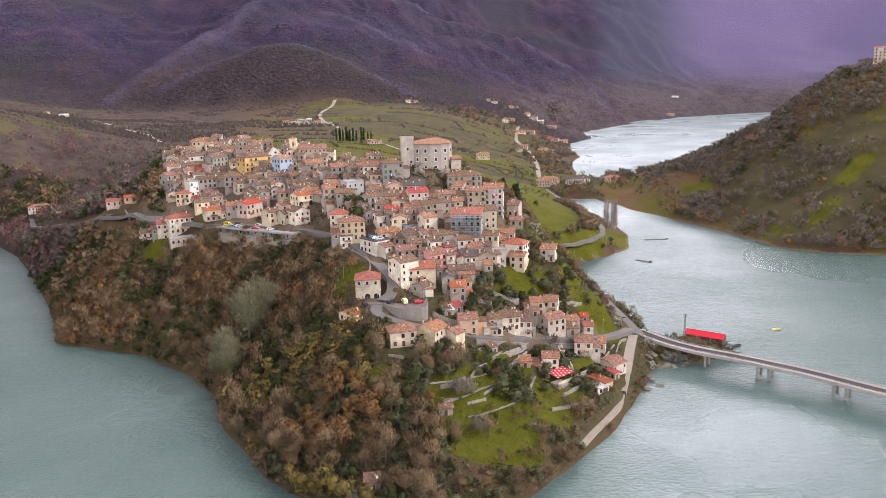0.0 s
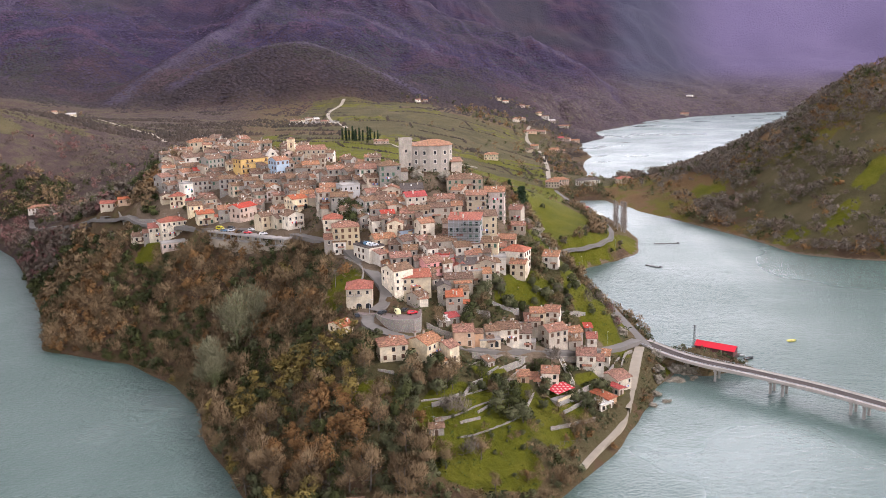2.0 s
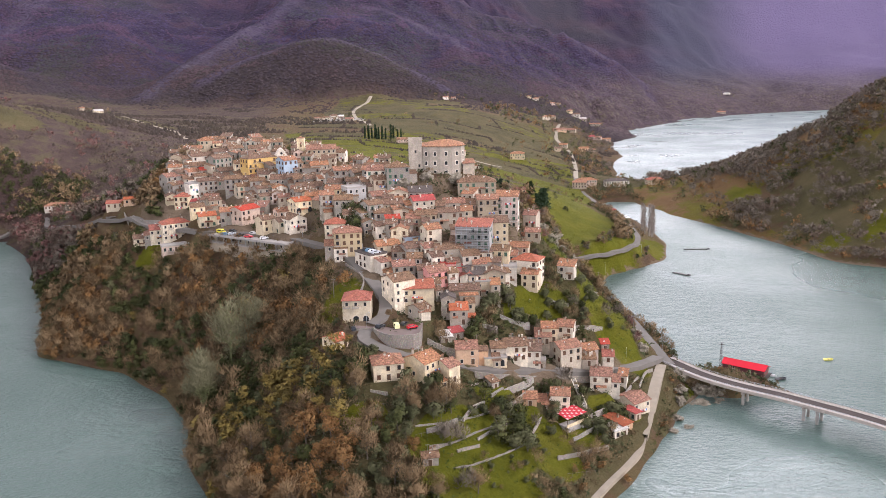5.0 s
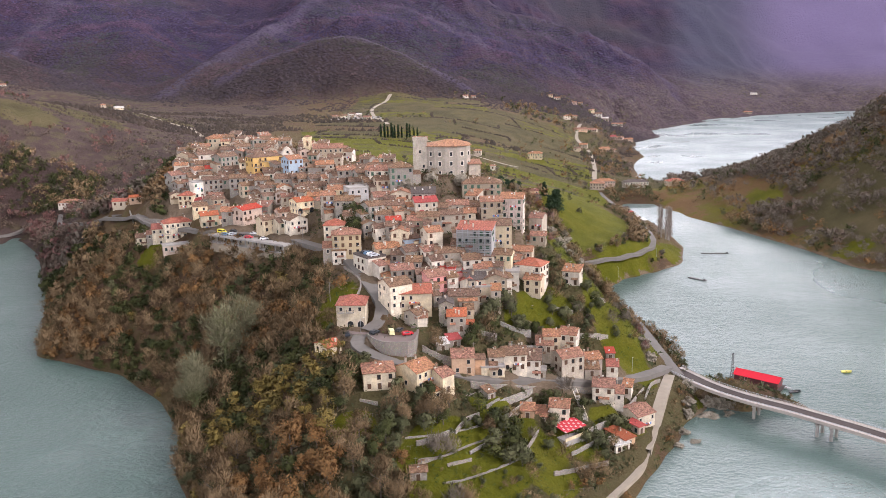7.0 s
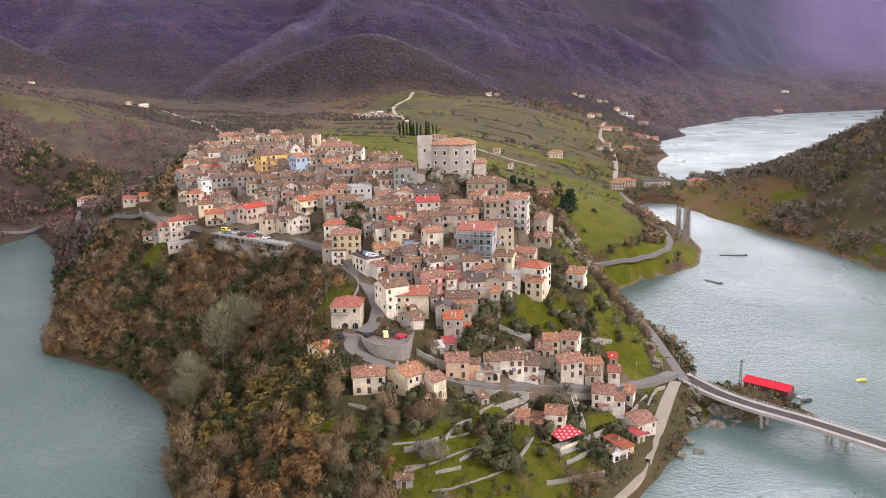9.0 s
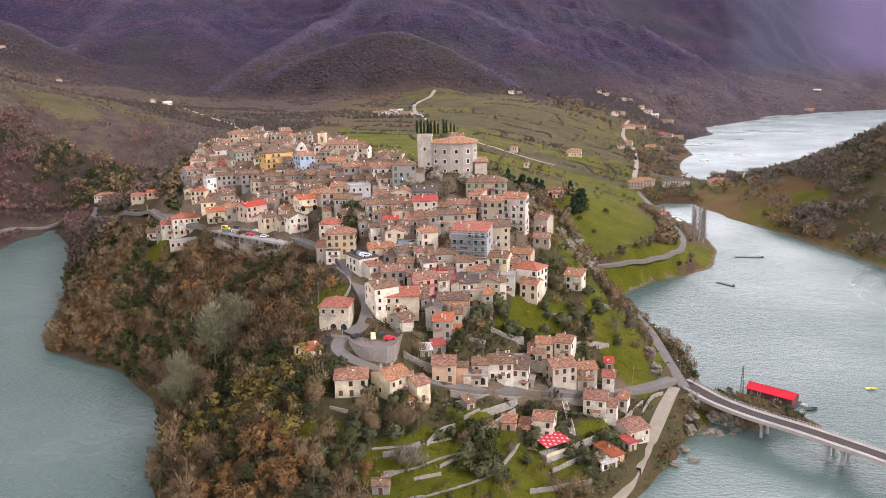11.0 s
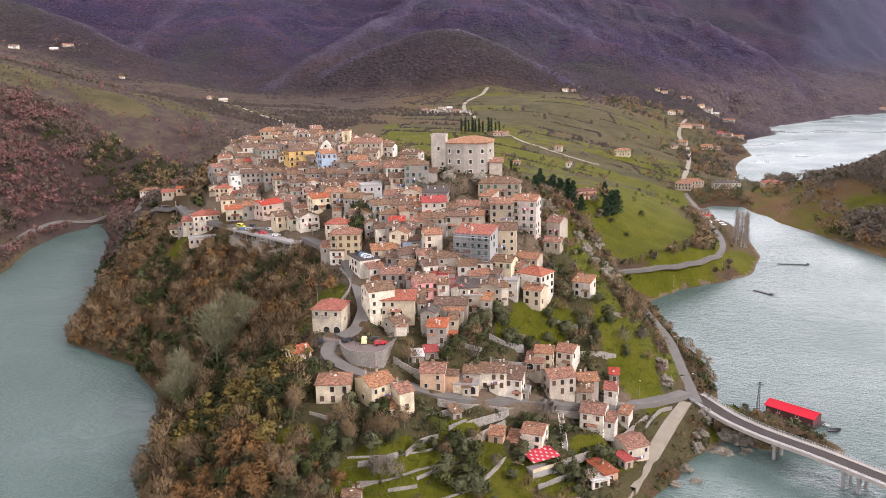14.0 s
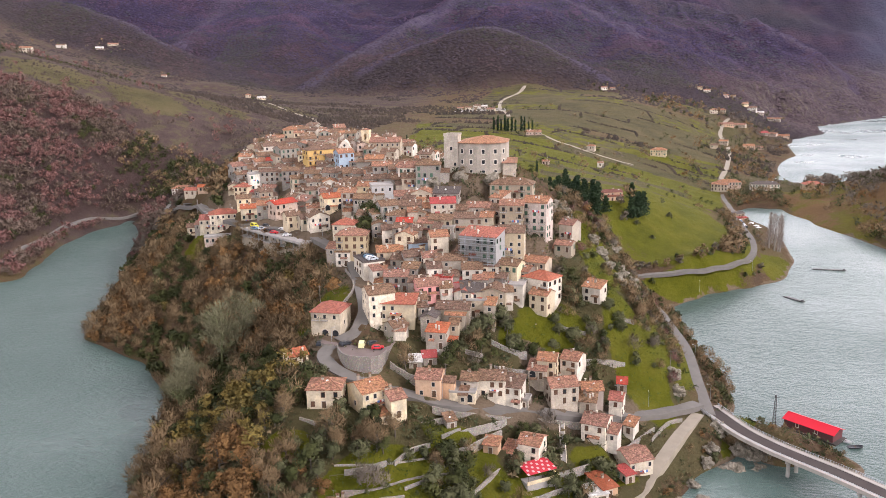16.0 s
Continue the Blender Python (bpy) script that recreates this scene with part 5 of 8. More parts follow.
def car(x, y, z, turn, kind):
    col, label, van = {"white": ((0.75, 0.75, 0.74), "small white parked car", False), "red": ((0.5, 0.02, 0.03), "small red parked car", False), "dark": ((0.03, 0.033, 0.04), "small dark parked car", False),
                       "silver": ((0.45, 0.47, 0.5), "small silver parked car", False), "blue": ((0.10, 0.2, 0.3), "small blue parked car", False), "yellow": ((0.7, 0.62, 0.05), "yellow parked van", True), "pale": ((0.75, 0.72, 0.4), "pale yellow parked van on the square", True)}[kind]
    if kind not in CAR_DATA:
        CAR_DATA[kind] = car_meshes(col, kind + "_paint", van)
    body, glass = CAR_DATA[kind]
    root = new("van" if van else "car")
    root.matrix_world = pose(x, y, z, 0, 0, turn)
    part("body", body, root)
    part("glazing", glass, root)
    L, W = (4.6, 1.9) if van else (4.1, 1.72)
    for sx in (-1, 1):
        for sy in (-1, 1):
            part("wheel", TYRE, root, "", pose(sx * L * 0.31, sy * (W / 2 - 0.06), 0.32))
    for sy in (-1, 1):
        part("headlight", LAMP, root, "", pose(L / 2 - 0.01, sy * W * 0.32, 0.68))
    return tagged(root, label + (" on the deck" if kind not in ("pale",) and y > 370 else ""), "van" if van else "car", "parked vehicles")


deck_m = pose(-35, 400, 57.4, 0, 0, -36.7)
for u, v, a, kind in ((-23, 0, 5, "yellow"), (-19.5, 4.5, 3, "dark"), (-14, -1, 60, "silver"), (-9, -1, 62, "dark"), (-5, 4.5, 0, "white"), (-1.5, -2, 20, "red"), (5, 3.5, 10, "white"), (8, -1, 50, "white"), (14, 3, 8, "dark"), (-17, -3, 40, "blue")):
    p = deck_m @ Vector((u, v, 0))
    car(p.x, p.y, p.z, a - 36.7, kind)
for k, (cx, cy) in enumerate(((0.3, 2.4), (0.3, 4.8), (0.3, 7.2), (0.3, 9.6))):
    p = pose(26.5, 340.6, 59.95, 0, 0, 34) @ Vector((cx, cy, 0))
    car(p.x, p.y, p.z, 34, ("silver", "white", "blue", "dark")[k])
car(33.0, 298, 41.6, 100, "pale")
car(36, 300.5, 41.6, 60, "dark")
car(38.8, 296.5, 41.6, 20, "red")
car(27, 299, 41.6, 50, "dark")
car(16.9, 302, on_ground(16.9, 302) + 0.1, 100, "dark")

# ---------------------------------------------------------------- bridge
bridge = new("bridge")
BRIDGE_LINE = along([(150.3, 340.5, 0), (153.5, 334, 0), (160.5, 321.8, 0), (171.5, 310, 0), (182.5, 299.3, 0), (192.2, 288.6, 0), (203, 275.8, 0), (219.3, 252.5, 0), (250, 210, 0), (310, 130, 0)], 2.0)
bridge.location = (153.5, 334, 8.2)


def bridge_pose(dist):
    """The deck's frame at a distance along its curve, under the bridge's own origin."""
    run = 0.0
    for p, q in zip(BRIDGE_LINE, BRIDGE_LINE[1:]):
        step_len = (q - p).length
        if run + step_len >= dist:
            c = p.lerp(q, (dist - run) / step_len)
            return pose(c.x - 153.5, c.y - 334, -1.3 * min(1, max(0, dist - 6) / 28), 0, 0, math.degrees(math.atan2(q.y - p.y, q.x - p.x)))
        run += step_len
    return pose(BRIDGE_LINE[-1].x - 153.5, BRIDGE_LINE[-1].y - 334, -1.3, 0, 0, -53)


def swept(y0, z0, y1, z1, b=None):
    """A rectangular section carried along the bridge's curve."""
    b = b or Build()
    for k in range(101):
        m = bridge_pose(0.05 + 2.45 * k)
        b.v += [tuple(m @ Vector((0, yy, zz))) for yy, zz in ((y0, z0), (y1, z0), (y1, z1), (y0, z1))]
    n = len(b.v) - 404
    for k in range(100):
        o = n + 4 * k
        for e in range(4):
            b.f.append((o + e, o + (e + 1) % 4, o + 4 + (e + 1) % 4, o + 4 + e))
            b.i.append(0)
    b.f += [(n + 3, n + 2, n + 1, n), (n + 400, n + 401, n + 402, n + 403)]
    b.i += [0, 0]
    return b


part("deck", swept(1.6, -1.7, 2.6, -0.5, swept(-2.6, -1.7, -1.6, -0.5, swept(-4.0, -0.5, 4.0, -0.05))).mesh("deck", M_CONC), bridge)
part("carriageway", swept(-2.5, -0.05, 2.5, 0.0).mesh("carriageway", M_BRIDGE), bridge)
M_FASCIA = plain("pale_fascia", (0.50, 0.45, 0.40), 0.9, 0, 0.5, 0.3)
for s in (-1, 1):
    part("footway", swept(min(s * 2.5, s * 3.98), -0.048, max(s * 2.5, s * 3.98), 0.14).mesh("footway", M_FASCIA), bridge)
    part("fascia", swept(min(s * 4.0, s * 4.25), -0.95, max(s * 4.0, s * 4.25), 0.3).mesh("fascia", M_FASCIA), bridge)
    part("railing", swept(s * 4.12 - 0.03, 0.6, s * 4.12 + 0.03, 0.65, swept(s * 4.12 - 0.04, 0.95, s * 4.12 + 0.04, 1.03)).mesh("railing", M_STEEL), bridge)
post = Build().box(-0.06, -0.06, 0.2, 0.06, 0.06, 1.05).mesh("post", M_STEEL)
for k in range(61):
    for s in (-1, 1):
        part("post", post, bridge, "", bridge_pose(1 + 4 * k) @ pose(0, s * 4.12, 0.1))
column = Build().tube((0, 0, -16), (0, 0, -1.6), 0.62, 0.62, 10).mesh("column", M_CONC)
cap = Build().box(-0.6, -3.4, -2.3, 0.6, 3.4, -1.65).mesh("pier_cap", M_CONC)
for dist in (39, 62.5, 67.5, 94.5, 99.5, 127, 132, 159, 164, 192, 197, 225):
    part("pier_cap", cap, bridge, "", bridge_pose(dist))
    for s in (-1, 1):
        part("column", column, bridge, "", bridge_pose(dist) @ pose(0, s * 2.4, 0))
part("abutment", Build().box(-4, -4.3, -9, 4, 4.3, -0.55).mesh("abutment", M_STONE), bridge, "", bridge_pose(8))
tagged(bridge, "long grey concrete road bridge on paired columns", "bridge")


# ---------------------------------------------------------------- rocks
def boulder(x, y, z, r, seed, squash=0.75, name="boulder", label="pale grey weathered boulder at the water's edge"):
    bm = bmesh.new()
    bmesh.ops.create_icosphere(bm, subdivisions=4, radius=1)
    for v in bm.verts:
        q = v.co * 1.3 + Vector((seed * 7.1, 0, 0))
        v.co *= r * (1 + 0.7 * noise.noise(q) + 0.45 * abs(noise.noise(q * 2.3)) - 0.28 * abs(noise.noise(q * 5)))
        v.co.z *= squash
    me = bpy.data.meshes.new(name)
    bm.to_mesh(me)
    bm.free()
    me.materials.append(M_ROCK)
    ob = new(name, me)
    ob.location = (x, y, z)
    return tagged(ob, label, "rock", "rocks")


rk = Mat("limestone", 0.9, 0, 0.2)
r_a, r_b = rk.noise(0.5, 6, 0.7), rk.noise(3, 6, 0.75)
rc = rk.ramp(r_a, (0.3, (0.10, 0.088, 0.062)), (0.55, (0.24, 0.21, 0.165)), (0.75, (0.40, 0.355, 0.29)))
rc = rk.mix(rk.between(r_b, 0.52, 0.7), rc, (0.10, 0.085, 0.06))
rk.bump(rk.math("ADD", r_a, r_b), 0.9, 0.4)
M_ROCK = rk.color(rc)
boulder(162.5, 319, 1.0, 2.9, 1, 0.95)
boulder(158.5, 321, 1.0, 2.6, 2, 1.0)
boulder(166.5, 318, 0.6, 2.7, 3)
boulder(142, 290, 0.0, 1.6, 4, 0.5, label="dark low rock standing out of the lake")
for cx, cy, cz, cr_, cs in ((152, 327, 3, 3.2, 5), (146, 310, 1, 2.2, 6), (139, 340, 13, 2.6, 7), (138, 346, 16, 2.8, 8), (148, 316, 2, 2.4, 21), (140, 297, 1, 2.0, 22), (135, 287, 1, 1.8, 23), (112, 402, 48, 3, 9), (115, 396, 44, 2.6, 10), (108, 408, 55, 2.8, 12), (119, 388, 38, 2.8, 13), (94, 412, 66, 4, 14), (88, 404, 68, 3.5, 15), (33, 404, 78, 4, 16), (38, 402, 80, 3.5, 17), (76, 402, 77, 3.5, 18), (64, 402, 82, 3, 19), (50, 403, 82, 3, 20), (124, 398, 33, 3.4, 24), (121, 408, 40, 3.0, 25), (126, 416, 34, 2.6, 26), (118, 422, 46, 2.8, 27), (112, 436, 50, 2.4, 28), (155, 311, 1, 3.6, 29), (160.5, 310, 1, 3.2, 30), (164, 313, 1, 2.8, 31)):
    boulder(cx, cy, on_ground(cx, cy), cr_, cs, 0.85, label="pale limestone outcrop on the steep slope")

# ---------------------------------------------------------------- boathouse, boats, mast
bh = new("boathouse")
bh.matrix_world = pose(187, 341, 0.3, 0, 0, -42)
part("pontoon", Build().box(-9.6, -4, -0.5, 10.4, 4, 0.35).mesh("pontoon", plain("dark_timber", (0.06, 0.05, 0.045), 0.8)), bh)
part("wall", Build().box(-9, -3.4, 0.35, 9, 3.4, 3.4).add([(-9, -3.4, 3.4), (-9, 3.4, 3.4), (-9, 0, 4.7)], [(0, 2, 1)]).add([(9, -3.4, 3.4), (9, 3.4, 3.4), (9, 0, 4.7)], [(0, 1, 2)]).mesh("wall", plain("dark_red_boards", (0.13, 0.05, 0.05), 0.8)), bh)
part("roof", roof_build(18, 6.8, "g", 1.35, 0.6, 0.12)[0].mesh("roof", plain("bright_red_sheet", (0.62, 0.012, 0.03), 0.45, 0, 0.12, 0.4)), bh, "", pose(0, 0, 3.4))
part("window", WINDOWS["plain"], bh, "", pose(-4, -3.4, 1.6))
part("window", WINDOWS["plain"], bh, "", pose(3, -3.4, 1.6))
tagged(bh, "floating boathouse with a bright red roof", "boathouse")


def boat(x, y, turn, length, width, col, name, label):
    b = Build()
    n = 9
    rows = []
    for k in range(n):
        f = k / (n - 1)
        hw = width / 2 * (1 - max(0, (f - 0.55) / 0.45) ** 2) * (0.85 + 0.15 * min(1, f * 4))
        sheer = 0.55 + 0.3 * f * f
        rows.append([(f * length - length / 2, -hw, sheer), (f * length - length / 2, -hw * 0.6, -0.1), (f * length - length / 2, hw * 0.6, -0.1), (f * length - length / 2, hw, sheer),
                     (f * length - length / 2, hw * 0.85, sheer - 0.02), (f * length - length / 2, hw * 0.55, 0.2), (f * length - length / 2, -hw * 0.55, 0.2), (f * length - length / 2, -hw * 0.85, sheer - 0.02)])
    for k, r in enumerate(rows):
        b.v += r
        if k:
            for e in range(8):
                b.f.append((8 * k - 8 + e, 8 * k - 8 + (e + 1) % 8, 8 * k + (e + 1) % 8, 8 * k + e))
                b.i.append(0)
    b.f += [tuple(range(8))[::-1]]
    b.i += [0]
    root = new(name)
    root.matrix_world = pose(x, y, 0.05, 0, 0, turn)
    part("hull", b.mesh("hull", plain(name + "_paint", col, 0.4)), root)
    part("thwart", Build().box(-0.3, -width * 0.42, 0.35, 0.1, width * 0.42, 0.42).mesh("thwart", M_DOOR), root)
    return tagged(root, label, "boat", "boats")


boat(198.5, 331, 10, 5.0, 2.2, (0.03, 0.03, 0.035), "boat", "black moored motor boat beside the boathouse")
boat(196.5, 335, -40, 4.2, 1.8, (0.75, 0.75, 0.75), "boat", "small white boat moored beside the boathouse")
boat(230.9, 350.8, 0, 4.4, 2.2, (0.75, 0.68, 0.18), "boat", "small pale yellow boat out on the lake")
boat(160, 347, 130, 6.0, 2.0, (0.55, 0.06, 0.05), "boat", "red and white rowing boat drawn up near the bridge")
boat(158, 350, 130, 5.0, 1.8, (0.7, 0.7, 0.7), "boat", "white rowing boat drawn up near the bridge")


def float_dock(x0, y0, x1, y1, w):
    root = new("floating_dock")
    ln = math.hypot(x1 - x0, y1 - y0)
    root.matrix_world = pose((x0 + x1) / 2, (y0 + y1) / 2, 0.1, 0, 0, math.degrees(math.atan2(y1 - y0, x1 - x0)))
    part("deck", Build().box(-ln / 2, -w / 2, 0.15, ln / 2, w / 2, 0.45).mesh("deck", plain("wet_boards", (0.08, 0.075, 0.07), 0.6)), root)
    for k in range(4):
        part("float", Build().tube((0, -w / 2, -0.1), (0, w / 2, -0.1), 0.35, 0.35, 8).mesh("float", M_RAIL), root, "", pose(-ln / 2 + (k + 0.5) * ln / 4, 0, 0))
    part("hut", Build().box(ln / 2 - 1.6, -0.6, 0.45, ln / 2 - 0.3, 0.6, 1.3).mesh("hut", plain("dock_box", (0.2, 0.2, 0.2), 0.7)), root)
    return tagged(root, "dark floating timber dock on the lake", "dock", "floating docks")


float_dock(249, 584, 268, 582, 2.2)
float_dock(217.5, 518, 225, 508, 2.4)
float_dock(512, 1470, 545, 1480, 5)
float_dock(156, 352, 148.5 + 4, 362, 2.0)

mast = new("lattice_mast")
mast.location = (171.4, 331.3, on_ground(171.4, 331.3) - 0.4)
mh = 18.4 - on_ground(171.4, 331.3)
for sx in (-1, 1):
    for sy in (-1, 1):
        part("leg", Build().tube((sx * 0.55, sy * 0.55, 0), (sx * 0.16, sy * 0.16, mh), 0.07, 0.05, 5).mesh("leg", M_RAIL), mast)
for k in range(9):
    z0, z1 = mh * k / 9, mh * (k + 1) / 9
    r0, r1 = 0.55 - 0.39 * k / 9, 0.55 - 0.39 * (k + 1) / 9
    part("brace", Build().tube((-r0, -r0, z0), (r1, -r1, z1), 0.035, 0.035, 4).tube((r0, r0, z0), (-r1, r1, z1), 0.035, 0.035, 4).tube((-r0, r0, z0), (-r1, -r1, z1), 0.035, 0.035, 4).tube((r0, -r0, z0), (r1, r1, z1), 0.035, 0.035, 4).mesh("brace", M_RAIL), mast)
part("crossarm", Build().box(-1.3, -0.06, mh - 0.9, 1.3, 0.06, mh - 0.75).box(-1.0, -0.06, mh - 0.1, 1.0, 0.06, mh).mesh("crossarm", M_RAIL), mast)
tagged(mast, "dark steel lattice power mast on the rocky mound", "mast")


# ---------------------------------------------------------------- scaffolding on the grey block
scaf = new("scaffolding")
scaf.matrix_world = pose(66.0, 341.4, 70.2, 0, 0, -16)
for k in range(7):
    for yy in (-0.5, -1.6):
        part("standard", Build().tube((0, 0, -13), (0, 0, 0.6), 0.05, 0.05, 5).mesh("standard", M_STEEL), scaf, "", pose(-6.9 + 2.3 * k, yy, 0))
for r in range(6):
    part("platform", Build().box(-7, -1.6, -12.2 + 2.2 * r, 7, -0.6, -12.1 + 2.2 * r).mesh("platform", plain("scaffold_boards", (0.34, 0.33, 0.33), 0.8)), scaf)
    part("guard_rail", Build().box(-7, -1.66, -11.2 + 2.2 * r, 7, -1.58, -11.12 + 2.2 * r).mesh("guard_rail", M_STEEL), scaf)
tagged(scaf, "steel scaffolding with board platforms against a grey block", "scaffolding")

# garden stairs down to the terrace house
st = new("garden_stairs")
st.matrix_world = pose(99.4, 288.7, on_ground(99.4, 288.7), 0, 0, 5)
stb = Build()
for k in range(40):
    f = k / 39
    y0 = 7 - 14 * f
    zz = on_ground(99.4, 288.7 + y0) - on_ground(99.4, 288.7) + 0.25
    stb.box(-0.7, y0 - 0.2, zz - 1.2, 0.7, y0 + 0.2, zz)
part("steps", stb.mesh("steps", M_CONC), st)
for s in (-1, 1):
    part("kerb", Build().slab([(s * 0.8 - 0.12, 7.2, on_ground(99.4, 295.9) - on_ground(99.4, 288.7) + 0.6), (s * 0.8 - 0.12, -7.2, on_ground(99.4, 281.5) - on_ground(99.4, 288.7) + 0.6), (s * 0.8 + 0.12, -7.2, on_ground(99.4, 281.5) - on_ground(99.4, 288.7) + 0.6), (s * 0.8 + 0.12, 7.2, on_ground(99.4, 295.9) - on_ground(99.4, 288.7) + 0.6)], 1.4).mesh("kerb", WALLS["w"]), st)
tagged(st, "straight pale concrete garden stairs with low kerbs", "stairs")


def lamp_post(x, y, turn):
    root = new("street_lamp")
    root.matrix_world = pose(x, y, on_ground(x, y), 0, 0, turn)
    part("pole", Build().tube((0, 0, -0.5), (0, 0, 6.2), 0.07, 0.045, 6).tube((0, 0, 6.1), (1.1, 0, 6.5), 0.04, 0.035, 5).mesh("pole", M_STEEL), root)
    part("lantern", Build().box(0.9, -0.14, 6.42, 1.5, 0.14, 6.56).mesh("lantern", plain("lamp_housing", (0.6, 0.6, 0.58), 0.5)), root)
    return tagged(root, "grey steel street lamp beside the road", "street lamp", "street lamps")


for x, y, a in ((62, 286.5, -90), (84, 296.5, -90), (106, 307, -90), (128, 325, -100), (30, 324, 180), (19.5, 352, 180), (22, 300, 0), (43, 308, 180), (-10, 388, 0), (153, 352, 180), (152, 390, 180), (170, 513, 90), (205, 548, 180)):
    lamp_post(x, y, a)


def utility_pole(x, y, h):
    root = new("utility_pole")
    root.location = (x, y, on_ground(x, y))
    part("pole", Build().tube((0, 0, -0.6), (0, 0, h), 0.14, 0.09, 7).mesh("pole", M_BARE_WOOD), root)
    part("crossarm", Build().box(-0.8, -0.05, h - 0.5, 0.8, 0.05, h - 0.38).mesh("crossarm", M_BARE_WOOD), root)
    return tagged(root, "weathered wooden utility pole on the slope", "pole", "utility poles")


M_BARE_WOOD = plain("weathered_pole_wood", (0.22, 0.19, 0.16), 0.9)
for x, y, h in ((137, 345, 9), (128, 372, 9), (112, 312, 8), (88, 302, 8), (62, 292, 8), (8, 330, 8), (-30, 398, 8), (-92, 458, 8), (70, 258, 7), (120, 440, 8)):
    utility_pole(x, y, h)


def garden_fence(x0, y0, x1, y1):
    root = new("garden_fence")
    n = max(2, int(math.hypot(x1 - x0, y1 - y0) / 1.8))
    root.location = (x0, y0, on_ground(x0, y0))
    prev = None
    for k in range(n + 1):
        f = k / n
        px, py = (x1 - x0) * f, (y1 - y0) * f
        pz = on_ground(x0 + px, y0 + py) - on_ground(x0, y0)
        part("post", Build().tube((0, 0, -0.3), (0, 0, 1.15), 0.05, 0.045, 5).mesh("post", M_BARE_WOOD), root, "", pose(px, py, pz))
        if prev:
            part("rail", Build().tube((prev[0], prev[1], prev[2] + 1.0), (px, py, pz + 1.0), 0.03, 0.03, 4).mesh("rail", M_BARE_WOOD), root)
        prev = (px, py, pz)
    return tagged(root, "low weathered post-and-rail garden fence", "fence", "garden fences")


for q in ((38, 246, 52, 252), (66, 256, 72, 268), (86, 246, 98, 252), (104, 268, 116, 282), (20, 258, 36, 256)):
    garden_fence(*q)
# houses of the village, from the lower road up to the castle
house(30.0, 266.9, 39.3, 8, 10.2, 9, 7, "h", "t", "c")
house(45.0, 269.9, 38.5, 44, 8.4, 10, 8, "g", "t", "c")
house(52.2, 269.2, 36.6, 39, 5.0, 8, 8.5, "g", "t", "c")
house(18.1, 305.7, 50.5, -3, 10.5, 11, 9.5, "h", "r", "c", bal=.3, arches=2)
house(13.0, 292.9, 39.4, 40, 6.1, 8, 3.5, "g", "r", "c")
house(40.2, 312.3, 52.3, 2, 15.5, 7, 9, "s", "r", "c", bal=.1)
house(36.7, 312.3, 55.8, 30, 9.3, 10, 12, "g", "o", "c")
house(44.3, 307.2, 46.0, 44, 5.7, 7, 5, "g", "o", "b")
house(43.9, 305.7, 44.9, 4, 4.2, 5, 4, "s", "t", "w")
house(53.1, 309.9, 48.7, -3, 5.3, 8, 7.5, "f", "d", "s")
house(56.7, 304.5, 45.4, -4, 6.7, 6, 7.5, "s", "r", "b")
house(60.3, 316.6, 49.7, -0, 11.6, 9, 7, "g", "o", "b")
house(61.6, 314.6, 48.3, -0, 6.9, 6, 7, "s", "t", "b")
house(62.8, 326.1, 52.9, -11, 7.2, 8, 6, "f", "r", "w")
house(50.8, 325.1, 55.5, 27, 8.8, 8, 7, "g", "t", "P")
house(54.8, 331.2, 56.9, -7, 6.1, 7, 6, "F", "R", "P")
house(36.9, 331.5, 56.8, 7, 9.0, 8, 6.5, "g", "t", "s")
house(26.5, 340.6, 59.8, 34, 8.5, 12, 7, "F", "d", "w")
house(30.8, 348.2, 62.1, 16, 10.0, 8, 6, "g", "t", "b")
house(35.3, 343.4, 60.2, -8, 6.8, 7, 6, "g", "o", "s")
house(42.0, 342.8, 61.8, 26, 8.0, 8, 7, "g", "o", "s")
house(48.2, 341.1, 62.0, 25, 5.4, 7, 7, "g", "t", "w")
house(56.1, 339.2, 61.5, 5, 12.0, 8, 7, "g", "o", "b")
house(50.4, 349.0, 68.3, 21, 6.8, 8, 10, "g", "t", "y", bal=.3)
house(35.5, 352.8, 67.9, -7, 7.4, 8, 9, "f", "t", "c")
house(41.2, 353.2, 64.7, 28, 7.9, 7, 5, "s", "o", "B")
house(66.0, 341.5, 70.2, -16, 14.4, 9, 16, "s", "r", "g", bal=.9)
house(77.7, 349.7, 70.1, 0, 9.3, 9, 14, "g", "o", "y", bal=.2)
house(33.0, 364.3, 70.6, 7, 6.3, 7, 7, "g", "R", "s")
house(-89.0, 573.1, 92.0, 23, 17.9, 10, 7, "h", "t", "b")
house(-68.3, 564.9, 91.0, 19, 13.7, 9, 6, "g", "o", "b")
house(-60.7, 573.0, 90.3, 18, 11.5, 8, 5, "g", "o", "s")
house(-112.0, 564.6, 84.9, 24, 8.6, 8, 7, "g", "o", "s")
house(-99.5, 559.3, 87.9, 14, 11.5, 8, 7, "g", "t", "b")
house(-74.7, 529.0, 88.0, 14, 9.3, 8, 6, "g", "o", "s")
house(-65.7, 532.0, 89.5, 27, 9.3, 8, 6, "g", "o", "s")
house(-51.2, 524.8, 89.7, 9, 11.2, 8, 6, "g", "o", "b")
house(-86.6, 523.1, 85.9, 41, 10.7, 8, 7, "g", "o", "w")
house(-68.9, 507.6, 86.0, 53, 13.0, 9, 9, "g", "o", "s")
house(-101.4, 521.5, 81.9, 44, 5.8, 8, 7, "g", "o", "s")
house(-92.9, 520.3, 84.8, 17, 7.9, 8, 8, "g", "o", "s")
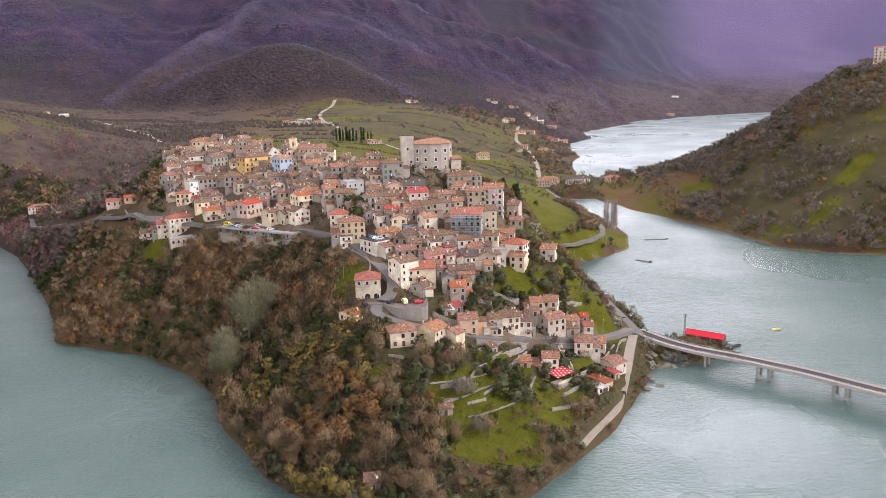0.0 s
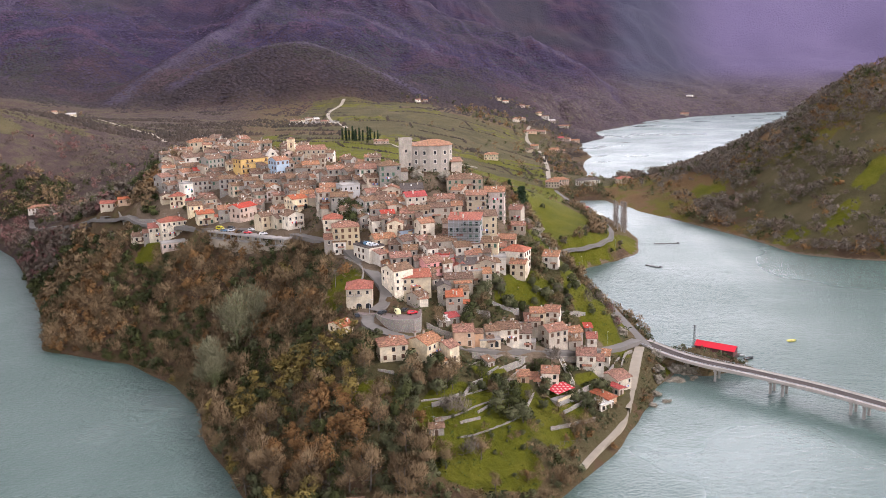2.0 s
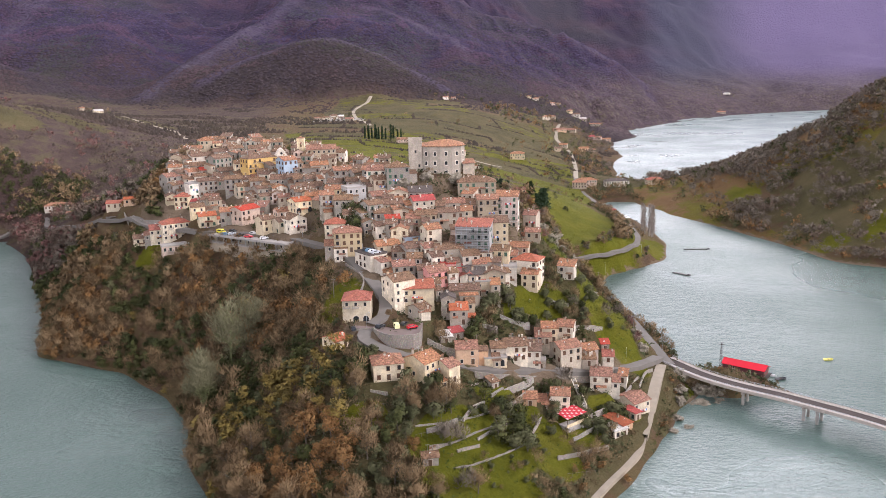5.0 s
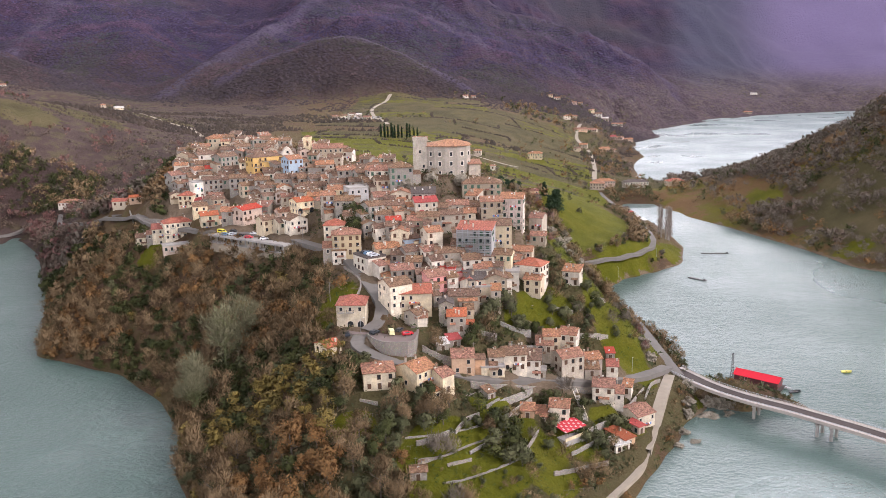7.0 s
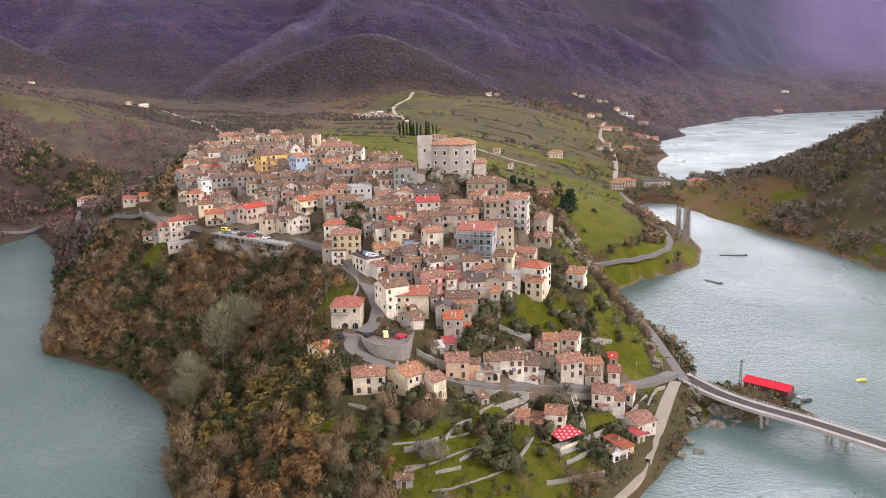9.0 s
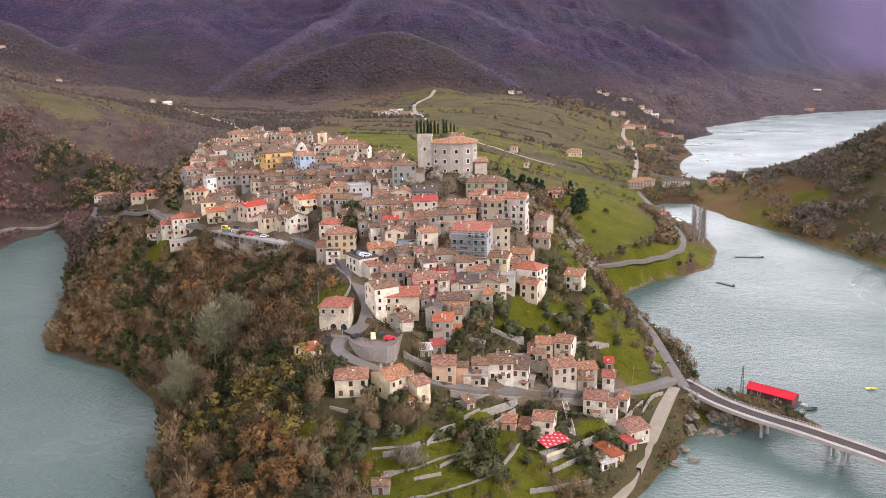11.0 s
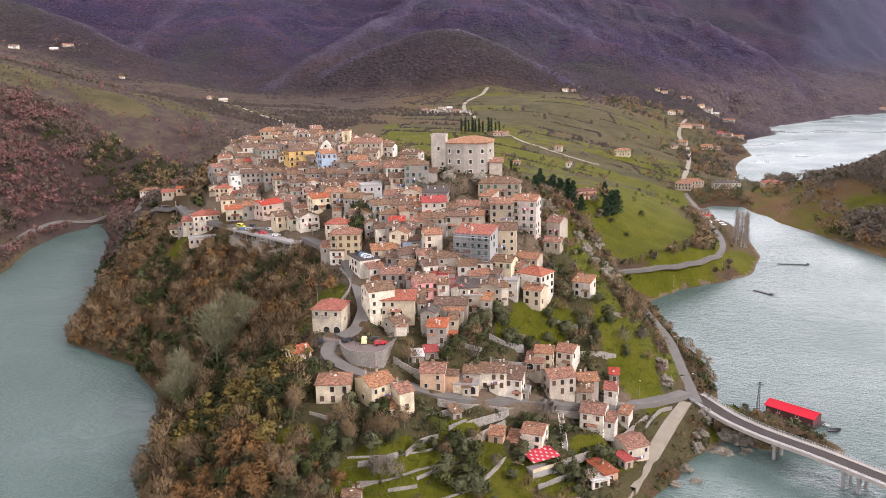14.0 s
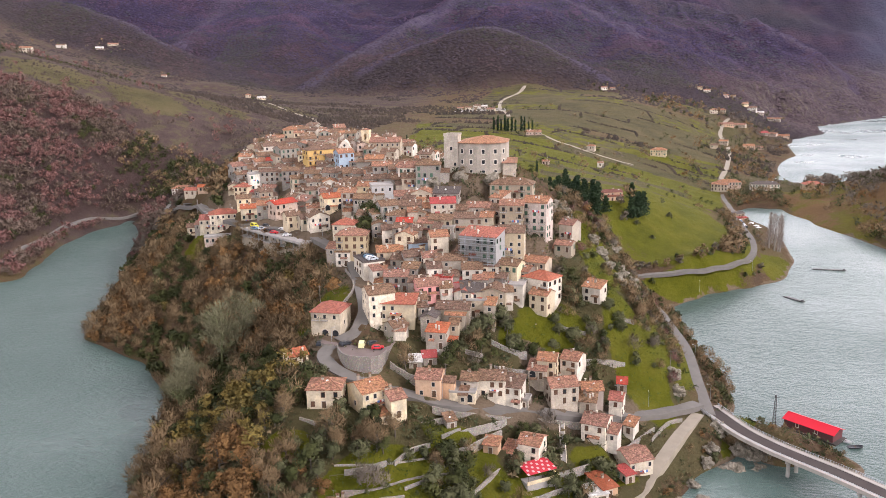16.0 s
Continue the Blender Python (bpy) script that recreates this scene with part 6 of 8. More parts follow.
house(-85.1, 508.9, 81.5, 10, 9.7, 8, 7, "g", "o", "s")
house(-58.2, 499.1, 83.2, 19, 6.0, 7, 9, "g", "o", "c")
house(-43.5, 493.1, 86.8, 37, 18.9, 10, 12, "h", "o", "Y", bal=.4)
house(-25.0, 477.5, 86.5, 35, 8.7, 10, 13, "g", "t", "B")
house(-97.0, 498.9, 76.6, 45, 10.3, 9, 9, "g", "t", "s")
house(-85.4, 504.8, 78.6, 41, 9.7, 8, 6, "g", "t", "p")
house(-77.3, 503.4, 79.4, 20, 10.3, 8, 6, "g", "R", "s")
house(-64.7, 500.9, 79.0, 34, 12.1, 8, 5, "g", "o", "s")
house(-49.3, 492.9, 79.3, 35, 8.5, 8, 6, "s", "W", "w")
house(-38.1, 485.4, 79.3, 19, 13.5, 8, 6, "g", "o", "p")
house(-55.2, 493.7, 77.3, 38, 9.9, 8, 5, "g", "o", "s")
house(-92.8, 492.1, 72.4, 40, 8.2, 8, 8, "g", "o", "s")
house(-81.1, 485.4, 73.4, 33, 9.3, 8, 11, "F", "o", "w")
house(-73.5, 488.1, 74.7, 21, 13.9, 8, 10, "g", "o", "s")
house(-58.3, 477.2, 76.5, 6, 9.6, 9, 12, "g", "o", "s")
house(-51.1, 471.6, 73.1, 31, 7.6, 7, 8, "g", "o", "b")
house(-43.5, 470.8, 75.8, 7, 8.1, 8, 9, "g", "o", "s")
house(-36.4, 464.1, 74.2, -1, 6.7, 7, 8, "g", "o", "s")
house(-30.0, 465.3, 77.2, 0, 11.0, 9, 9, "g", "o", "s")
house(-88.9, 477.9, 67.2, -3, 8.2, 8, 9, "h", "r", "c")
house(-80.3, 481.1, 63.9, 13, 11.2, 8, 3.5, "s", "R", "s")
house(-41.9, 461.0, 70.1, 30, 6.7, 7, 6, "g", "o", "b")
house(-83.3, 442.6, 58.1, 28, 14.1, 9, 9.5, "h", "r", "c", bal=.3)
house(-92.2, 444.3, 54.6, 15, 11.2, 9, 9.5, "g", "r", "c")
house(-81.1, 430.1, 48.3, 23, 13.8, 6, 5, "F", "o", "p", bal=.5)
house(-104.8, 450.0, 49.0, 25, 7.0, 8, 5, "g", "o", "c")
house(-63.8, 432.4, 63.2, 22, 8.8, 8, 7, "g", "r", "c")
house(-49.6, 422.2, 66.8, 13, 10.8, 8, 9, "g", "t", "s")
house(-39.6, 422.2, 67.8, 52, 12.3, 9, 9, "g", "R", "p")
house(-26.8, 398.7, 66.1, 37, 6.8, 8, 9, "g", "o", "y")
house(-18.8, 395.5, 65.5, 35, 6.7, 8, 7, "g", "o", "c")
house(-12.2, 392.1, 67.1, 34, 9.1, 9, 8, "f", "o", "w")
house(13.2, 354.7, 66.9, 5, 12.1, 9, 12, "h", "t", "y", bal=.2)
house(6.9, 364.9, 69.1, -1, 8.8, 9, 13, "h", "r", "c")
house(9.9, 353.8, 60.3, 3, 5.8, 6, 7, "g", "o", "w")
house(-10.9, 408.7, 73.0, 33, 9.0, 9, 9, "g", "r", "c", arches=2)
house(2.5, 388.7, 78.7, 11, 6.4, 8, 16, "g", "t", "b", bal=.3)
house(3.4, 411.9, 78.0, -7, 8.4, 8, 8, "g", "t", "y")
house(10.0, 384.8, 76.6, 1, 8.3, 8, 12, "g", "o", "s")
house(14.1, 373.6, 71.6, 1, 7.5, 8, 9, "g", "o", "b")
house(16.0, 397.0, 80.3, 22, 9.5, 9, 10, "F", "o", "g")
house(25.4, 371.9, 76.1, 32, 7.4, 8, 11, "g", "o", "s", bal=.4)
house(33.0, 375.5, 75.5, 14, 9.8, 8, 7, "g", "o", "b")
house(28.4, 369.0, 72.6, 11, 7.4, 8, 8, "g", "o", "s")
house(36.2, 371.5, 73.2, -3, 7.8, 8, 6, "f", "o", "b")
house(28.3, 359.3, 68.5, 17, 6.3, 7, 8, "g", "o", "w", bal=.3)
house(31.9, 357.8, 69.5, -6, 4.9, 7, 9, "g", "o", "s")
house(-9.2, 501.2, 90.1, 5, 17.5, 10, 9, "g", "t", "b")
house(-23.1, 483.9, 83.9, 33, 10.1, 8, 8, "g", "o", "s")
house(-12.8, 471.2, 82.3, -3, 9.8, 8, 8, "g", "o", "s")
house(-8.0, 472.1, 83.7, 10, 9.8, 8, 8, "g", "t", "b")
house(-4.5, 488.6, 85.9, -3, 8.2, 8, 7, "g", "o", "b")
house(8.0, 427.7, 85.5, 13, 9.2, 8, 9, "g", "t", "s")
house(-9.3, 452.9, 78.6, 20, 9.4, 8, 7, "g", "o", "s")
house(4.8, 427.6, 83.1, 23, 7.6, 8, 8, "g", "o", "s")
house(-22.0, 465.3, 78.1, 17, 7.9, 8, 8, "g", "o", "s")
house(25.3, 408.1, 87.2, -5, 9.7, 9, 9, "g", "t", "w")
house(36.2, 399.5, 89.5, 8, 10.9, 9, 10, "h", "o", "s")
house(28.8, 401.3, 83.5, 17, 9.5, 8, 6, "g", "o", "b")
house(21.8, 406.5, 82.0, 16, 7.1, 8, 6, "g", "o", "s")
house(14.2, 412.6, 81.6, 5, 7.8, 8, 7, "g", "o", "s")
house(-9.3, 436.1, 76.6, -1, 10.1, 8, 7, "g", "o", "s")
house(-14.8, 435.4, 74.1, 27, 6.8, 8, 7, "g", "o", "s")
house(27.5, 388.9, 77.4, 17, 7.8, 8, 5, "g", "t", "b")
house(35.7, 385.9, 79.1, -3, 9.1, 8, 6, "f", "t", "c")
house(46.1, 386.5, 78.9, -1, 11.0, 7, 5, "s", "d", "s")
house(47.4, 374.0, 76.9, 13, 10.1, 8, 9, "g", "R", "b")
house(61.2, 376.5, 74.9, -3, 9.7, 8, 7, "g", "t", "b")
house(67.8, 374.7, 74.4, -20, 6.9, 8, 8, "g", "o", "p")
house(58.8, 366.1, 72.4, 4, 11.6, 8, 8, "g", "o", "b")
house(66.2, 366.8, 72.8, -3, 4.9, 7, 9, "g", "t", "b")
house(47.7, 363.9, 72.0, -3, 9.4, 8, 8, "g", "o", "b")
house(75.9, 368.6, 77.2, 0, 9.4, 9, 14, "g", "t", "b", bal=.5)
house(84.9, 371.6, 77.9, -14, 9.9, 9, 16, "g", "t", "p", bal=.3)
house(73.5, 392.2, 82.1, -3, 18.2, 10, 8, "h", "o", "b", bal=.2)
house(97.0, 381.4, 67.2, -26, 6.1, 8, 9, "g", "t", "b")
house(96.3, 369.0, 61.4, -13, 6.7, 7, 6, "g", "t", "b")
house(50.0, 362.4, 69.3, -6, 7.1, 7, 6, "F", "o", "s")
house(64.8, 335.3, 59.3, 9, 7.3, 8, 8, "g", "o", "w")
house(70.7, 338.4, 59.7, 4, 6.6, 8, 8, "g", "o", "w")
house(76.9, 340.0, 59.9, -17, 8.2, 8, 9, "g", "o", "y", bal=.3)
house(86.2, 349.2, 59.1, -16, 8.9, 8, 7, "g", "t", "b")
house(87.4, 338.6, 55.6, -31, 11.1, 9, 10, "h", "r", "w", bal=.5)
house(88.7, 333.9, 50.8, -22, 6.9, 7, 9, "g", "t", "y")
house(73.1, 326.2, 53.6, -3, 9.1, 8, 10, "f", "o", "b")
house(78.0, 329.6, 52.8, 12, 4.4, 7, 9, "g", "o", "w")
house(67.1, 325.9, 53.5, 14, 9.1, 8, 8, "s", "d", "b")
house(66.9, 323.1, 51.0, 3, 8.7, 6, 7, "F", "o", "b")
house(107.6, 350.6, 49.4, -25, 7.3, 6, 7, "s", "t", "w")
house(80.7, 333.1, 54.0, -7, 5.3, 7, 9, "F", "o", "w")
house(57.8, 283.9, 37.1, -0, 7.7, 9, 6.5, "g", "t", "o", bal=.3)
house(69.9, 290.2, 34.8, -1, 5.4, 7, 6, "g", "o", "b")
house(76.8, 292.7, 34.3, 2, 8.6, 8, 7.5, "g", "o", "w")
house(83.2, 293.0, 32.0, -10, 5.4, 7, 8, "s", "o", "w")
house(68.3, 286.1, 32.2, 1, 8.1, 8, 4, "F", "o", "c", arches=1)
house(93.0, 311.4, 34.4, -7, 6.1, 8, 8, "g", "t", "c")
house(90.0, 308.9, 31.8, -7, 6.1, 6, 5, "s", "t", "b", arches=1)
house(100.4, 317.7, 32.7, -21, 6.3, 8, 7, "g", "t", "w")
house(99.6, 302.3, 29.2, 19, 9.3, 9, 8.5, "g", "t", "b")
house(108.7, 308.9, 25.6, 11, 6.9, 8, 7, "g", "t", "p")
house(116.0, 309.3, 22.4, -12, 4.3, 7, 7, "g", "r", "w")
house(106.9, 303.3, 23.9, -5, 5.3, 6, 6, "s", "o", "b")
house(108.7, 292.8, 21.0, -16, 7.7, 9, 7, "g", "t", "w")
house(120.1, 303.5, 16.3, -24, 3.4, 5, 4, "s", "t", "w")
house(123.6, 288.7, 11.8, 30, 8.4, 10, 6, "g", "t", "c")
house(89.6, 275.6, 21.4, -14, 6.6, 8, 8, "g", "t", "w", name="cottage", note="small white plastered cottage with terracotta roof above a terrace")
house(84.2, 275.4, 18.4, -14, 5.0, 6, 4, "s", "t", "p", name="annexe_house", note="low pink annexe with terracotta lean-to roof beside a terrace")
terrace = new("terrace")
terrace.matrix_world = pose(92.6, 271.8, 13.6, 0, 0, 35)
part("floor", Build().box(-5.2, -3.2, -3.5, 5.2, 3.4, 0).mesh("floor", M_CONC), terrace)
part("parapet", Build().box(-5.3, -3.4, -0.2, 5.3, -3.2, 0.9).box(5.2, -3.4, -0.2, 5.4, 3.4, 0.9).mesh("parapet", WALLS["c"]), terrace)
tagged(terrace, "raised concrete terrace with cream parapet before a house", "terrace")
awning = new("awning")
awning.matrix_world = pose(92.6, 271.8, 13.6, 0, 0, 35)
canvas = Build()
for u in range(14):
    for v in range(7):
        x0, x1, y0, y1 = -4.9 + 0.7 * u, -4.2 + 0.7 * u, -3.0 + 0.86 * v, -2.14 + 0.86 * v
        z0, z1 = 2.75 + 0.13 * v, 2.88 + 0.13 * v
        canvas.slab([(x0, y0, z0), (x1, y0, z0), (x1, y1, z1), (x0, y1, z1)], 0.06, 1 if (u + 2 * v) % 5 == 0 else 0)
part("canvas", canvas.mesh("canvas", plain("red_awning_canvas", (0.50, 0.03, 0.045), 0.7), plain("white_awning_canvas", (0.62, 0.45, 0.42), 0.7)), awning)
for px_ in (-4.7, 0.0, 4.7):
    for py_ in (-2.9, 2.7):
        part("post", Build().tube((0, 0, 0), (0, 0, 2.75 if py_ < 0 else 3.5), 0.07, 0.07, 6).mesh("post", M_DOOR), awning, "", pose(px_, py_, 0))
tagged(awning, "red and white chequered awning over a house terrace", "awning")
house(30.5, 383.3, 77.1, -9, 4.8, 7, 6, "g", "o", "s")
house(41.4, 375.3, 74.7, 15, 5.1, 7, 6, "g", "t", "s")
house(53.7, 374.9, 74.0, -5, 6.0, 7, 6, "g", "o", "s")
house(3.4, 422.1, 80.0, -6, 7.0, 8, 7, "g", "o", "s")
house(16.5, 420.2, 84.9, 23, 5.8, 8, 7, "g", "o", "s")
house(-30.8, 481.5, 80.7, -1, 7.0, 8, 7, "g", "o", "s")
house(-69.4, 494.6, 76.5, -0, 8.7, 8, 7, "g", "o", "s")
house(-55.5, 516.1, 87.1, 25, 9.0, 8, 6, "g", "o", "s")
house(-74.4, 508.6, 83.5, 21, 6.9, 8, 7, "g", "t", "s")
house(-92.9, 504.6, 78.2, 50, 7.6, 8, 7, "g", "o", "s")
house(-38.7, 461.2, 72.8, 33, 7.3, 8, 8, "g", "o", "s")
house(13.5, 395.2, 76.7, 22, 6.5, 8, 8, "g", "o", "b")
house(41.9, 362.8, 70.7, -2, 6.3, 8, 7, "g", "t", "b")
house(39.0, 358.0, 68.7, 6, 4.9, 7, 7, "g", "o", "s")
house(60.0, 345.2, 63.6, -7, 6.3, 7, 7, "g", "o", "s")
house(41.2, 336.1, 58.9, -7, 6.2, 7, 7, "g", "o", "s")
house(51.1, 334.6, 59.5, 21, 5.3, 7, 7, "g", "o", "w")
house(57.8, 332.3, 57.1, 15, 5.3, 7, 6, "g", "o", "s")
house(73.9, 335.5, 56.1, -9, 6.1, 7, 7, "g", "o", "s")
house(82.5, 342.5, 57.2, -18, 4.6, 7, 7, "g", "t", "s")
house(28.8, 338.1, 57.0, 6, 5.5, 7, 5, "g", "t", "w")
house(45.1, 327.9, 55.8, 4, 5.3, 7, 6, "g", "o", "s")
house(68.0, 332.8, 56.2, 2, 5.3, 7, 7, "g", "t", "s")
house(56.7, 326.5, 54.5, 21, 4.4, 7, 6, "g", "o", "w")
house(46.4, 316.4, 50.9, 3, 5.1, 7, 6, "g", "o", "s")
house(48.8, 319.4, 52.1, 22, 4.7, 7, 6, "g", "o", "s")


def lane_houses(rng, count):
    """Small houses filling the lanes between the larger ones."""
    made = 0
    spots = [o.matrix_world.translation.copy() for o in scene.objects if o.parent is None and o.name.split(".")[0] in ("house", "castle", "bell_tower", "church_front")]
    zones = ((46, 352, 34, 26), (40, 385, 40, 20), (5, 425, 30, 30), (-40, 462, 36, 28), (-75, 505, 34, 28), (-75, 560, 34, 30), (-20, 520, 36, 24), (30, 420, 14, 14))
    for _ in range(6000):
        cx, cy, rx, ry = zones[rng.randrange(len(zones))]
        x, y = cx + rng.uniform(-rx, rx), cy + rng.uniform(-ry, ry)
        g = ground(x, y)
        if g < 55 or min((p.x - x) ** 2 + (p.y - y) ** 2 for p in spots) < 6.3 ** 2 or made >= count or (x < 20 and y < 385) or (30 < x < 80 and 394 < y < 445):
            continue
        w, d, tall = rng.uniform(5.5, 8), rng.uniform(6, 8), rng.uniform(5.5, 8)
        ob = house(x, y - d / 2, g + tall, rng.choice((-25, -10, 0, 8, 15, 25)) + rng.uniform(-6, 6), w, d, tall, rng.choice("gggfsg"), rng.choice("ooootto"), rng.choice("sssbbwwpc"))
        spots.append(ob.matrix_world.translation.copy())
        made += 1


lane_houses(random.Random(21), 78)
# scattered farms, lakeside hamlets and sheds
far_house(-71.7, 1174.7, 4, 9.6, 6.7, 4, "g", "t", "b")
far_house(-60.7, 1182.1, 18, 9.7, 6.8, 4, "g", "o", "c")
far_house(-49.9, 1197.4, 26, 9.8, 6.8, 5, "g", "o", "w")
far_house(-39.0, 1189.2, 21, 8.1, 5.7, 5, "g", "W", "p")
far_house(-26.3, 1150.0, -9, 10.9, 7.6, 4, "g", "t", "b")
far_house(132.3, 1452.8, 9, 9.9, 6.9, 5, "g", "t", "w")
far_house(145.7, 1460.4, -10, 8.0, 5.6, 4, "g", "t", "b")
far_house(304.4, 1585.1, -13, 8.7, 6.1, 5, "g", "o", "c")
far_house(317.4, 1577.7, 8, 10.9, 7.6, 5, "g", "t", "w")
far_house(351.7, 1581.0, 9, 8.7, 6.1, 5, "g", "t", "p")
far_house(365.6, 1594.3, 4, 8.8, 6.2, 4, "g", "o", "b")
far_house(308.5, 1425.2, 4, 11.8, 8.2, 7, "h", "t", "w")
far_house(324.4, 1447.3, -15, 10.0, 7.0, 7, "h", "t", "b")
far_house(384.0, 1571.4, 10, 10.9, 7.6, 6, "g", "t", "c")
far_house(391.8, 1559.3, -21, 15.2, 10.0, 6, "g", "o", "w")
far_house(406.1, 1556.4, -6, 13.0, 9.1, 5, "g", "W", "p")
far_house(422.0, 1547.5, -13, 10.8, 7.6, 5, "g", "t", "b")
far_house(438.8, 1572.4, -17, 11.0, 7.7, 5, "g", "t", "w")
far_house(315.5, 1341.7, 9, 22.2, 10.0, 5, "g", "t", "o")
far_house(339.3, 1372.7, -26, 17.1, 10.0, 5, "g", "t", "b")
far_house(378.6, 1387.8, -2, 15.4, 10.0, 5, "g", "R", "p")
far_house(397.2, 1414.5, -27, 13.8, 9.7, 5, "g", "t", "p")
far_house(423.0, 1451.8, -8, 20.3, 10.0, 4, "g", "t", "o")
far_house(284.7, 1176.6, -22, 11.3, 7.9, 6, "g", "t", "b")
far_house(264.9, 1116.2, 3, 9.1, 6.4, 5, "g", "o", "b")
far_house(326.6, 1215.9, 7, 15.1, 10.0, 6, "g", "t", "o")
far_house(345.5, 1242.9, 1, 10.3, 7.2, 4, "g", "t", "o")
far_house(181.8, 957.0, -13, 16.7, 10.0, 8, "h", "t", "c")
far_house(108.5, 886.6, -15, 8.3, 5.8, 6, "h", "t", "b")
far_house(117.2, 800.6, -15, 5.3, 4.0, 5, "g", "t", "w")
far_house(70.8, 726.1, -12, 5.7, 4.0, 3, "g", "t", "p")
far_house(241.6, 851.1, 6, 20.7, 10.0, 8, "h", "t", "p")
far_house(228.9, 835.8, -13, 14.7, 10.0, 8, "h", "t", "b")
far_house(273.4, 847.3, 3, 25.4, 10.0, 7, "h", "d", "w")
far_house(318.7, 856.9, 5, 17.7, 10.0, 6, "h", "r", "b")
far_house(120.4, 573.8, 18, 16.5, 7.0, 5.4, "g", "m", "o")
house(120.4, 571.4, on_ground(120.4, 573.8) + 3.0, 18, 17.0, 3.0, 3.0, "s", "m", "o", name="porch", group="scattered farmhouses", note="long porch with maroon tile roof before a farmhouse")
far_house(-544.2, 909.7, 22, 13.7, 9.6, 7, "g", "t", "c")
far_house(-875.4, 1443.3, 19, 16.8, 10.0, 5, "g", "o", "w")
far_house(-825.9, 1491.5, 33, 14.5, 10.0, 4, "g", "W", "p")
far_house(-814.3, 1521.5, 50, 19.6, 10.0, 4, "g", "t", "b")
far_house(-652.9, 1412.4, 19, 8.8, 6.2, 4, "g", "t", "w")
far_house(-460.1, 1338.2, 44, 7.9, 5.6, 5, "g", "t", "b")
far_house(-430.9, 1326.1, 35, 13.7, 9.6, 4, "g", "W", "c")
far_house(47.8, 928.7, 9, 16.1, 10.0, 4, "g", "t", "p")
far_house(-271.9, 745.7, 16, 19.8, 10.0, 7, "h", "t", "w")
far_house(-220.0, 646.7, 3, 7.1, 4.9, 4, "g", "t", "p")
far_house(-207.8, 672.7, 14, 7.3, 5.1, 4, "g", "o", "b")
far_house(-141.3, 520.2, 8, 10.4, 7.3, 6, "g", "r", "y")
far_house(-128.5, 511.1, 11, 7.8, 5.5, 5, "g", "r", "o")
far_house(1090.9, 2497.3, -41, 19.4, 10.0, 6, "g", "W", "w")
far_house(966.2, 2233.7, -25, 24.3, 10.0, 5, "g", "t", "b")
far_house(514.4, 686.5, -27, 9.8, 6.9, 18, "g", "t", "p")
far_house(14.8, 211.6, -1, 5.0, 4.0, 3.6, "s", "o", "s")
house(110.6, 271.2, 9.4, 24, 5.8, 5.6, 3.4, "s", "W", "w", rise=0.5, name="shed", group="sheds", note="low white-roofed shed in a row beside the shore track")
house(113.9, 274.2, 10.0, 33, 5.0, 9.4, 3.4, "s", "M", "o", rise=0.5, name="shed", group="sheds", note="long shed with rust-red roof beside the shore track")
house(120.0, 281.9, 10.6, 33, 3.2, 5.6, 3.2, "s", "R", "p", rise=0.4, name="shed", group="sheds", note="small shed with pink-red roof against a cottage")
far_house(42.0, 236.7, 3, 4.8, 4.0, 3.2, "g", "o", "s")
far_house(118.7, 323.5, -3, 3.3, 4.0, 4, "s", "R", "s")
far_house(55.8, 298.9, 18, 4.5, 4.0, 3, "s", "R", "s")
far_house(78.6, 273.3, -9, 4.5, 4.0, 3, "s", "t", "o")
far_house(51.4, 295.9, 8, 4.1, 4.0, 2.6, "s", "W", "s")
far_house(66.8, 275.4, 30, 3.1, 4.0, 2.5, "s", "o", "s")
far_house(86.4, 295.5, -10, 3.7, 4.0, 3, "F", "o", "s")

house(222.5, 706, on_ground(222.5, 708) + 3.4, 25, 15, 6, 3.4, "g", "d", "b", rise=1.0, name="restaurant", group="lakeside huts", note="low lakeside restaurant with dark felt roof by the road")
house(226.5, 697, on_ground(226, 698) + 2.8, 25, 8, 4, 2.8, "s", "R", "o", rise=0.5, name="kiosk", group="lakeside huts", note="small kiosk with red awning roof by the lake")
PARASOL = Build()
for k in range(8):
    a0, a1 = k * math.tau / 8, (k + 1) * math.tau / 8
    PARASOL.slab([(2.2 * math.cos(a0), 2.2 * math.sin(a0), 2.3), (2.2 * math.cos(a1), 2.2 * math.sin(a1), 2.3), (0, 0, 3.1)], 0.05)
PARASOL = PARASOL.mesh("canopy", plain("white_canvas", (0.8, 0.79, 0.76), 0.8, 0, 0.08))
for x, y in ((231, 690), (233.5, 684), (229.5, 684.5), (234, 678)):
    root = new("parasol")
    root.location = (x, y, on_ground(x, y))
    part("pole", Build().tube((0, 0, -0.3), (0, 0, 3.0), 0.05, 0.05, 6).mesh("pole", M_STEEL), root)
    part("canopy", PARASOL, root)
    tagged(root, "square white parasol on the lakeside terrace", "parasol", "parasols")
for k, kind in enumerate(("dark", "white", "silver", "dark", "blue", "white", "dark")):
    y = 664 + 5.6 * k
    car(222.5 + 0.02 * k, y, on_ground(222.5, y) + 0.35, 88, kind)

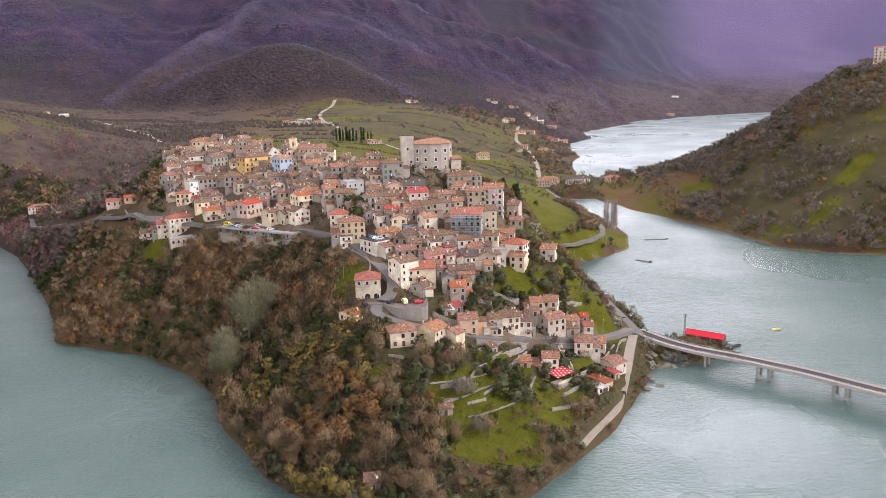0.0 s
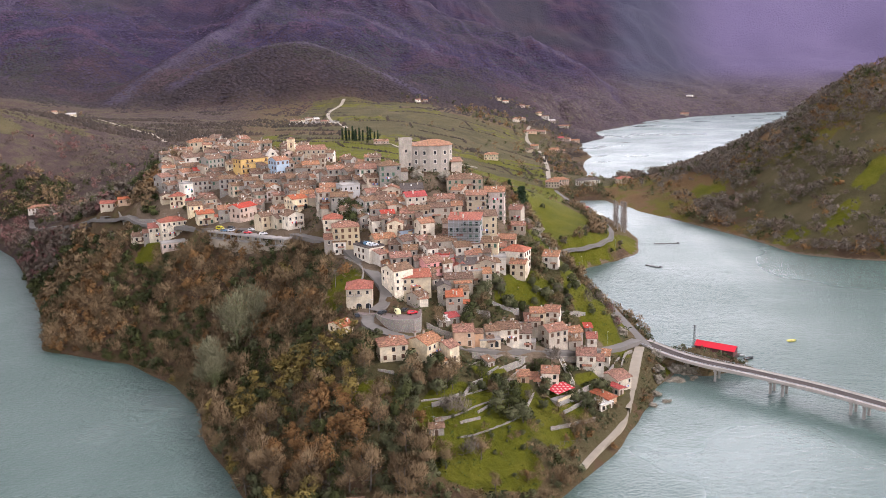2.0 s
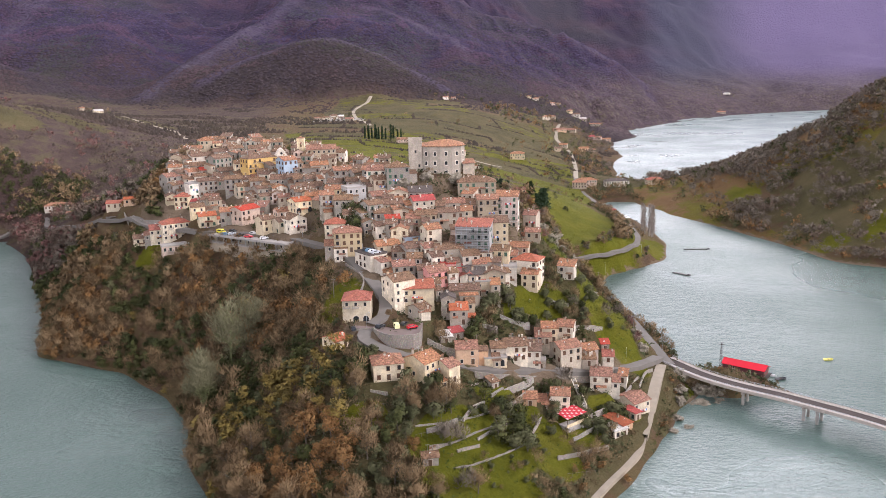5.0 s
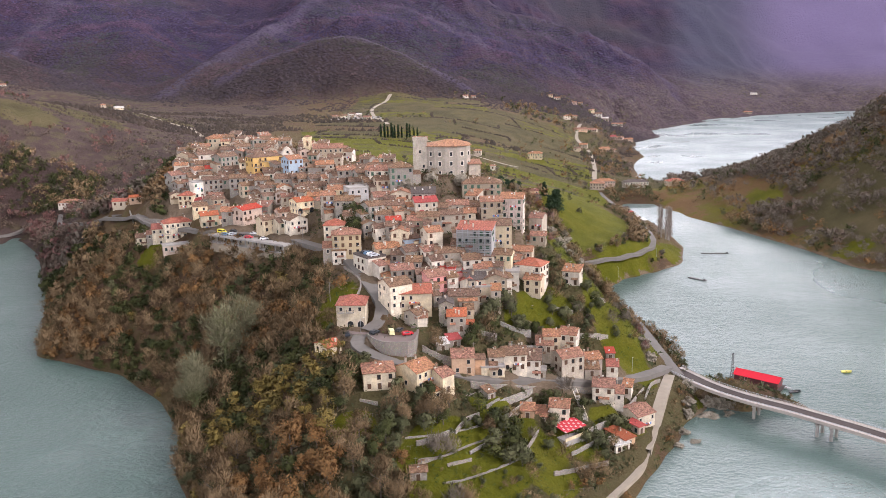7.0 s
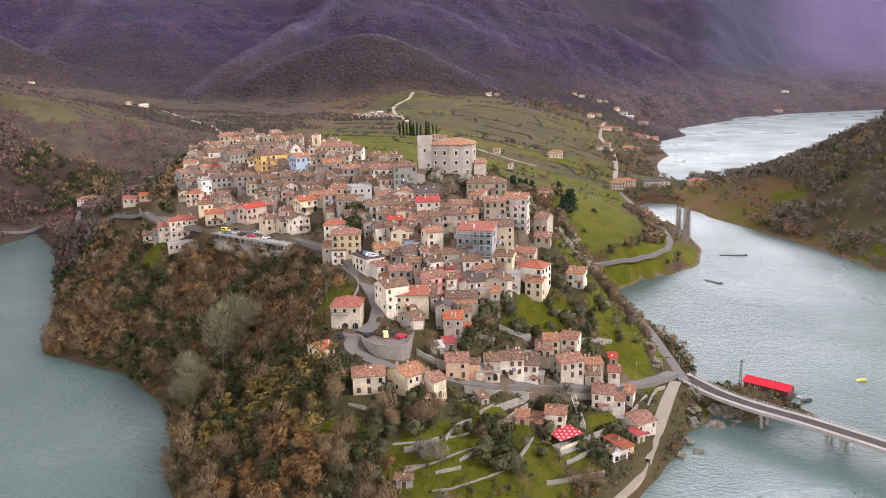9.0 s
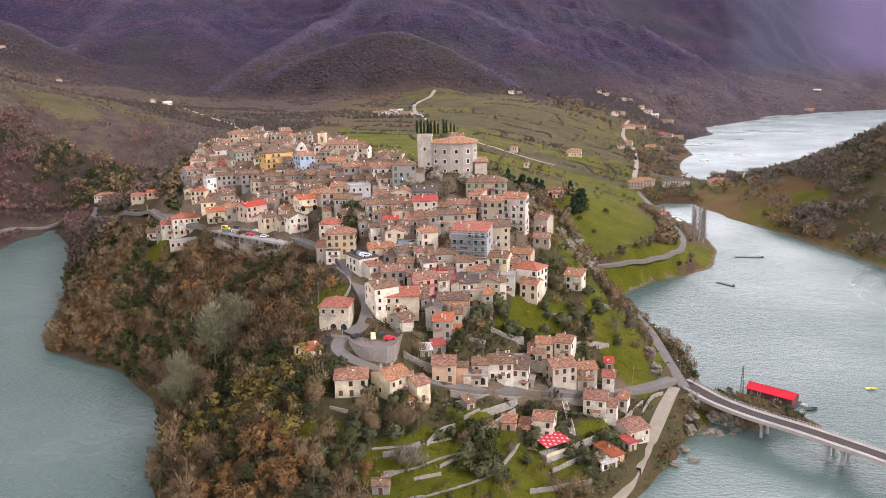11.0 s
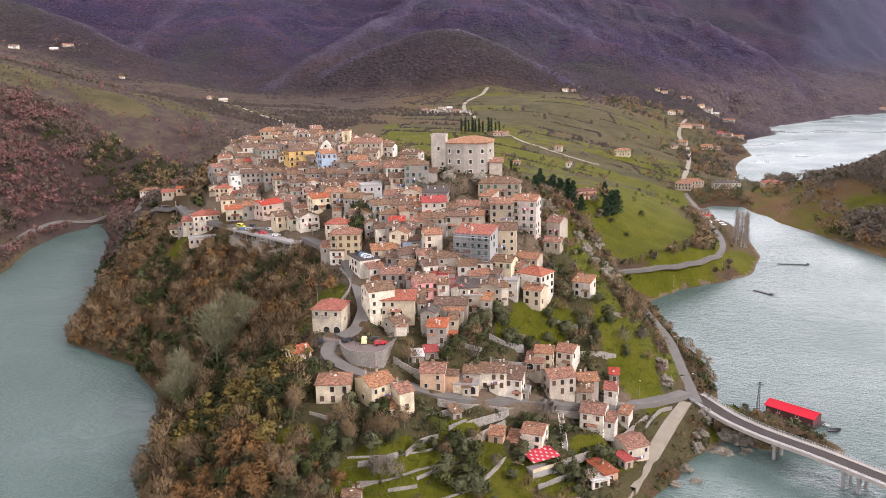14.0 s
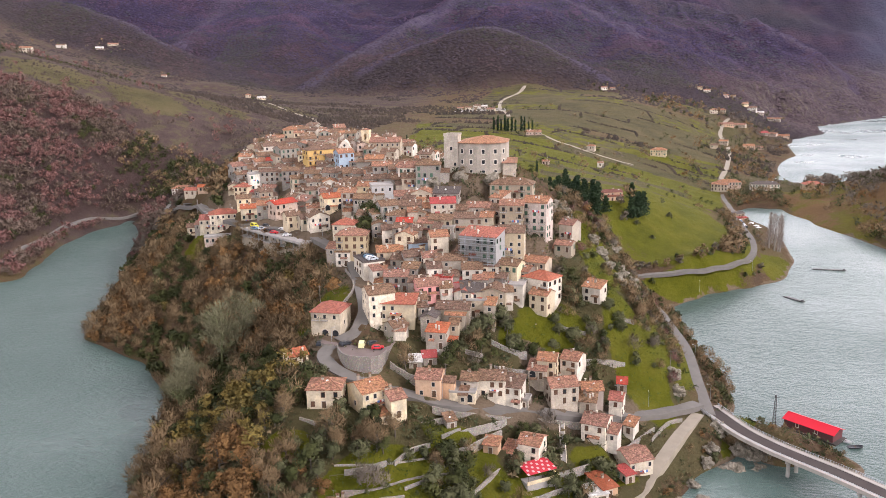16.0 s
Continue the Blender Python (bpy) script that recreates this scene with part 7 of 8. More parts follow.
# building plots: the ground is cut and filled level under each house
plot_z = gz.copy()
for px, py, pa, pw, pd, pz in PADS:
    reach = max(pw, pd) + 9
    i0, i1 = np.searchsorted(GX, (px - reach, px + reach))
    j0, j1 = np.searchsorted(GY, (py - reach, py + reach))
    if i1 - i0 < 2 or j1 - j0 < 2:
        continue
    sx, sy = gx[j0:j1, i0:i1] - px, gy[j0:j1, i0:i1] - py
    lx, ly = sx * math.cos(pa) + sy * math.sin(pa), -sx * math.sin(pa) + sy * math.cos(pa)
    out = np.hypot(np.maximum(np.abs(lx) - pw, 0), np.maximum(np.abs(ly) - pd, 0))
    keep = 1 - smooth(out, 0.8, 6.0)
    old = plot_z[j0:j1, i0:i1]
    plot_z[j0:j1, i0:i1] = old + (np.clip(pz - 0.1, old - 4.5, old + 4.5) - old) * keep
gz = np.where(gz > 0.6, plot_z, gz)
land.data.vertices.foreach_set("co", np.stack([gx, gy, gz], -1).ravel())
land.data.update()

# ---------------------------------------------------------------- trees and woods
def twigs(name, lo, hi, spot=None, swing=0.45):
    """Bare twigs or leaves; colour drifts from crown to crown and from twig to twig."""
    k = Mat(name, 0.85, 0, 0.15)
    lo, hi = tuple(v * 0.82 for v in lo), tuple(v * 0.82 for v in hi)
    c = k.mix(k.between(k.noise(0.11, 3), 0.32, 0.68), lo, hi)
    if spot:
        c = k.mix(k.between(k.noise(0.06, 2), 0.55, 0.72), c, spot)
    c = k.hsv(c, 0.5, 1.0, k.vary(k.island(), 1 - 0.65 * swing, 1 + 0.55 * swing))
    return k.color(c)


M_BARK = plain("grey_bark", (0.15, 0.125, 0.10), 0.95, 0, 0.4, 2.0)
SPECIES = {
    "bare": (twigs("bare_twigs", (0.165, 0.113, 0.06), (0.30, 0.205, 0.112)), "leafless grey-brown tree"),
    "russet": (twigs("russet_leaves", (0.175, 0.10, 0.042), (0.30, 0.162, 0.06)), "tree with withered russet leaves"),
    "ochre": (twigs("ochre_leaves", (0.165, 0.13, 0.042), (0.285, 0.205, 0.055)), "tree with yellow-brown leaves"),
    "green": (twigs("evergreen_leaves", (0.038, 0.047, 0.017), (0.095, 0.10, 0.032)), "dark evergreen bushy tree"),
    "olive": (twigs("olive_leaves", (0.085, 0.092, 0.044), (0.155, 0.155, 0.076)), "grey-green olive tree"),
    "grey": (twigs("grey_twigs", (0.135, 0.112, 0.088), (0.205, 0.168, 0.13), None, 0.25), "leafless grey tree"),
    "plum": (twigs("plum_twigs", (0.115, 0.085, 0.066), (0.18, 0.13, 0.10), None, 0.25), "leafless purple-brown tree"),
    "wine": (twigs("reddish_twigs", (0.16, 0.086, 0.078), (0.25, 0.128, 0.11), None, 0.25), "leafless tree with reddish twigs"),
    "pale": (twigs("pale_twigs", (0.165, 0.155, 0.09), (0.24, 0.22, 0.135), (0.14, 0.16, 0.06)), "tall pale bare tree with mossy branches"),
    "conifer": (twigs("conifer_needles", (0.022, 0.042, 0.022), (0.045, 0.07, 0.03)), "dark green conifer"),
}


def crown_points(rng, n, h, r, base, lobes):
    """Places and outward ways of leaves in an uneven crown made of lobes."""
    cen = []
    for _ in range(lobes):
        a, q, f = rng.uniform(0, math.tau), rng.random() ** 0.6, rng.random()
        rr = r * (0.75 * q) * (1 - 0.55 * max(0, f - 0.5))
        cen.append((rr * math.cos(a), rr * math.sin(a), base + (h - base) * (0.15 + 0.72 * f), r * rng.uniform(0.3, 0.52)))
    c = np.array([cen[rng.randrange(lobes)] for _ in range(n)])
    g = np.random.RandomState(rng.randrange(10 ** 6))
    d = g.normal(size=(n, 3))
    d /= np.linalg.norm(d, axis=1)[:, None]
    s = g.random_sample(n)[:, None] ** 0.45
    p = c[:, :3] + d * s * c[:, 3:4] * np.array([1, 1, 0.85])
    p[:, 2] = np.maximum(p[:, 2], base * 0.6)
    return p, d, g


def crown_mesh(seed, n, h, r, base, size, lobes=9, twig=False):
    """Triangles of a crown, as vertex array (n, 3, 3)."""
    rng = random.Random(seed)
    p, d, g = crown_points(rng, n, h, r, base, lobes)
    if twig:
        out = d * 0.8 + np.array([0, 0, 1.0]) + g.normal(size=d.shape) * 0.4
        out /= np.linalg.norm(out, axis=1)[:, None]
        side = np.cross(out, g.normal(size=d.shape))
        side /= np.linalg.norm(side, axis=1)[:, None] + 1e-9
        ln = size * 1.6 * (0.6 + 0.8 * g.random_sample((n, 1)))
        return np.stack([p - side * size * 0.1, p + side * size * 0.1, p + out * ln], 1)
    a = np.cross(d, g.normal(size=d.shape))
    a /= np.linalg.norm(a, axis=1)[:, None] + 1e-9
    b = np.cross(d, a)
    w = g.normal(size=(n, 3, 3)) * size * 0.55
    t = w[:, :, :1] * a[:, None, :] + w[:, :, 1:2] * b[:, None, :] + w[:, :, 2:] * d[:, None, :] * 0.5
    return p[:, None, :] + t


def hill_crown(seed, h, r):
    """A far tree: loose leaves below, upright twigs above."""
    return np.concatenate([crown_mesh(seed, 70, h, r, 0.4, 0.85, 8, False), crown_mesh(seed + 1, 20, h, r, 1.0, 0.6, 9, True)])


def limbs(seed, h, r, base, lean=0.1, k=7):
    """Tapered trunk with limbs."""
    rng = random.Random(seed)
    b = Build()
    tr = 0.022 * h + 0.06
    top = Vector((rng.uniform(-lean, lean) * h, rng.uniform(-lean, lean) * h, h * 0.72))
    b.tube((0, 0, -0.6), top * 0.5, tr, tr * 0.65, 6).tube(top * 0.5, top, tr * 0.65, tr * 0.2, 5)
    for i in range(k):
        f = rng.uniform(0.28, 0.85)
        a = i * math.tau / k + rng.uniform(-0.4, 0.4)
        s = top * f
        e = s + Vector((math.cos(a) * r * rng.uniform(0.5, 0.85), math.sin(a) * r * rng.uniform(0.5, 0.85), h * rng.uniform(0.12, 0.28)))
        b.tube(s, e, tr * 0.4, tr * 0.12, 4)
        m = s.lerp(e, 0.55)
        b.tube(m, m + Vector((rng.uniform(-1, 1) * r * 0.35, rng.uniform(-1, 1) * r * 0.35, h * 0.16)), tr * 0.22, tr * 0.07, 3)
    return b


def outward(tris, centre, share=0.75):
    """Leaf normals that point out of the crown, with each leaf wound to suit."""
    nor = tris.mean(1) - centre
    nor = nor / (np.linalg.norm(nor, axis=1)[:, None] + 1e-9)
    face = np.cross(tris[:, 1] - tris[:, 0], tris[:, 2] - tris[:, 0])
    face = face / (np.linalg.norm(face, axis=1)[:, None] + 1e-9)
    turned = (face * nor).sum(1) < 0
    tris = np.where(turned[:, None, None], tris[:, ::-1], tris)
    nor = nor * share + np.where(turned[:, None], -face, face) * (1 - share)
    return tris, nor / np.linalg.norm(nor, axis=1)[:, None]


def tri_mesh(name, tris, material, normals=None):
    n = len(tris)
    me = bpy.data.meshes.new(name)
    me.vertices.add(3 * n)
    me.vertices.foreach_set("co", np.ascontiguousarray(tris, dtype=np.float32).ravel())
    me.loops.add(3 * n)
    me.loops.foreach_set("vertex_index", np.arange(3 * n))
    me.polygons.add(n)
    me.polygons.foreach_set("loop_start", np.arange(0, 3 * n, 3))
    me.update(calc_edges=True)
    me.materials.append(material)
    if normals is not None:
        me.polygons.foreach_set("use_smooth", np.ones(n, bool))
        me.normals_split_custom_set_from_vertices(np.repeat(normals, 3, 0).tolist())
    return me


BARE = ("bare", "wine", "pale", "grey", "plum")
TREE_DATA = {}
for sp in ("bare", "russet", "ochre", "green", "olive", "wine"):
    for v in range(3):
        h, r = {"bare": (8.5, 3.4), "russet": (6.5, 3.2), "ochre": (6.8, 2.9), "green": (5.5, 2.8), "olive": (4.6, 2.5), "wine": (7, 2.8)}[sp]
        h, r = h * (0.85 + 0.15 * v), r * (0.9 + 0.12 * v)
        base = h * (0.28 if sp in BARE else 0.15)
        seed = 50 + 13 * v + len(sp) * 101
        tw = sp in BARE
        crown = crown_mesh(seed, 1250 if tw else 950, h, r, base, 0.62 if tw else 0.42, 12, tw)
        leaves, ways = outward(crown, (0, 0, h * 0.4))
        TREE_DATA[sp, v] = (limbs(seed, h, r, base).mesh("trunk", M_BARK), tri_mesh("crown", leaves, SPECIES[sp][0], ways))


def tree(x, y, sp, v, scale, turn):
    root = new("tree")
    root.matrix_world = pose(x, y, on_ground(x, y) - 0.15, 0, 0, turn)
    trunk, crown = TREE_DATA[sp, v]
    m = Matrix.Diagonal((scale, scale, scale * (0.9 + 0.2 * ((x * 7.3) % 1)), 1))
    part("trunk", trunk, root, "", m)
    part("crown", crown, root, "", m)
    return tagged(root, SPECIES[sp][1] + " on the wooded slope", "tree", "slope trees")


HOUSE_SPOTS = np.array([(o.matrix_world.translation.x, o.matrix_world.translation.y) for o in scene.objects if o.parent is None and o.name.split(".")[0] in ("house", "farmhouse", "car_park", "castle", "bell_tower", "church_front", "square", "boathouse")])


def road_lines():
    out = []
    for o in scene.objects:
        if o.name.split(".")[0] in ("road", "track", "square"):
            co = np.empty(len(o.data.vertices) * 3)
            o.data.vertices.foreach_get("co", co)
            co = co.reshape(-1, 3)[:, :2]
            out.append(co)
            if len(co) % 4 == 0:
                out.append(co.reshape(-1, 4, 2).mean(1))
    return np.concatenate(out)


ROAD_SPOTS = np.concatenate([road_lines(), [(24, 262), (28, 262), (33, 262), (26, 256), (31, 256), (37, 260), (22, 266), (40, 264), (45, 262), (50, 262), (55, 262), (14, 284), (18, 282), (10, 282), (14, 278), (22, 284), (20, 298), (14, 296), (34, 300), (38, 304), (30, 306), (34, 306), (39, 299), (28, 300), (34, 296)]])
wood_rng = random.Random(11)


def cover_at(layer, x, y):
    i = int(np.clip(np.searchsorted(GX, x), 0, len(GX) - 1))
    j = int(np.clip(np.searchsorted(GY, y), 0, len(GY) - 1))
    return layer[j, i]


def free(x, y, house_gap=7.5, road_gap=3.2):
    return ((HOUSE_SPOTS[:, 0] - x) ** 2 + (HOUSE_SPOTS[:, 1] - y) ** 2).min() > house_gap ** 2 and ((ROAD_SPOTS[:, 0] - x) ** 2 + (ROAD_SPOTS[:, 1] - y) ** 2).min() > road_gap ** 2


def species_at(x, y):
    """Which kind grows where: russet and ochre on the west spur, olives in the gardens, reddish woods on the far west bank."""
    n1, n2 = noise.noise(Vector((x / 38, y / 38, 0))), noise.noise(Vector((x / 17, y / 17, 5)))
    q = wood_rng.random()
    if x < -255 and 735 < y < 800 and x > -340:
        return "green" if q < 0.7 else "bare"
    if x < -255:
        return "wine" if n1 > -0.2 and q < 0.7 else ("green" if n2 > 0.3 and q < 0.85 else "plum")
    if x < -115 and y > 520:
        return "green" if n1 > 0 and q < 0.75 else ("plum" if q < 0.45 else ("wine" if q < 0.75 else "grey"))
    if x > 320:
        if n1 > 0.12:
            return "green" if q < 0.3 else "grey"
        return "plum" if q < 0.2 else ("grey" if q < 0.85 else ("green" if q < 0.91 else "russet"))
    if x > 60 and y > 250:
        return "olive" if q < 0.4 else ("bare" if q < 0.7 else ("green" if q < 0.9 else "russet"))
    if y < 300:
        if x > 18:
            return "olive" if q < 0.55 else ("bare" if q < 0.85 else "green")
        return "ochre" if n1 > 0.1 and q < 0.7 else ("russet" if n1 < -0.15 and q < 0.7 else ("bare" if q < 0.55 else ("ochre" if q < 0.7 else ("olive" if q < 0.85 else "green"))))
    if n1 > -0.02:
        return "green" if q < 0.7 else ("olive" if q < 0.78 else "bare")
    if n1 < -0.22:
        return "russet" if q < 0.5 else "bare"
    return "bare" if q < 0.6 else ("green" if n2 > 0 else ("ochre" if q < 0.75 else "russet"))


near_trees, stuff = 0, {}


def grow(x, y, single_ok=True, small=1.0):
    global near_trees
    if x > 156 and y < 356:
        small *= 0.42
    sp = species_at(x, y)
    v, sc, turn = wood_rng.randrange(3), small * wood_rng.uniform(0.75, 1.5), wood_rng.uniform(0, 360)
    if single_ok and near_trees < 180 and y < 305 and x < 60:
        near_trees += 1
        tree(x, y, sp, v, sc, turn)
    else:
        stuff.setdefault(sp, []).append((x, y, sc, turn, v))


# the peninsula's wooded flanks
step = 4.3
for j in range(int((640 - 198) / step)):
    for i in range(int((200 + 300) / step)):
        x, y = -300 + step * (i + wood_rng.uniform(0, 0.95)), 198 + step * (j + wood_rng.uniform(0, 0.95))
        z = on_ground(x, y)
        if z < 0.45 or (x < -190 and y < 500):
            continue
        if cover_at(lush_map, x, y) > 0.45 and wood_rng.random() > (0.06 if y < 340 else 0.004):
            continue
        if x > 96 and y > 395 and wood_rng.random() > (0.8 if x > 118 and y < 485 else 0.35):
            continue
        if x > 40 and y < 330 and wood_rng.random() > (0.7 if y > 300 else 0.62):
            continue
        # among the houses only a few
        inside = y > 318 and x > (-98 if y > 470 else -115) and z > 52.5 and y < 600 and x < 105
        if inside and wood_rng.random() > 0.07:
            continue
        if not free(x, y, 7.5 if not inside else 6.0, 5.2 if y > 296 and x > -10 else 3.6):
            continue
        grow(x, y, True, 0.6 if inside else (0.75 if x > 40 else 1.0))

# bushes leaning over the water along the spur
for _ in range(9000):
    x, y = wood_rng.uniform(-215, 92), wood_rng.uniform(196, 560)
    if 0.05 < on_ground(x, y) < 1.5 and not (x > 60 and y > 240) and wood_rng.random() < 0.75:
        grow(x, y, False, wood_rng.uniform(0.45, 0.8))
# scrub on the bank below the ramp and the shore track
for _ in range(1500):
    x, y = wood_rng.uniform(66, 152), wood_rng.uniform(224, 334)
    if 0.1 < on_ground(x, y) < 6.5 and noise.noise(Vector((x / 11, y / 11, 71))) > -0.2 and free(x, y, 5.5, 2.0):
        if wood_rng.random() < 0.45:
            stuff.setdefault(wood_rng.choice(("bare", "bare", "olive", "russet", "green")), []).append((x, y, wood_rng.uniform(0.3, 0.62), wood_rng.uniform(0, 360), wood_rng.randrange(3)))
# small olives and bushes on the garden terraces
for _ in range(60):
    x, y = wood_rng.uniform(38, 80), wood_rng.uniform(234, 278)
    if free(x, y, 6, 2.5):
        stuff.setdefault(wood_rng.choice(("olive", "olive", "green", "bare")), []).append((x, y, wood_rng.uniform(0.2, 0.5), wood_rng.uniform(0, 360), wood_rng.randrange(3)))
# west bank, hill across the water, isthmus
for x0, x1, y0, y1, st, keep in ((-620, -260, 480, 930, 4.8, 1.3), (300, 620, 430, 900, 4.7, 1.12), (200, 345, 780, 960, 6, 0.95), (190, 420, 960, 1480, 11, 0.7), (-260, -120, 560, 900, 9, 0.5)):
    for j in range(int((y1 - y0) / st)):
        for i in range(int((x1 - x0) / st)):
            x, y = x0 + st * (i + wood_rng.random()), y0 + st * (j + wood_rng.random())
            if x < -255 and y > min(800, 822 + 0.65 * (x + 383)) and wood_rng.random() < 0.93:
                continue
            if on_ground(x, y) < 1.2 or wood_rng.random() > keep * (0.75 + 1.5 * noise.noise(Vector((x / 42, y / 42, 9))) + 0.5 * noise.noise(Vector((x / 15, y / 15, 3)))) + (0.45 if x < -255 else 0.06):
                continue
            if max(cover_at(pasture_map, x, y), cover_at(lush_map, x, y)) > 0.5 and wood_rng.random() > (0.4 if x > 320 else 0.12):
                continue
            if 285 < x < 352 + 0.05 * (y - 700) and 690 < y < 870 and wood_rng.random() < 0.88:
                continue
            if free(x, y, 9, 4):
                stuff.setdefault(species_at(x, y), []).append((x, y, wood_rng.uniform(0.7, 1.35) * (1.55 if x < -255 else 1.5), wood_rng.uniform(0, 360), wood_rng.randrange(3)))

# trees round the scattered houses
for hx, hy in [(o.matrix_world.translation.x, o.matrix_world.translation.y) for o in scene.objects if o.parent is None and o.name.split(".")[0] == "farmhouse"]:
    for k in range(14):
        x, y = hx + wood_rng.gauss(0, 19), hy + wood_rng.gauss(4, 17)
        if on_ground(x, y) > 1.0 and free(x, y, 8, 4):
            stuff.setdefault(wood_rng.choice(("grey", "grey", "bare", "green", "olive")), []).append((x, y, wood_rng.uniform(0.6, 1.4), wood_rng.uniform(0, 360), wood_rng.randrange(3)))
# clumps between the fields behind the village
for j in range(46):
    for i in range(30):
        x, y = -70 + 12 * (i + wood_rng.random()), 690 + 13 * (j + wood_rng.random())
        if noise.noise(Vector((x / 55, y / 30, 31))) > 0.34 and wood_rng.random() < 0.6 and on_ground(x, y) > 1.5 and free(x, y, 9, 5):
            stuff.setdefault(wood_rng.choice(("grey", "bare", "bare", "green", "olive")), []).append((x, y, wood_rng.uniform(0.5, 1.2), wood_rng.uniform(0, 360), wood_rng.randrange(3)))
# scrub along the lakeside road
for p in along([(x, y, 0) for x, y in ((149, 357), (148, 392), (140, 430), (127, 470), (130, 498), (165, 515), (194, 540), (209, 570), (216, 610), (218, 650), (220, 690))], 3.0):
    for off in (-13, -10.5, -8.5, -6.5, -5.0, 5.0, 7.5):
        x, y = p.x + off + wood_rng.uniform(-1.5, 1.5), p.y - 0.3 * off + wood_rng.uniform(-1.5, 1.5)
        if wood_rng.random() < (0.62 if p.y < 500 else (0.85 if off < -4 and p.y > 545 else 0.3)) and on_ground(x, y) > 0.8 and free(x, y, 7, 2.9):
            stuff.setdefault(wood_rng.choice(("grey", "bare", "bare", "green", "olive")), []).append((x, y, wood_rng.uniform(0.4, 0.85) * (1.5 if p.y > 545 and off < -4 else 1.0), wood_rng.uniform(0, 360), wood_rng.randrange(3)))
# dark scrub on the steep east flank below the houses
for _ in range(760):
    x, y = wood_rng.uniform(92, 142), wood_rng.uniform(334, 485)
    if cover_at(lush_map, x, y) > 0.3 and wood_rng.random() > 0.42:
        continue
    if noise.noise(Vector((x / 16, y / 16, 51))) > -0.1 and on_ground(x, y) > 9 and free(x, y, 6.5, 3.4):
        stuff.setdefault(wood_rng.choice(("green", "wine", "olive", "bare", "bare", "grey")), []).append((x, y, wood_rng.uniform(0.45, 0.95), wood_rng.uniform(0, 360), wood_rng.randrange(3)))
# hedges round the fields, dark trees at the neck of land
for _ in range(2200):
    x, y = wood_rng.uniform(-150, 330), wood_rng.uniform(640, 800)
    if in_fields(x, y) and field_at(x, y)[1] < 0.04 and noise.noise(Vector((x / 45, y / 45, 2))) > -0.22 and on_ground(x, y) > 1.5 and free(x, y, 7, 3.5):
        kind = "green" if noise.noise(Vector((x / 70, y / 70, 8))) > 0.12 else ("bare" if wood_rng.random() < 0.6 else "grey")
        stuff.setdefault(kind, []).append((x, y, wood_rng.uniform(0.3, 0.75), wood_rng.uniform(0, 360), wood_rng.randrange(3)))
for x, y in ((208, 676), (207, 660), (208, 640), (208, 622), (209, 606), (226, 700), (212, 705), (214, 720), (206, 690), (204, 730)):
    for k in range(3):
        stuff.setdefault("green", []).append((x + wood_rng.uniform(-5, 5), y + wood_rng.uniform(-5, 5), wood_rng.uniform(0.6, 1.1), wood_rng.uniform(0, 360), wood_rng.randrange(3)))
# dark grove above the west bank
for _ in range(170):
    u, v = wood_rng.random(), wood_rng.random()
    x, y = (1 - v) * (-334 + 77 * u) + v * (-327 + 131 * u), (1 - v) * (755 + 47 * u) + v * (738 - 76 * u)
    if noise.noise(Vector((x / 22, y / 22, 61))) > -0.25 and on_ground(x, y) > 14 and free(x, y, 8, 4):
        stuff.setdefault("green", []).append((x, y, wood_rng.uniform(0.6, 1.05), wood_rng.uniform(0, 360), wood_rng.randrange(3)))
# olive grove on the west hill
for i in range(13):
    for j in range(6):
        x, y = -510 + 9 * i + wood_rng.uniform(-1, 1), 875 + 3.5 * i + 9 * j + wood_rng.uniform(-1, 1)
        stuff.setdefault("green", []).append((x, y, wood_rng.uniform(0.5, 0.8), wood_rng.uniform(0, 360), wood_rng.randrange(3)))

STUFF_WORDS = {"plum": "leafless purple-brown woods on the banks", "grey": "leafless grey scrub woods on the hill", "bare": "leafless grey-brown winter woods", "russet": "withered russet scrub oaks", "ochre": "yellow-brown scrub trees", "green": "dark evergreen scrub", "olive": "grey-green olive trees", "wine": "reddish leafless woods"}
for sp, spots in stuff.items():
    protos = []
    for v in range(3):
        h, r = {"plum": (6.5, 3.2), "grey": (6.0, 3.0), "bare": (8.0, 3.3), "russet": (6.0, 3.2), "ochre": (6.5, 2.9), "green": (5.0, 2.8), "olive": (4.4, 2.5), "wine": (6.5, 2.9)}[sp]
        tw = sp in BARE
        protos.append([crown_mesh(900 + 7 * v + len(sp), 290, h, r, 0.8, 0.85 if tw else 0.6, 10, tw), crown_mesh(950 + 7 * v + len(sp), 165, h * 0.9, r, 0.6, 1.0, 9, False), hill_crown(980 + 7 * v + len(sp), h * 0.9, r)])
        protos[-1] = [outward(t, (0, 0, h * low), share) for t, low, share in zip(protos[-1], (0.35, 0.2, -0.5), (0.75, 0.7, 0.3))]
    parts_, ways = [], []
    for x, y, sc, turn, v in spots:
        t, way = protos[v][0 if y < 470 and -200 < x < 200 else (1 if y < 600 and -240 < x < 300 else 2)]
        c, s = math.cos(radians(turn)), math.sin(radians(turn))
        spin = np.array([[c, s, 0], [-s, c, 0], [0, 0, 1.0]])
        q = t @ spin * sc
        ways.append(way @ spin)
        parts_.append(q + np.array([x, y, on_ground(x, y) - 0.2]))
    ob = new("woodland", tri_mesh("woodland", np.concatenate(parts_), SPECIES[sp][0], np.concatenate(ways)))
    tagged(ob, STUFF_WORDS[sp], "woodland", kind="stuff")

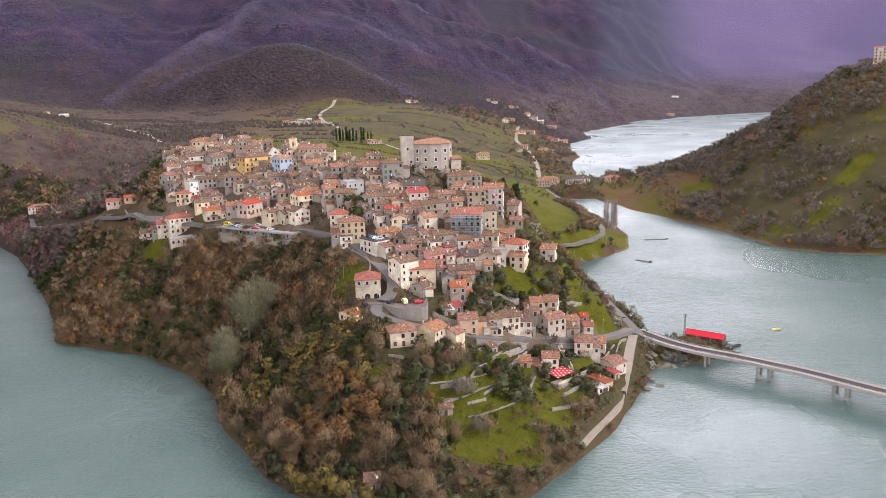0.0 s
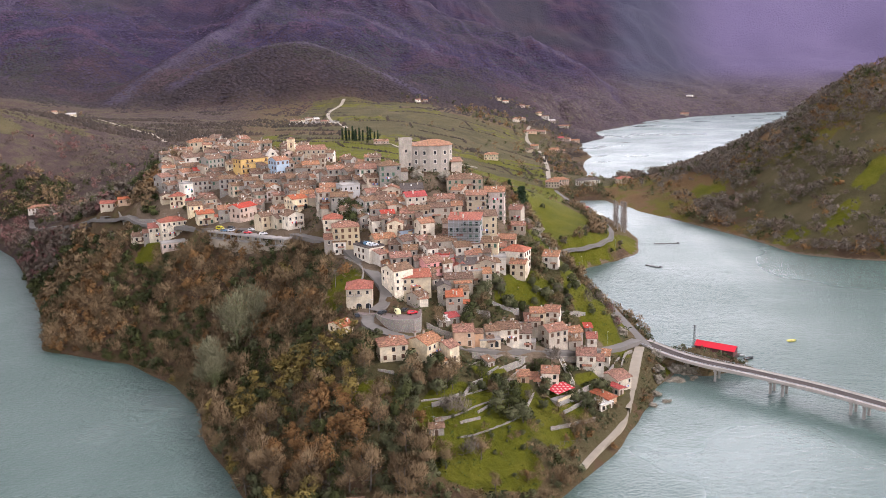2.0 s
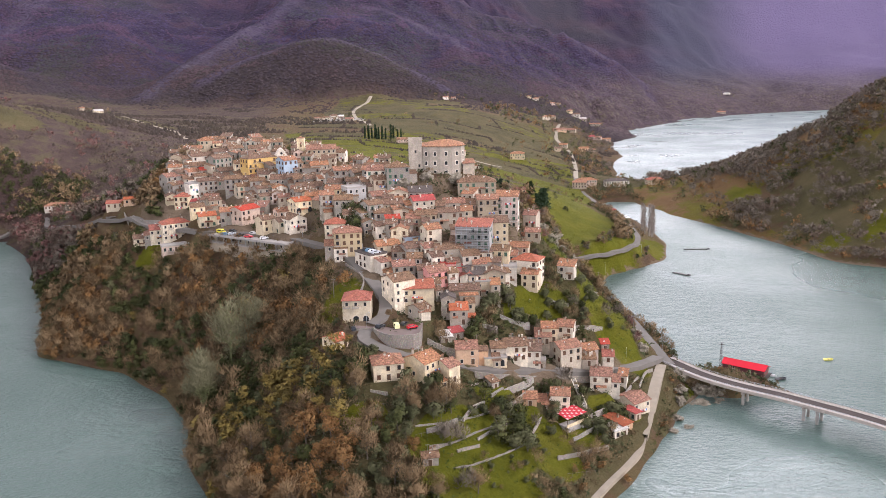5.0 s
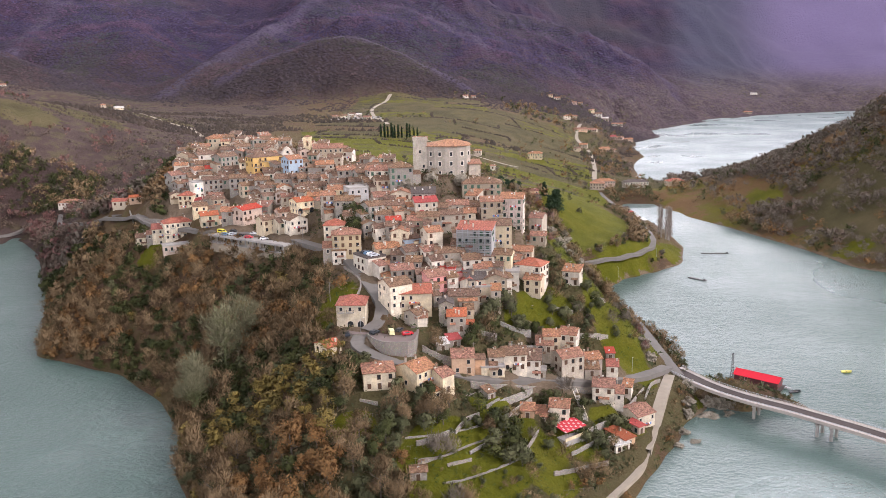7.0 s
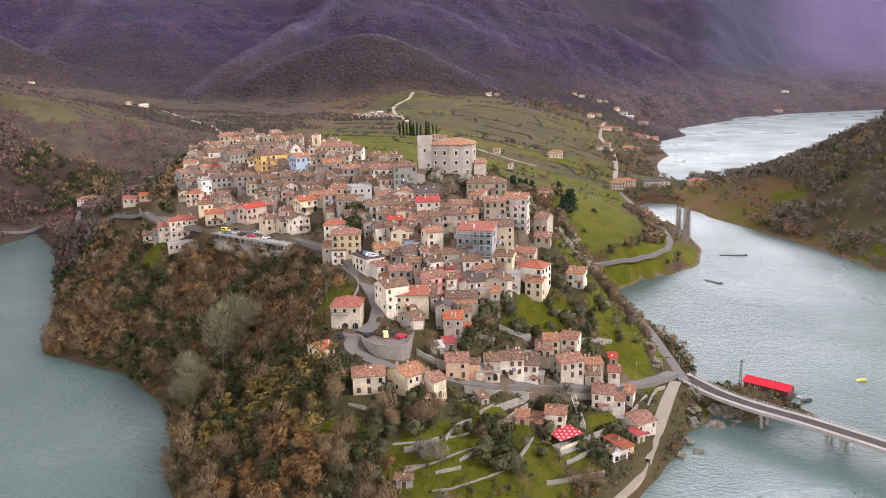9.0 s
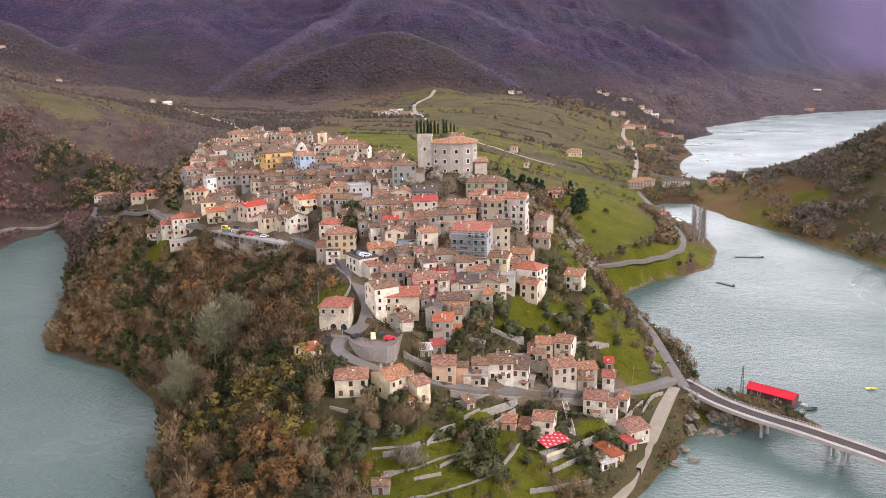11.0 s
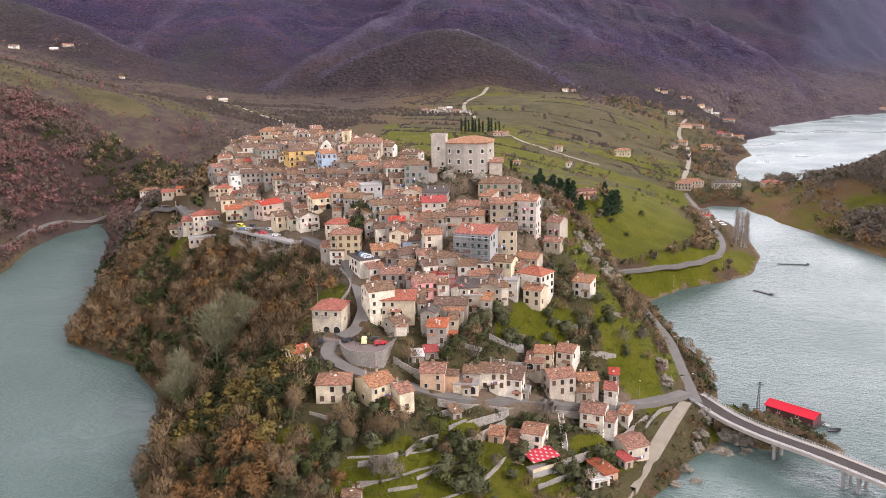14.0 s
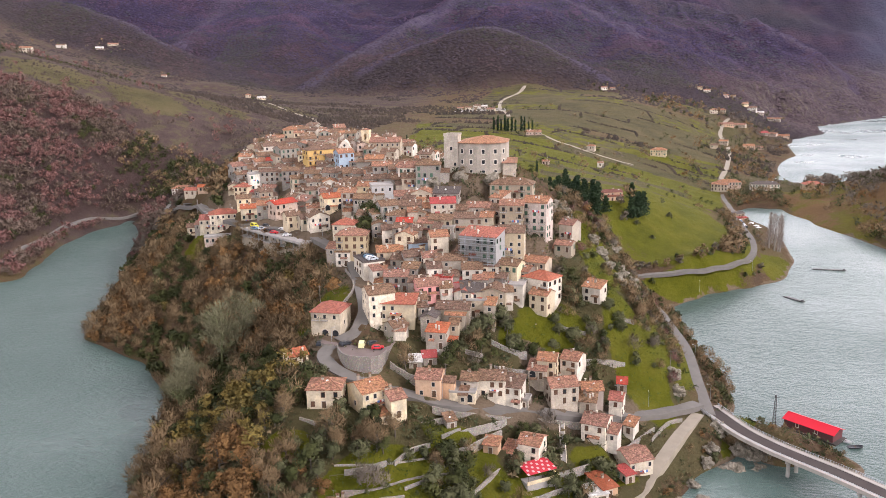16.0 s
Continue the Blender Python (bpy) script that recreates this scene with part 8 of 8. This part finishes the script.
# far woods on the mountains and hedges between the fields: tufts
tuft_rng = np.random.RandomState(5)
tufts = {"bare": [], "wine": [], "green": []}
for k in range(118000):
    f = tuft_rng.random_sample()
    y = 960 + 1700 * f ** 1.15
    x = -30 + (tuft_rng.random_sample() - 0.465) * 1.36 * (y + 60)
    z = on_ground(x, y)
    if z < 2 or max(cover_at(pasture_map, x, y), cover_at(lush_map, x, y)) > 0.45:
        continue
    open_ground = noise.noise(Vector((x / 120, y / 95, 41))) + 0.5 * noise.noise(Vector((x / 45, y / 40, 43)))
    if open_ground > (0.55 if y > 1450 + 60 * noise.noise(Vector((x / 80, 5, 5))) else 0.02):
        continue
    if tuft_rng.random_sample() < ((y - 2150) / 500 if y > 1450 else 0.45):
        continue
    if 0.8 * cover_at(ridge_grass, x, y) > tuft_rng.random_sample():
        continue
    nz = noise.noise(Vector((x / 150, y / 150, 2))) + 0.3 * noise.noise(Vector((x / 40, y / 40, 4)))
    tufts["wine" if nz > 0.16 else ("green" if nz < -0.2 and (x * 13.7) % 1 < 0.7 else "bare")].append((x, y, z, 1.0))
for k in range(110000):
    x, y = tuft_rng.uniform(-150, 330), tuft_rng.uniform(760, 1450)
    if in_fields(x, y) and field_at(x, y)[1] < (0.032 if y < 1000 else 0.026) and noise.noise(Vector((x / 80, y / 80, 2))) > 0.04:
        tufts["green" if noise.noise(Vector((x / 70, y / 70, 8))) > 0.1 else "bare"].append((x, y, on_ground(x, y), 0.42 + 0.2 * tuft_rng.random_sample()))

for k in range(15000):
    x, y = tuft_rng.uniform(-640, -150), tuft_rng.uniform(640, 1250)
    z = on_ground(x, y)
    if z > 12 and x < -150 - 0.1 * (y - 640) and noise.noise(Vector((x / 60, y / 50, 6))) > -0.25:
        tufts["wine" if noise.noise(Vector((x / 90, y / 90, 16))) > -0.05 else ("green" if (x * 7.7) % 1 < 0.15 else "bare")].append((x, y, z, 0.2 + 0.45 * tuft_rng.random_sample() ** 2))


def far_twigs(name, lo, hi):
    """Canopy of distant woods: brown near the fields, haze painted in as pale purple-grey on the last ridges."""
    k = Mat(name, 0.95, 0, 0.1)
    c = k.mix(k.between(k.noise(0.016, 4), 0.35, 0.65), lo, hi)
    split = k.n.new("ShaderNodeSeparateXYZ")
    k.l.new(k.coord("Position"), split.inputs[0])
    near = k.mix(k.between(k.noise(0.05, 3), 0.35, 0.65), (0.036, 0.030, 0.022), (0.066, 0.050, 0.034))
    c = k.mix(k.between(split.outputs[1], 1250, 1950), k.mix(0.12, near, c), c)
    # aerial haze painted into the base colour, stronger with distance
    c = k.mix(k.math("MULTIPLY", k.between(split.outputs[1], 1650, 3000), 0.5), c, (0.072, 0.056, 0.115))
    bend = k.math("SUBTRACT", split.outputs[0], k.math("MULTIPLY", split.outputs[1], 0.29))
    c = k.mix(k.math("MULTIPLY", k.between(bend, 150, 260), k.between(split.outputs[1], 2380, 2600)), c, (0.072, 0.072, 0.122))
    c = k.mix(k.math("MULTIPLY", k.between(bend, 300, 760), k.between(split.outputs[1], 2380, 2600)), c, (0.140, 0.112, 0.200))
    low = k.math("MULTIPLY", k.math("SUBTRACT", 1.0, k.between(split.outputs[2], 50, 150)), k.math("MULTIPLY", k.between(split.outputs[0], 300, 420), k.between(split.outputs[1], 1500, 1620)))
    c = k.mix(k.math("MULTIPLY", low, 0.75), c, k.mix(k.between(k.noise(0.03, 3), 0.35, 0.65), (0.068, 0.05, 0.055), (0.112, 0.085, 0.086)))
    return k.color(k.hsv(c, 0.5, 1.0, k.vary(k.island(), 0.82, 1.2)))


# purple in these colours is part winter twigs, part painted haze
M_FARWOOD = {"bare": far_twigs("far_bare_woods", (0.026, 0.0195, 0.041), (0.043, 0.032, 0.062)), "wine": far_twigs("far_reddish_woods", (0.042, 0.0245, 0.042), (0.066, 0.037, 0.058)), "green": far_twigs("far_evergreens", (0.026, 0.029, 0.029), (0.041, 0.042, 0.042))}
for sp, spots in tufts.items():
    a = np.array(spots)
    n = len(a)
    size = a[:, 3] * (1.8 + 2.4 * tuft_rng.random_sample(n)) * (1.0 + 0.35 * smooth(a[:, 1], 1200, 1700) + 1.6 * smooth(a[:, 1], 1700, 3600))
    # a ragged crown: an uneven rim and an apex off the middle
    ang = np.arange(5) * math.tau / 5 + tuft_rng.random_sample((n, 1)) * 6
    rim_r = size[:, None] * (0.6 + 0.6 * tuft_rng.random_sample((n, 5)))
    rim = np.stack([a[:, :1] + rim_r * np.cos(ang), a[:, 1:2] + rim_r * np.sin(ang), a[:, 2:3] + size[:, None] * (tuft_rng.random_sample((n, 5)) * 0.3 - 0.35)], -1)
    tall = (0.7 + 0.6 * tuft_rng.random_sample(n)) * (1 - 0.5 * smooth(a[:, 1], 1050, 1400)) * (1 - 0.88 * smooth(a[:, 1], 1800, 3000))
    apex = a[:, :3] + np.stack([tuft_rng.normal(size=n) * 0.25, tuft_rng.normal(size=n) * 0.25, tall], -1) * size[:, None]
    verts = np.concatenate([rim, apex[:, None]], 1).reshape(-1, 3)
    k5 = np.arange(5)
    faces = (np.arange(n)[:, None, None] * 6 + np.stack([k5, (k5 + 1) % 5, np.full(5, 5)], -1)[None]).reshape(-1, 3)
    me = bpy.data.meshes.new("far_woods")
    me.vertices.add(len(verts))
    me.vertices.foreach_set("co", verts.ravel())
    me.loops.add(faces.size)
    me.loops.foreach_set("vertex_index", faces.ravel())
    me.polygons.add(len(faces))
    me.polygons.foreach_set("loop_start", np.arange(0, faces.size, 3))
    me.polygons.foreach_set("use_smooth", np.ones(len(faces), bool))
    me.update(calc_edges=True)
    rim_way = np.stack([np.cos(ang) * 0.75, np.sin(ang) * 0.75, np.full_like(ang, 0.66)], -1)
    me.normals_split_custom_set_from_vertices(np.concatenate([rim_way, np.broadcast_to((0.0, 0.0, 1.0), (n, 1, 3))], 1).reshape(-1, 3).tolist())
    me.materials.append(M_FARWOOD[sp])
    tagged(new("far_woods", me), {"bare": "distant purple-brown winter woods and hedges, tinted for haze", "wine": "distant reddish winter woods", "green": "distant dark hedges and evergreens"}[sp], "woods", kind="stuff")


# ---------------------------------------------------------------- single trees of note
def tall_crown(seed, n, h, r, base, size, twig, taper):
    """A narrow crown: columns, cones, poplars."""
    g = np.random.RandomState(seed)
    f = g.random_sample(n)
    a = g.random_sample(n) * math.tau
    rad = r * (1 - f * taper) * np.sqrt(g.random_sample(n)) * (0.75 + 0.35 * np.sin(a * 3 + f * 25))
    p = np.stack([rad * np.cos(a), rad * np.sin(a), base + (h - base) * f], 1)
    if twig:
        out = np.stack([np.cos(a) * 0.3, np.sin(a) * 0.3, np.ones(n)], 1) + g.normal(size=(n, 3)) * 0.15
        side = np.stack([-np.sin(a), np.cos(a), 0 * a], 1)
        return np.stack([p - side * size * 0.06, p + side * size * 0.06, p + out * size * 2.2], 1)
    return p[:, None, :] + g.normal(size=(n, 3, 3)) * size * 0.5


CYP = (Build().tube((0, 0, -0.5), (0, 0, 5), 0.25, 0.1, 6).mesh("trunk", M_BARK), tri_mesh("crown", tall_crown(3, 500, 13, 1.5, 0.8, 0.9, False, 0.85), SPECIES["conifer"][0]))
CON = (Build().tube((0, 0, -0.5), (0, 0, 9), 0.35, 0.12, 6).mesh("trunk", M_BARK), tri_mesh("crown", tall_crown(4, 1200, 13, 5.8, 0.8, 1.0, False, 0.9), SPECIES["conifer"][0]))
POP = (limbs(77, 15, 1.6, 3, 0.02, 5).mesh("trunk", plain("pale_bark", (0.36, 0.32, 0.28), 0.95)), tri_mesh("crown", tall_crown(5, 900, 17, 2.6, 2.0, 0.6, True, 0.6), twigs("poplar_twigs", (0.27, 0.225, 0.19), (0.36, 0.30, 0.255))))
BIG = (limbs(78, 18, 6.5, 3, 0.05, 14).mesh("trunk", plain("mossy_bark", (0.14, 0.15, 0.07), 0.95)), tri_mesh("crown", np.concatenate([crown_mesh(31, 2600, 19, 7.5, 4, 1.0, 16, True), crown_mesh(32, 350, 10, 4.5, 2, 0.5, 8, False)]), SPECIES["pale"][0]))


def single(data, x, y, scale, label, group, name="tree"):
    root = new(name)
    root.matrix_world = pose(x, y, on_ground(x, y) - 0.2, 0, 0, (x * 37) % 360)
    m = Matrix.Diagonal((scale, scale, scale, 1))
    part("trunk", data[0], root, "", m)
    part("crown", data[1], root, "", m)
    return tagged(root, label, "tree", group)


for x, y, s in ((2, 945, 1.1), (6, 952, 1.2), (10, 947, 1.0), (14, 950, 1.3), (18, 944, 1.1), (22, 946, 1.2), (26, 948, 1.0), (32, 955, 1.3), (35, 960, 1.2), (40, 956, 0.9), (44, 959, 1.0), (69.7, 630, 0.8), (-53, 749, 0.9), (7, 940, 0.9), (16, 941, 1.0)):
    single(CYP, x, y, s, "tall dark columnar cypress in a row above the fields", "cypresses", "cypress")
for x, y, s in ((104, 544, 1.0), (110, 548, 1.1), (98, 546, 1.0), (92, 542, 1.0), (86, 544, 0.95), (104, 554, 1.15), (112, 558, 1.1), (99, 561, 1.1), (109, 570, 1.0), (93, 552, 1.1), (137, 563, 1.25), (141, 572, 1.1), (133, 558, 1.0), (91, 591, 0.9), (135, 594, 0.8), (82, 560, 0.8), (96, 560, 0.8), (84, 470, 0.7), (90, 468, 0.75), (80, 536, 0.9), (86, 534, 1.0), (92, 534, 0.9), (98, 538, 1.05), (104, 537, 0.9), (112, 541, 0.9), (88, 550, 1.1), (99, 552, 1.2), (117, 550, 0.8), (77, 545, 0.8)):
    single(CON, x, y, s, "dark spreading conifer beside the meadow", "conifers", "conifer")
for x, y, s in ((228, 613, 0.9), (231.5, 613, 1.0), (234, 614.5, 0.95), (236, 617.4, 1.0), (237.5, 622, 0.9), (238, 627, 1.0), (236.5, 643, 0.85), (233, 636, 0.9)):
    single(POP, x, y, 1.45 * s, "slender leafless poplar on the shore", "poplars", "poplar")
for x, y, s in ((-37, 336, 1.45), (-47, 325, 1.2), (-43, 316, 1.15), (-30, 345, 1.1)):
    single(BIG, x, y, s, SPECIES["pale"][1], "tall bare trees", "tree")
for x, y, s in ((16, 368.5, 1.9), (11.5, 376, 1.8), (18, 374, 2.1), (14, 381, 1.8), (20, 379, 1.9)):
    single(TREE_DATA["green", 1], x, y, s, "broad dark evergreen tree between village houses", "village trees", "tree")

# olives, evergreens and bare trees in the gardens, beside the square and on the banks
garden_rng = random.Random(3)


def plant(sp, *spots):
    for x, y, s in spots:
        if y > 304 and sp == "bare" and x < 120:
            sp, s = "olive", 0.8 * s
        if x > 156:
            s *= 0.5
        if free(x, y, 4.5, 2.8):
            root = tree(x, y, sp, garden_rng.randrange(3), s * garden_rng.uniform(0.9, 1.1), garden_rng.uniform(0, 360))
            tagged(root, SPECIES[sp][1] + " in the terraced gardens", "tree", "garden trees")


plant("green", (39, 264, 1.5), (46, 265, 1.4), (50, 258, 1.0), (62, 268, 1.2), (66, 263, 1.2), (73, 256, 1.1), (11, 268, 1.6), (15, 271, 1.7), (19, 269, 1.4), (37, 261, 1.3), (40, 259, 1.1), (48, 261, 1.2), (67, 266, 1.3), (47, 299, 1.5), (49, 299, 1.3), (63, 303, 1.2), (61, 299, 1.2), (71, 311, 1.1), (63, 288, 1.2), (125, 304, 1.8), (107, 283, 1.2), (114, 282, 1.1), (87, 286, 1.1), (73, 264, 1.3), (71, 256, 1.5), (105, 274, 0.9), (166, 352, 0.8))
plant("olive", (34, 257, 1.5), (44, 254, 1.3), (69, 263, 1.2), (65, 254, 1.3), (70, 251, 1.5), (74, 252, 1.4), (61, 262, 1.0), (26, 252, 1.1), (30, 261, 1.2), (43, 264, 1.4), (34, 238, 1.2), (51, 262, 1.0), (57, 259, 0.8), (71, 258, 1.2), (42, 262, 1.2), (40, 296, 1.5), (43, 296, 1.6), (45, 294, 1.3), (70, 303, 1.1), (73, 303, 1.0), (62, 286, 1.0), (113, 284, 1.4), (111, 286, 1.2), (110, 280, 1.0), (91, 288, 1.0), (74, 253, 1.6), (102, 270, 1.2), (98, 270, 1.0))
plant("bare", (37, 255, 1.0), (45, 259, 1.1), (55, 260, 1.0), (19, 262, 1.3), (48, 258, 1.0), (23, 239, 1.1), (52, 264, 0.9), (65, 260, 0.9), (49, 293, 1.1), (51, 301, 1.2), (55, 300, 1.0), (67, 312, 1.3), (69, 315, 1.3), (72, 319, 1.4), (76, 323, 1.5), (78, 322, 1.3), (65, 306, 1.1), (120, 297, 1.0), (84, 263, 1.1), (143, 317, 1.0), (139, 309, 1.0), (129, 291, 1.0), (126, 285, 1.0), (168, 335, 1.1))
plant("ochre", (14, 252, 1.4))
plant("russet", (17, 242, 1.5), (29, 245, 1.0), (37, 243, 0.9), (54, 305, 0.9), (133, 299, 1.0), (168, 347, 1.0), (170, 328, 0.9))
for cx, cy, rx, ry, count in ((90, 322, 12, 6, 12), (104, 330, 10, 8, 10), (96, 276, 10, 6, 5), (112, 350, 8, 10, 8), (96, 345, 8, 5, 6)):
    for k in range(count):
        plant(garden_rng.choice(("olive", "olive", "green", "bare", "bare")), (cx + garden_rng.uniform(-rx, rx), cy + garden_rng.uniform(-ry, ry), garden_rng.uniform(0.8, 1.4)))

# heap of pale rubble and sheeting beside the farm behind the village
heap_rng = random.Random(77)
heap = Build()
for k in range(170):
    u = heap_rng.random()
    x, y = -74 + 66 * u + heap_rng.uniform(-4, 4), 1160 + 55 * u * (1.3 - u) + heap_rng.uniform(-22, 22) * (0.4 + u * (1.2 - u))
    w, d, h = heap_rng.uniform(0.8, 3.4), heap_rng.uniform(0.7, 2.6), heap_rng.uniform(0.5, 1.9)
    z, tilt = on_ground(x, y), heap_rng.uniform(0, math.pi)
    c, q = math.cos(tilt), math.sin(tilt)
    foot = [(x + c * i * w / 2 - q * j * d / 2, y + q * i * w / 2 + c * j * d / 2) for i, j in ((-1, -1), (1, -1), (1, 1), (-1, 1))]
    n = len(heap.v)
    heap.v += [(px, py, z - 0.8) for px, py in foot] + [(x + (px - x) * 0.8, y + (py - y) * 0.8, z + h * heap_rng.uniform(0.6, 1.1)) for px, py in foot]
    for f in ((4, 5, 6, 7), (0, 1, 5, 4), (1, 2, 6, 5), (2, 3, 7, 6), (3, 0, 4, 7)):
        heap.f.append(tuple(n + e for e in f))
        heap.i.append(0)
tagged(new("rubble_heap", heap.mesh("rubble_heap", M_RUBBLE)), "heap of pale rubble and sheeting beside the farm track", "rubble", kind="stuff")

# ---------------------------------------------------------------- undergrowth: grass tussocks, shrubs and rubble
under = np.random.RandomState(8)
M_TUFT = {"grass_tussocks": twigs("tussock_green", (0.055, 0.085, 0.018), (0.12, 0.14, 0.035), None, 0.5), "dry_scrub": twigs("dry_scrub", (0.13, 0.095, 0.05), (0.22, 0.165, 0.09), None, 0.5), "low_shrubs": twigs("low_shrub", (0.05, 0.062, 0.028), (0.10, 0.105, 0.05), None, 0.5)}
WORDS = {"grass_tussocks": "tufts of lush green grass in the gardens", "dry_scrub": "dry brown weeds and bramble scrub", "low_shrubs": "low dark green garden shrubs"}
places = {k: [] for k in M_TUFT}
for k in range(25000):
    x, y = under.uniform(-60, 192), under.uniform(198, 430)
    z = on_ground(x, y)
    if z < 0.5:
        continue
    green = cover_at(lush_map, x, y) > 0.4
    q = under.random_sample()
    sp = "grass_tussocks" if green and q < 0.85 else ("low_shrubs" if q < 0.3 else ("dry_scrub" if q < 0.75 or x < 20 else "grass_tussocks"))
    if free(x, y, 3.5, 1.8):
        places[sp].append((x, y, z))
for sp, spots in places.items():
    a = np.array(spots)
    n = len(a)
    size = {"grass_tussocks": 0.28, "dry_scrub": 0.5, "low_shrubs": 0.65}[sp] * (0.5 + under.random_sample(n) ** 2 * 1.6)
    m = 10 if sp != "grass_tussocks" else 7
    d = under.normal(size=(n, m, 3)) * np.array([1.1, 1.1, 0.5])
    cen = a[:, None, :] + d * size[:, None, None] * 0.8 + np.array([0, 0, 0.5]) * size[:, None, None]
    tri = cen[:, :, None, :] + under.normal(size=(n, m, 3, 3)) * size[:, None, None, None] * 0.5
    tagged(new(sp, tri_mesh(sp, tri.reshape(-1, 3, 3), M_TUFT[sp])), WORDS[sp], "undergrowth", kind="stuff")
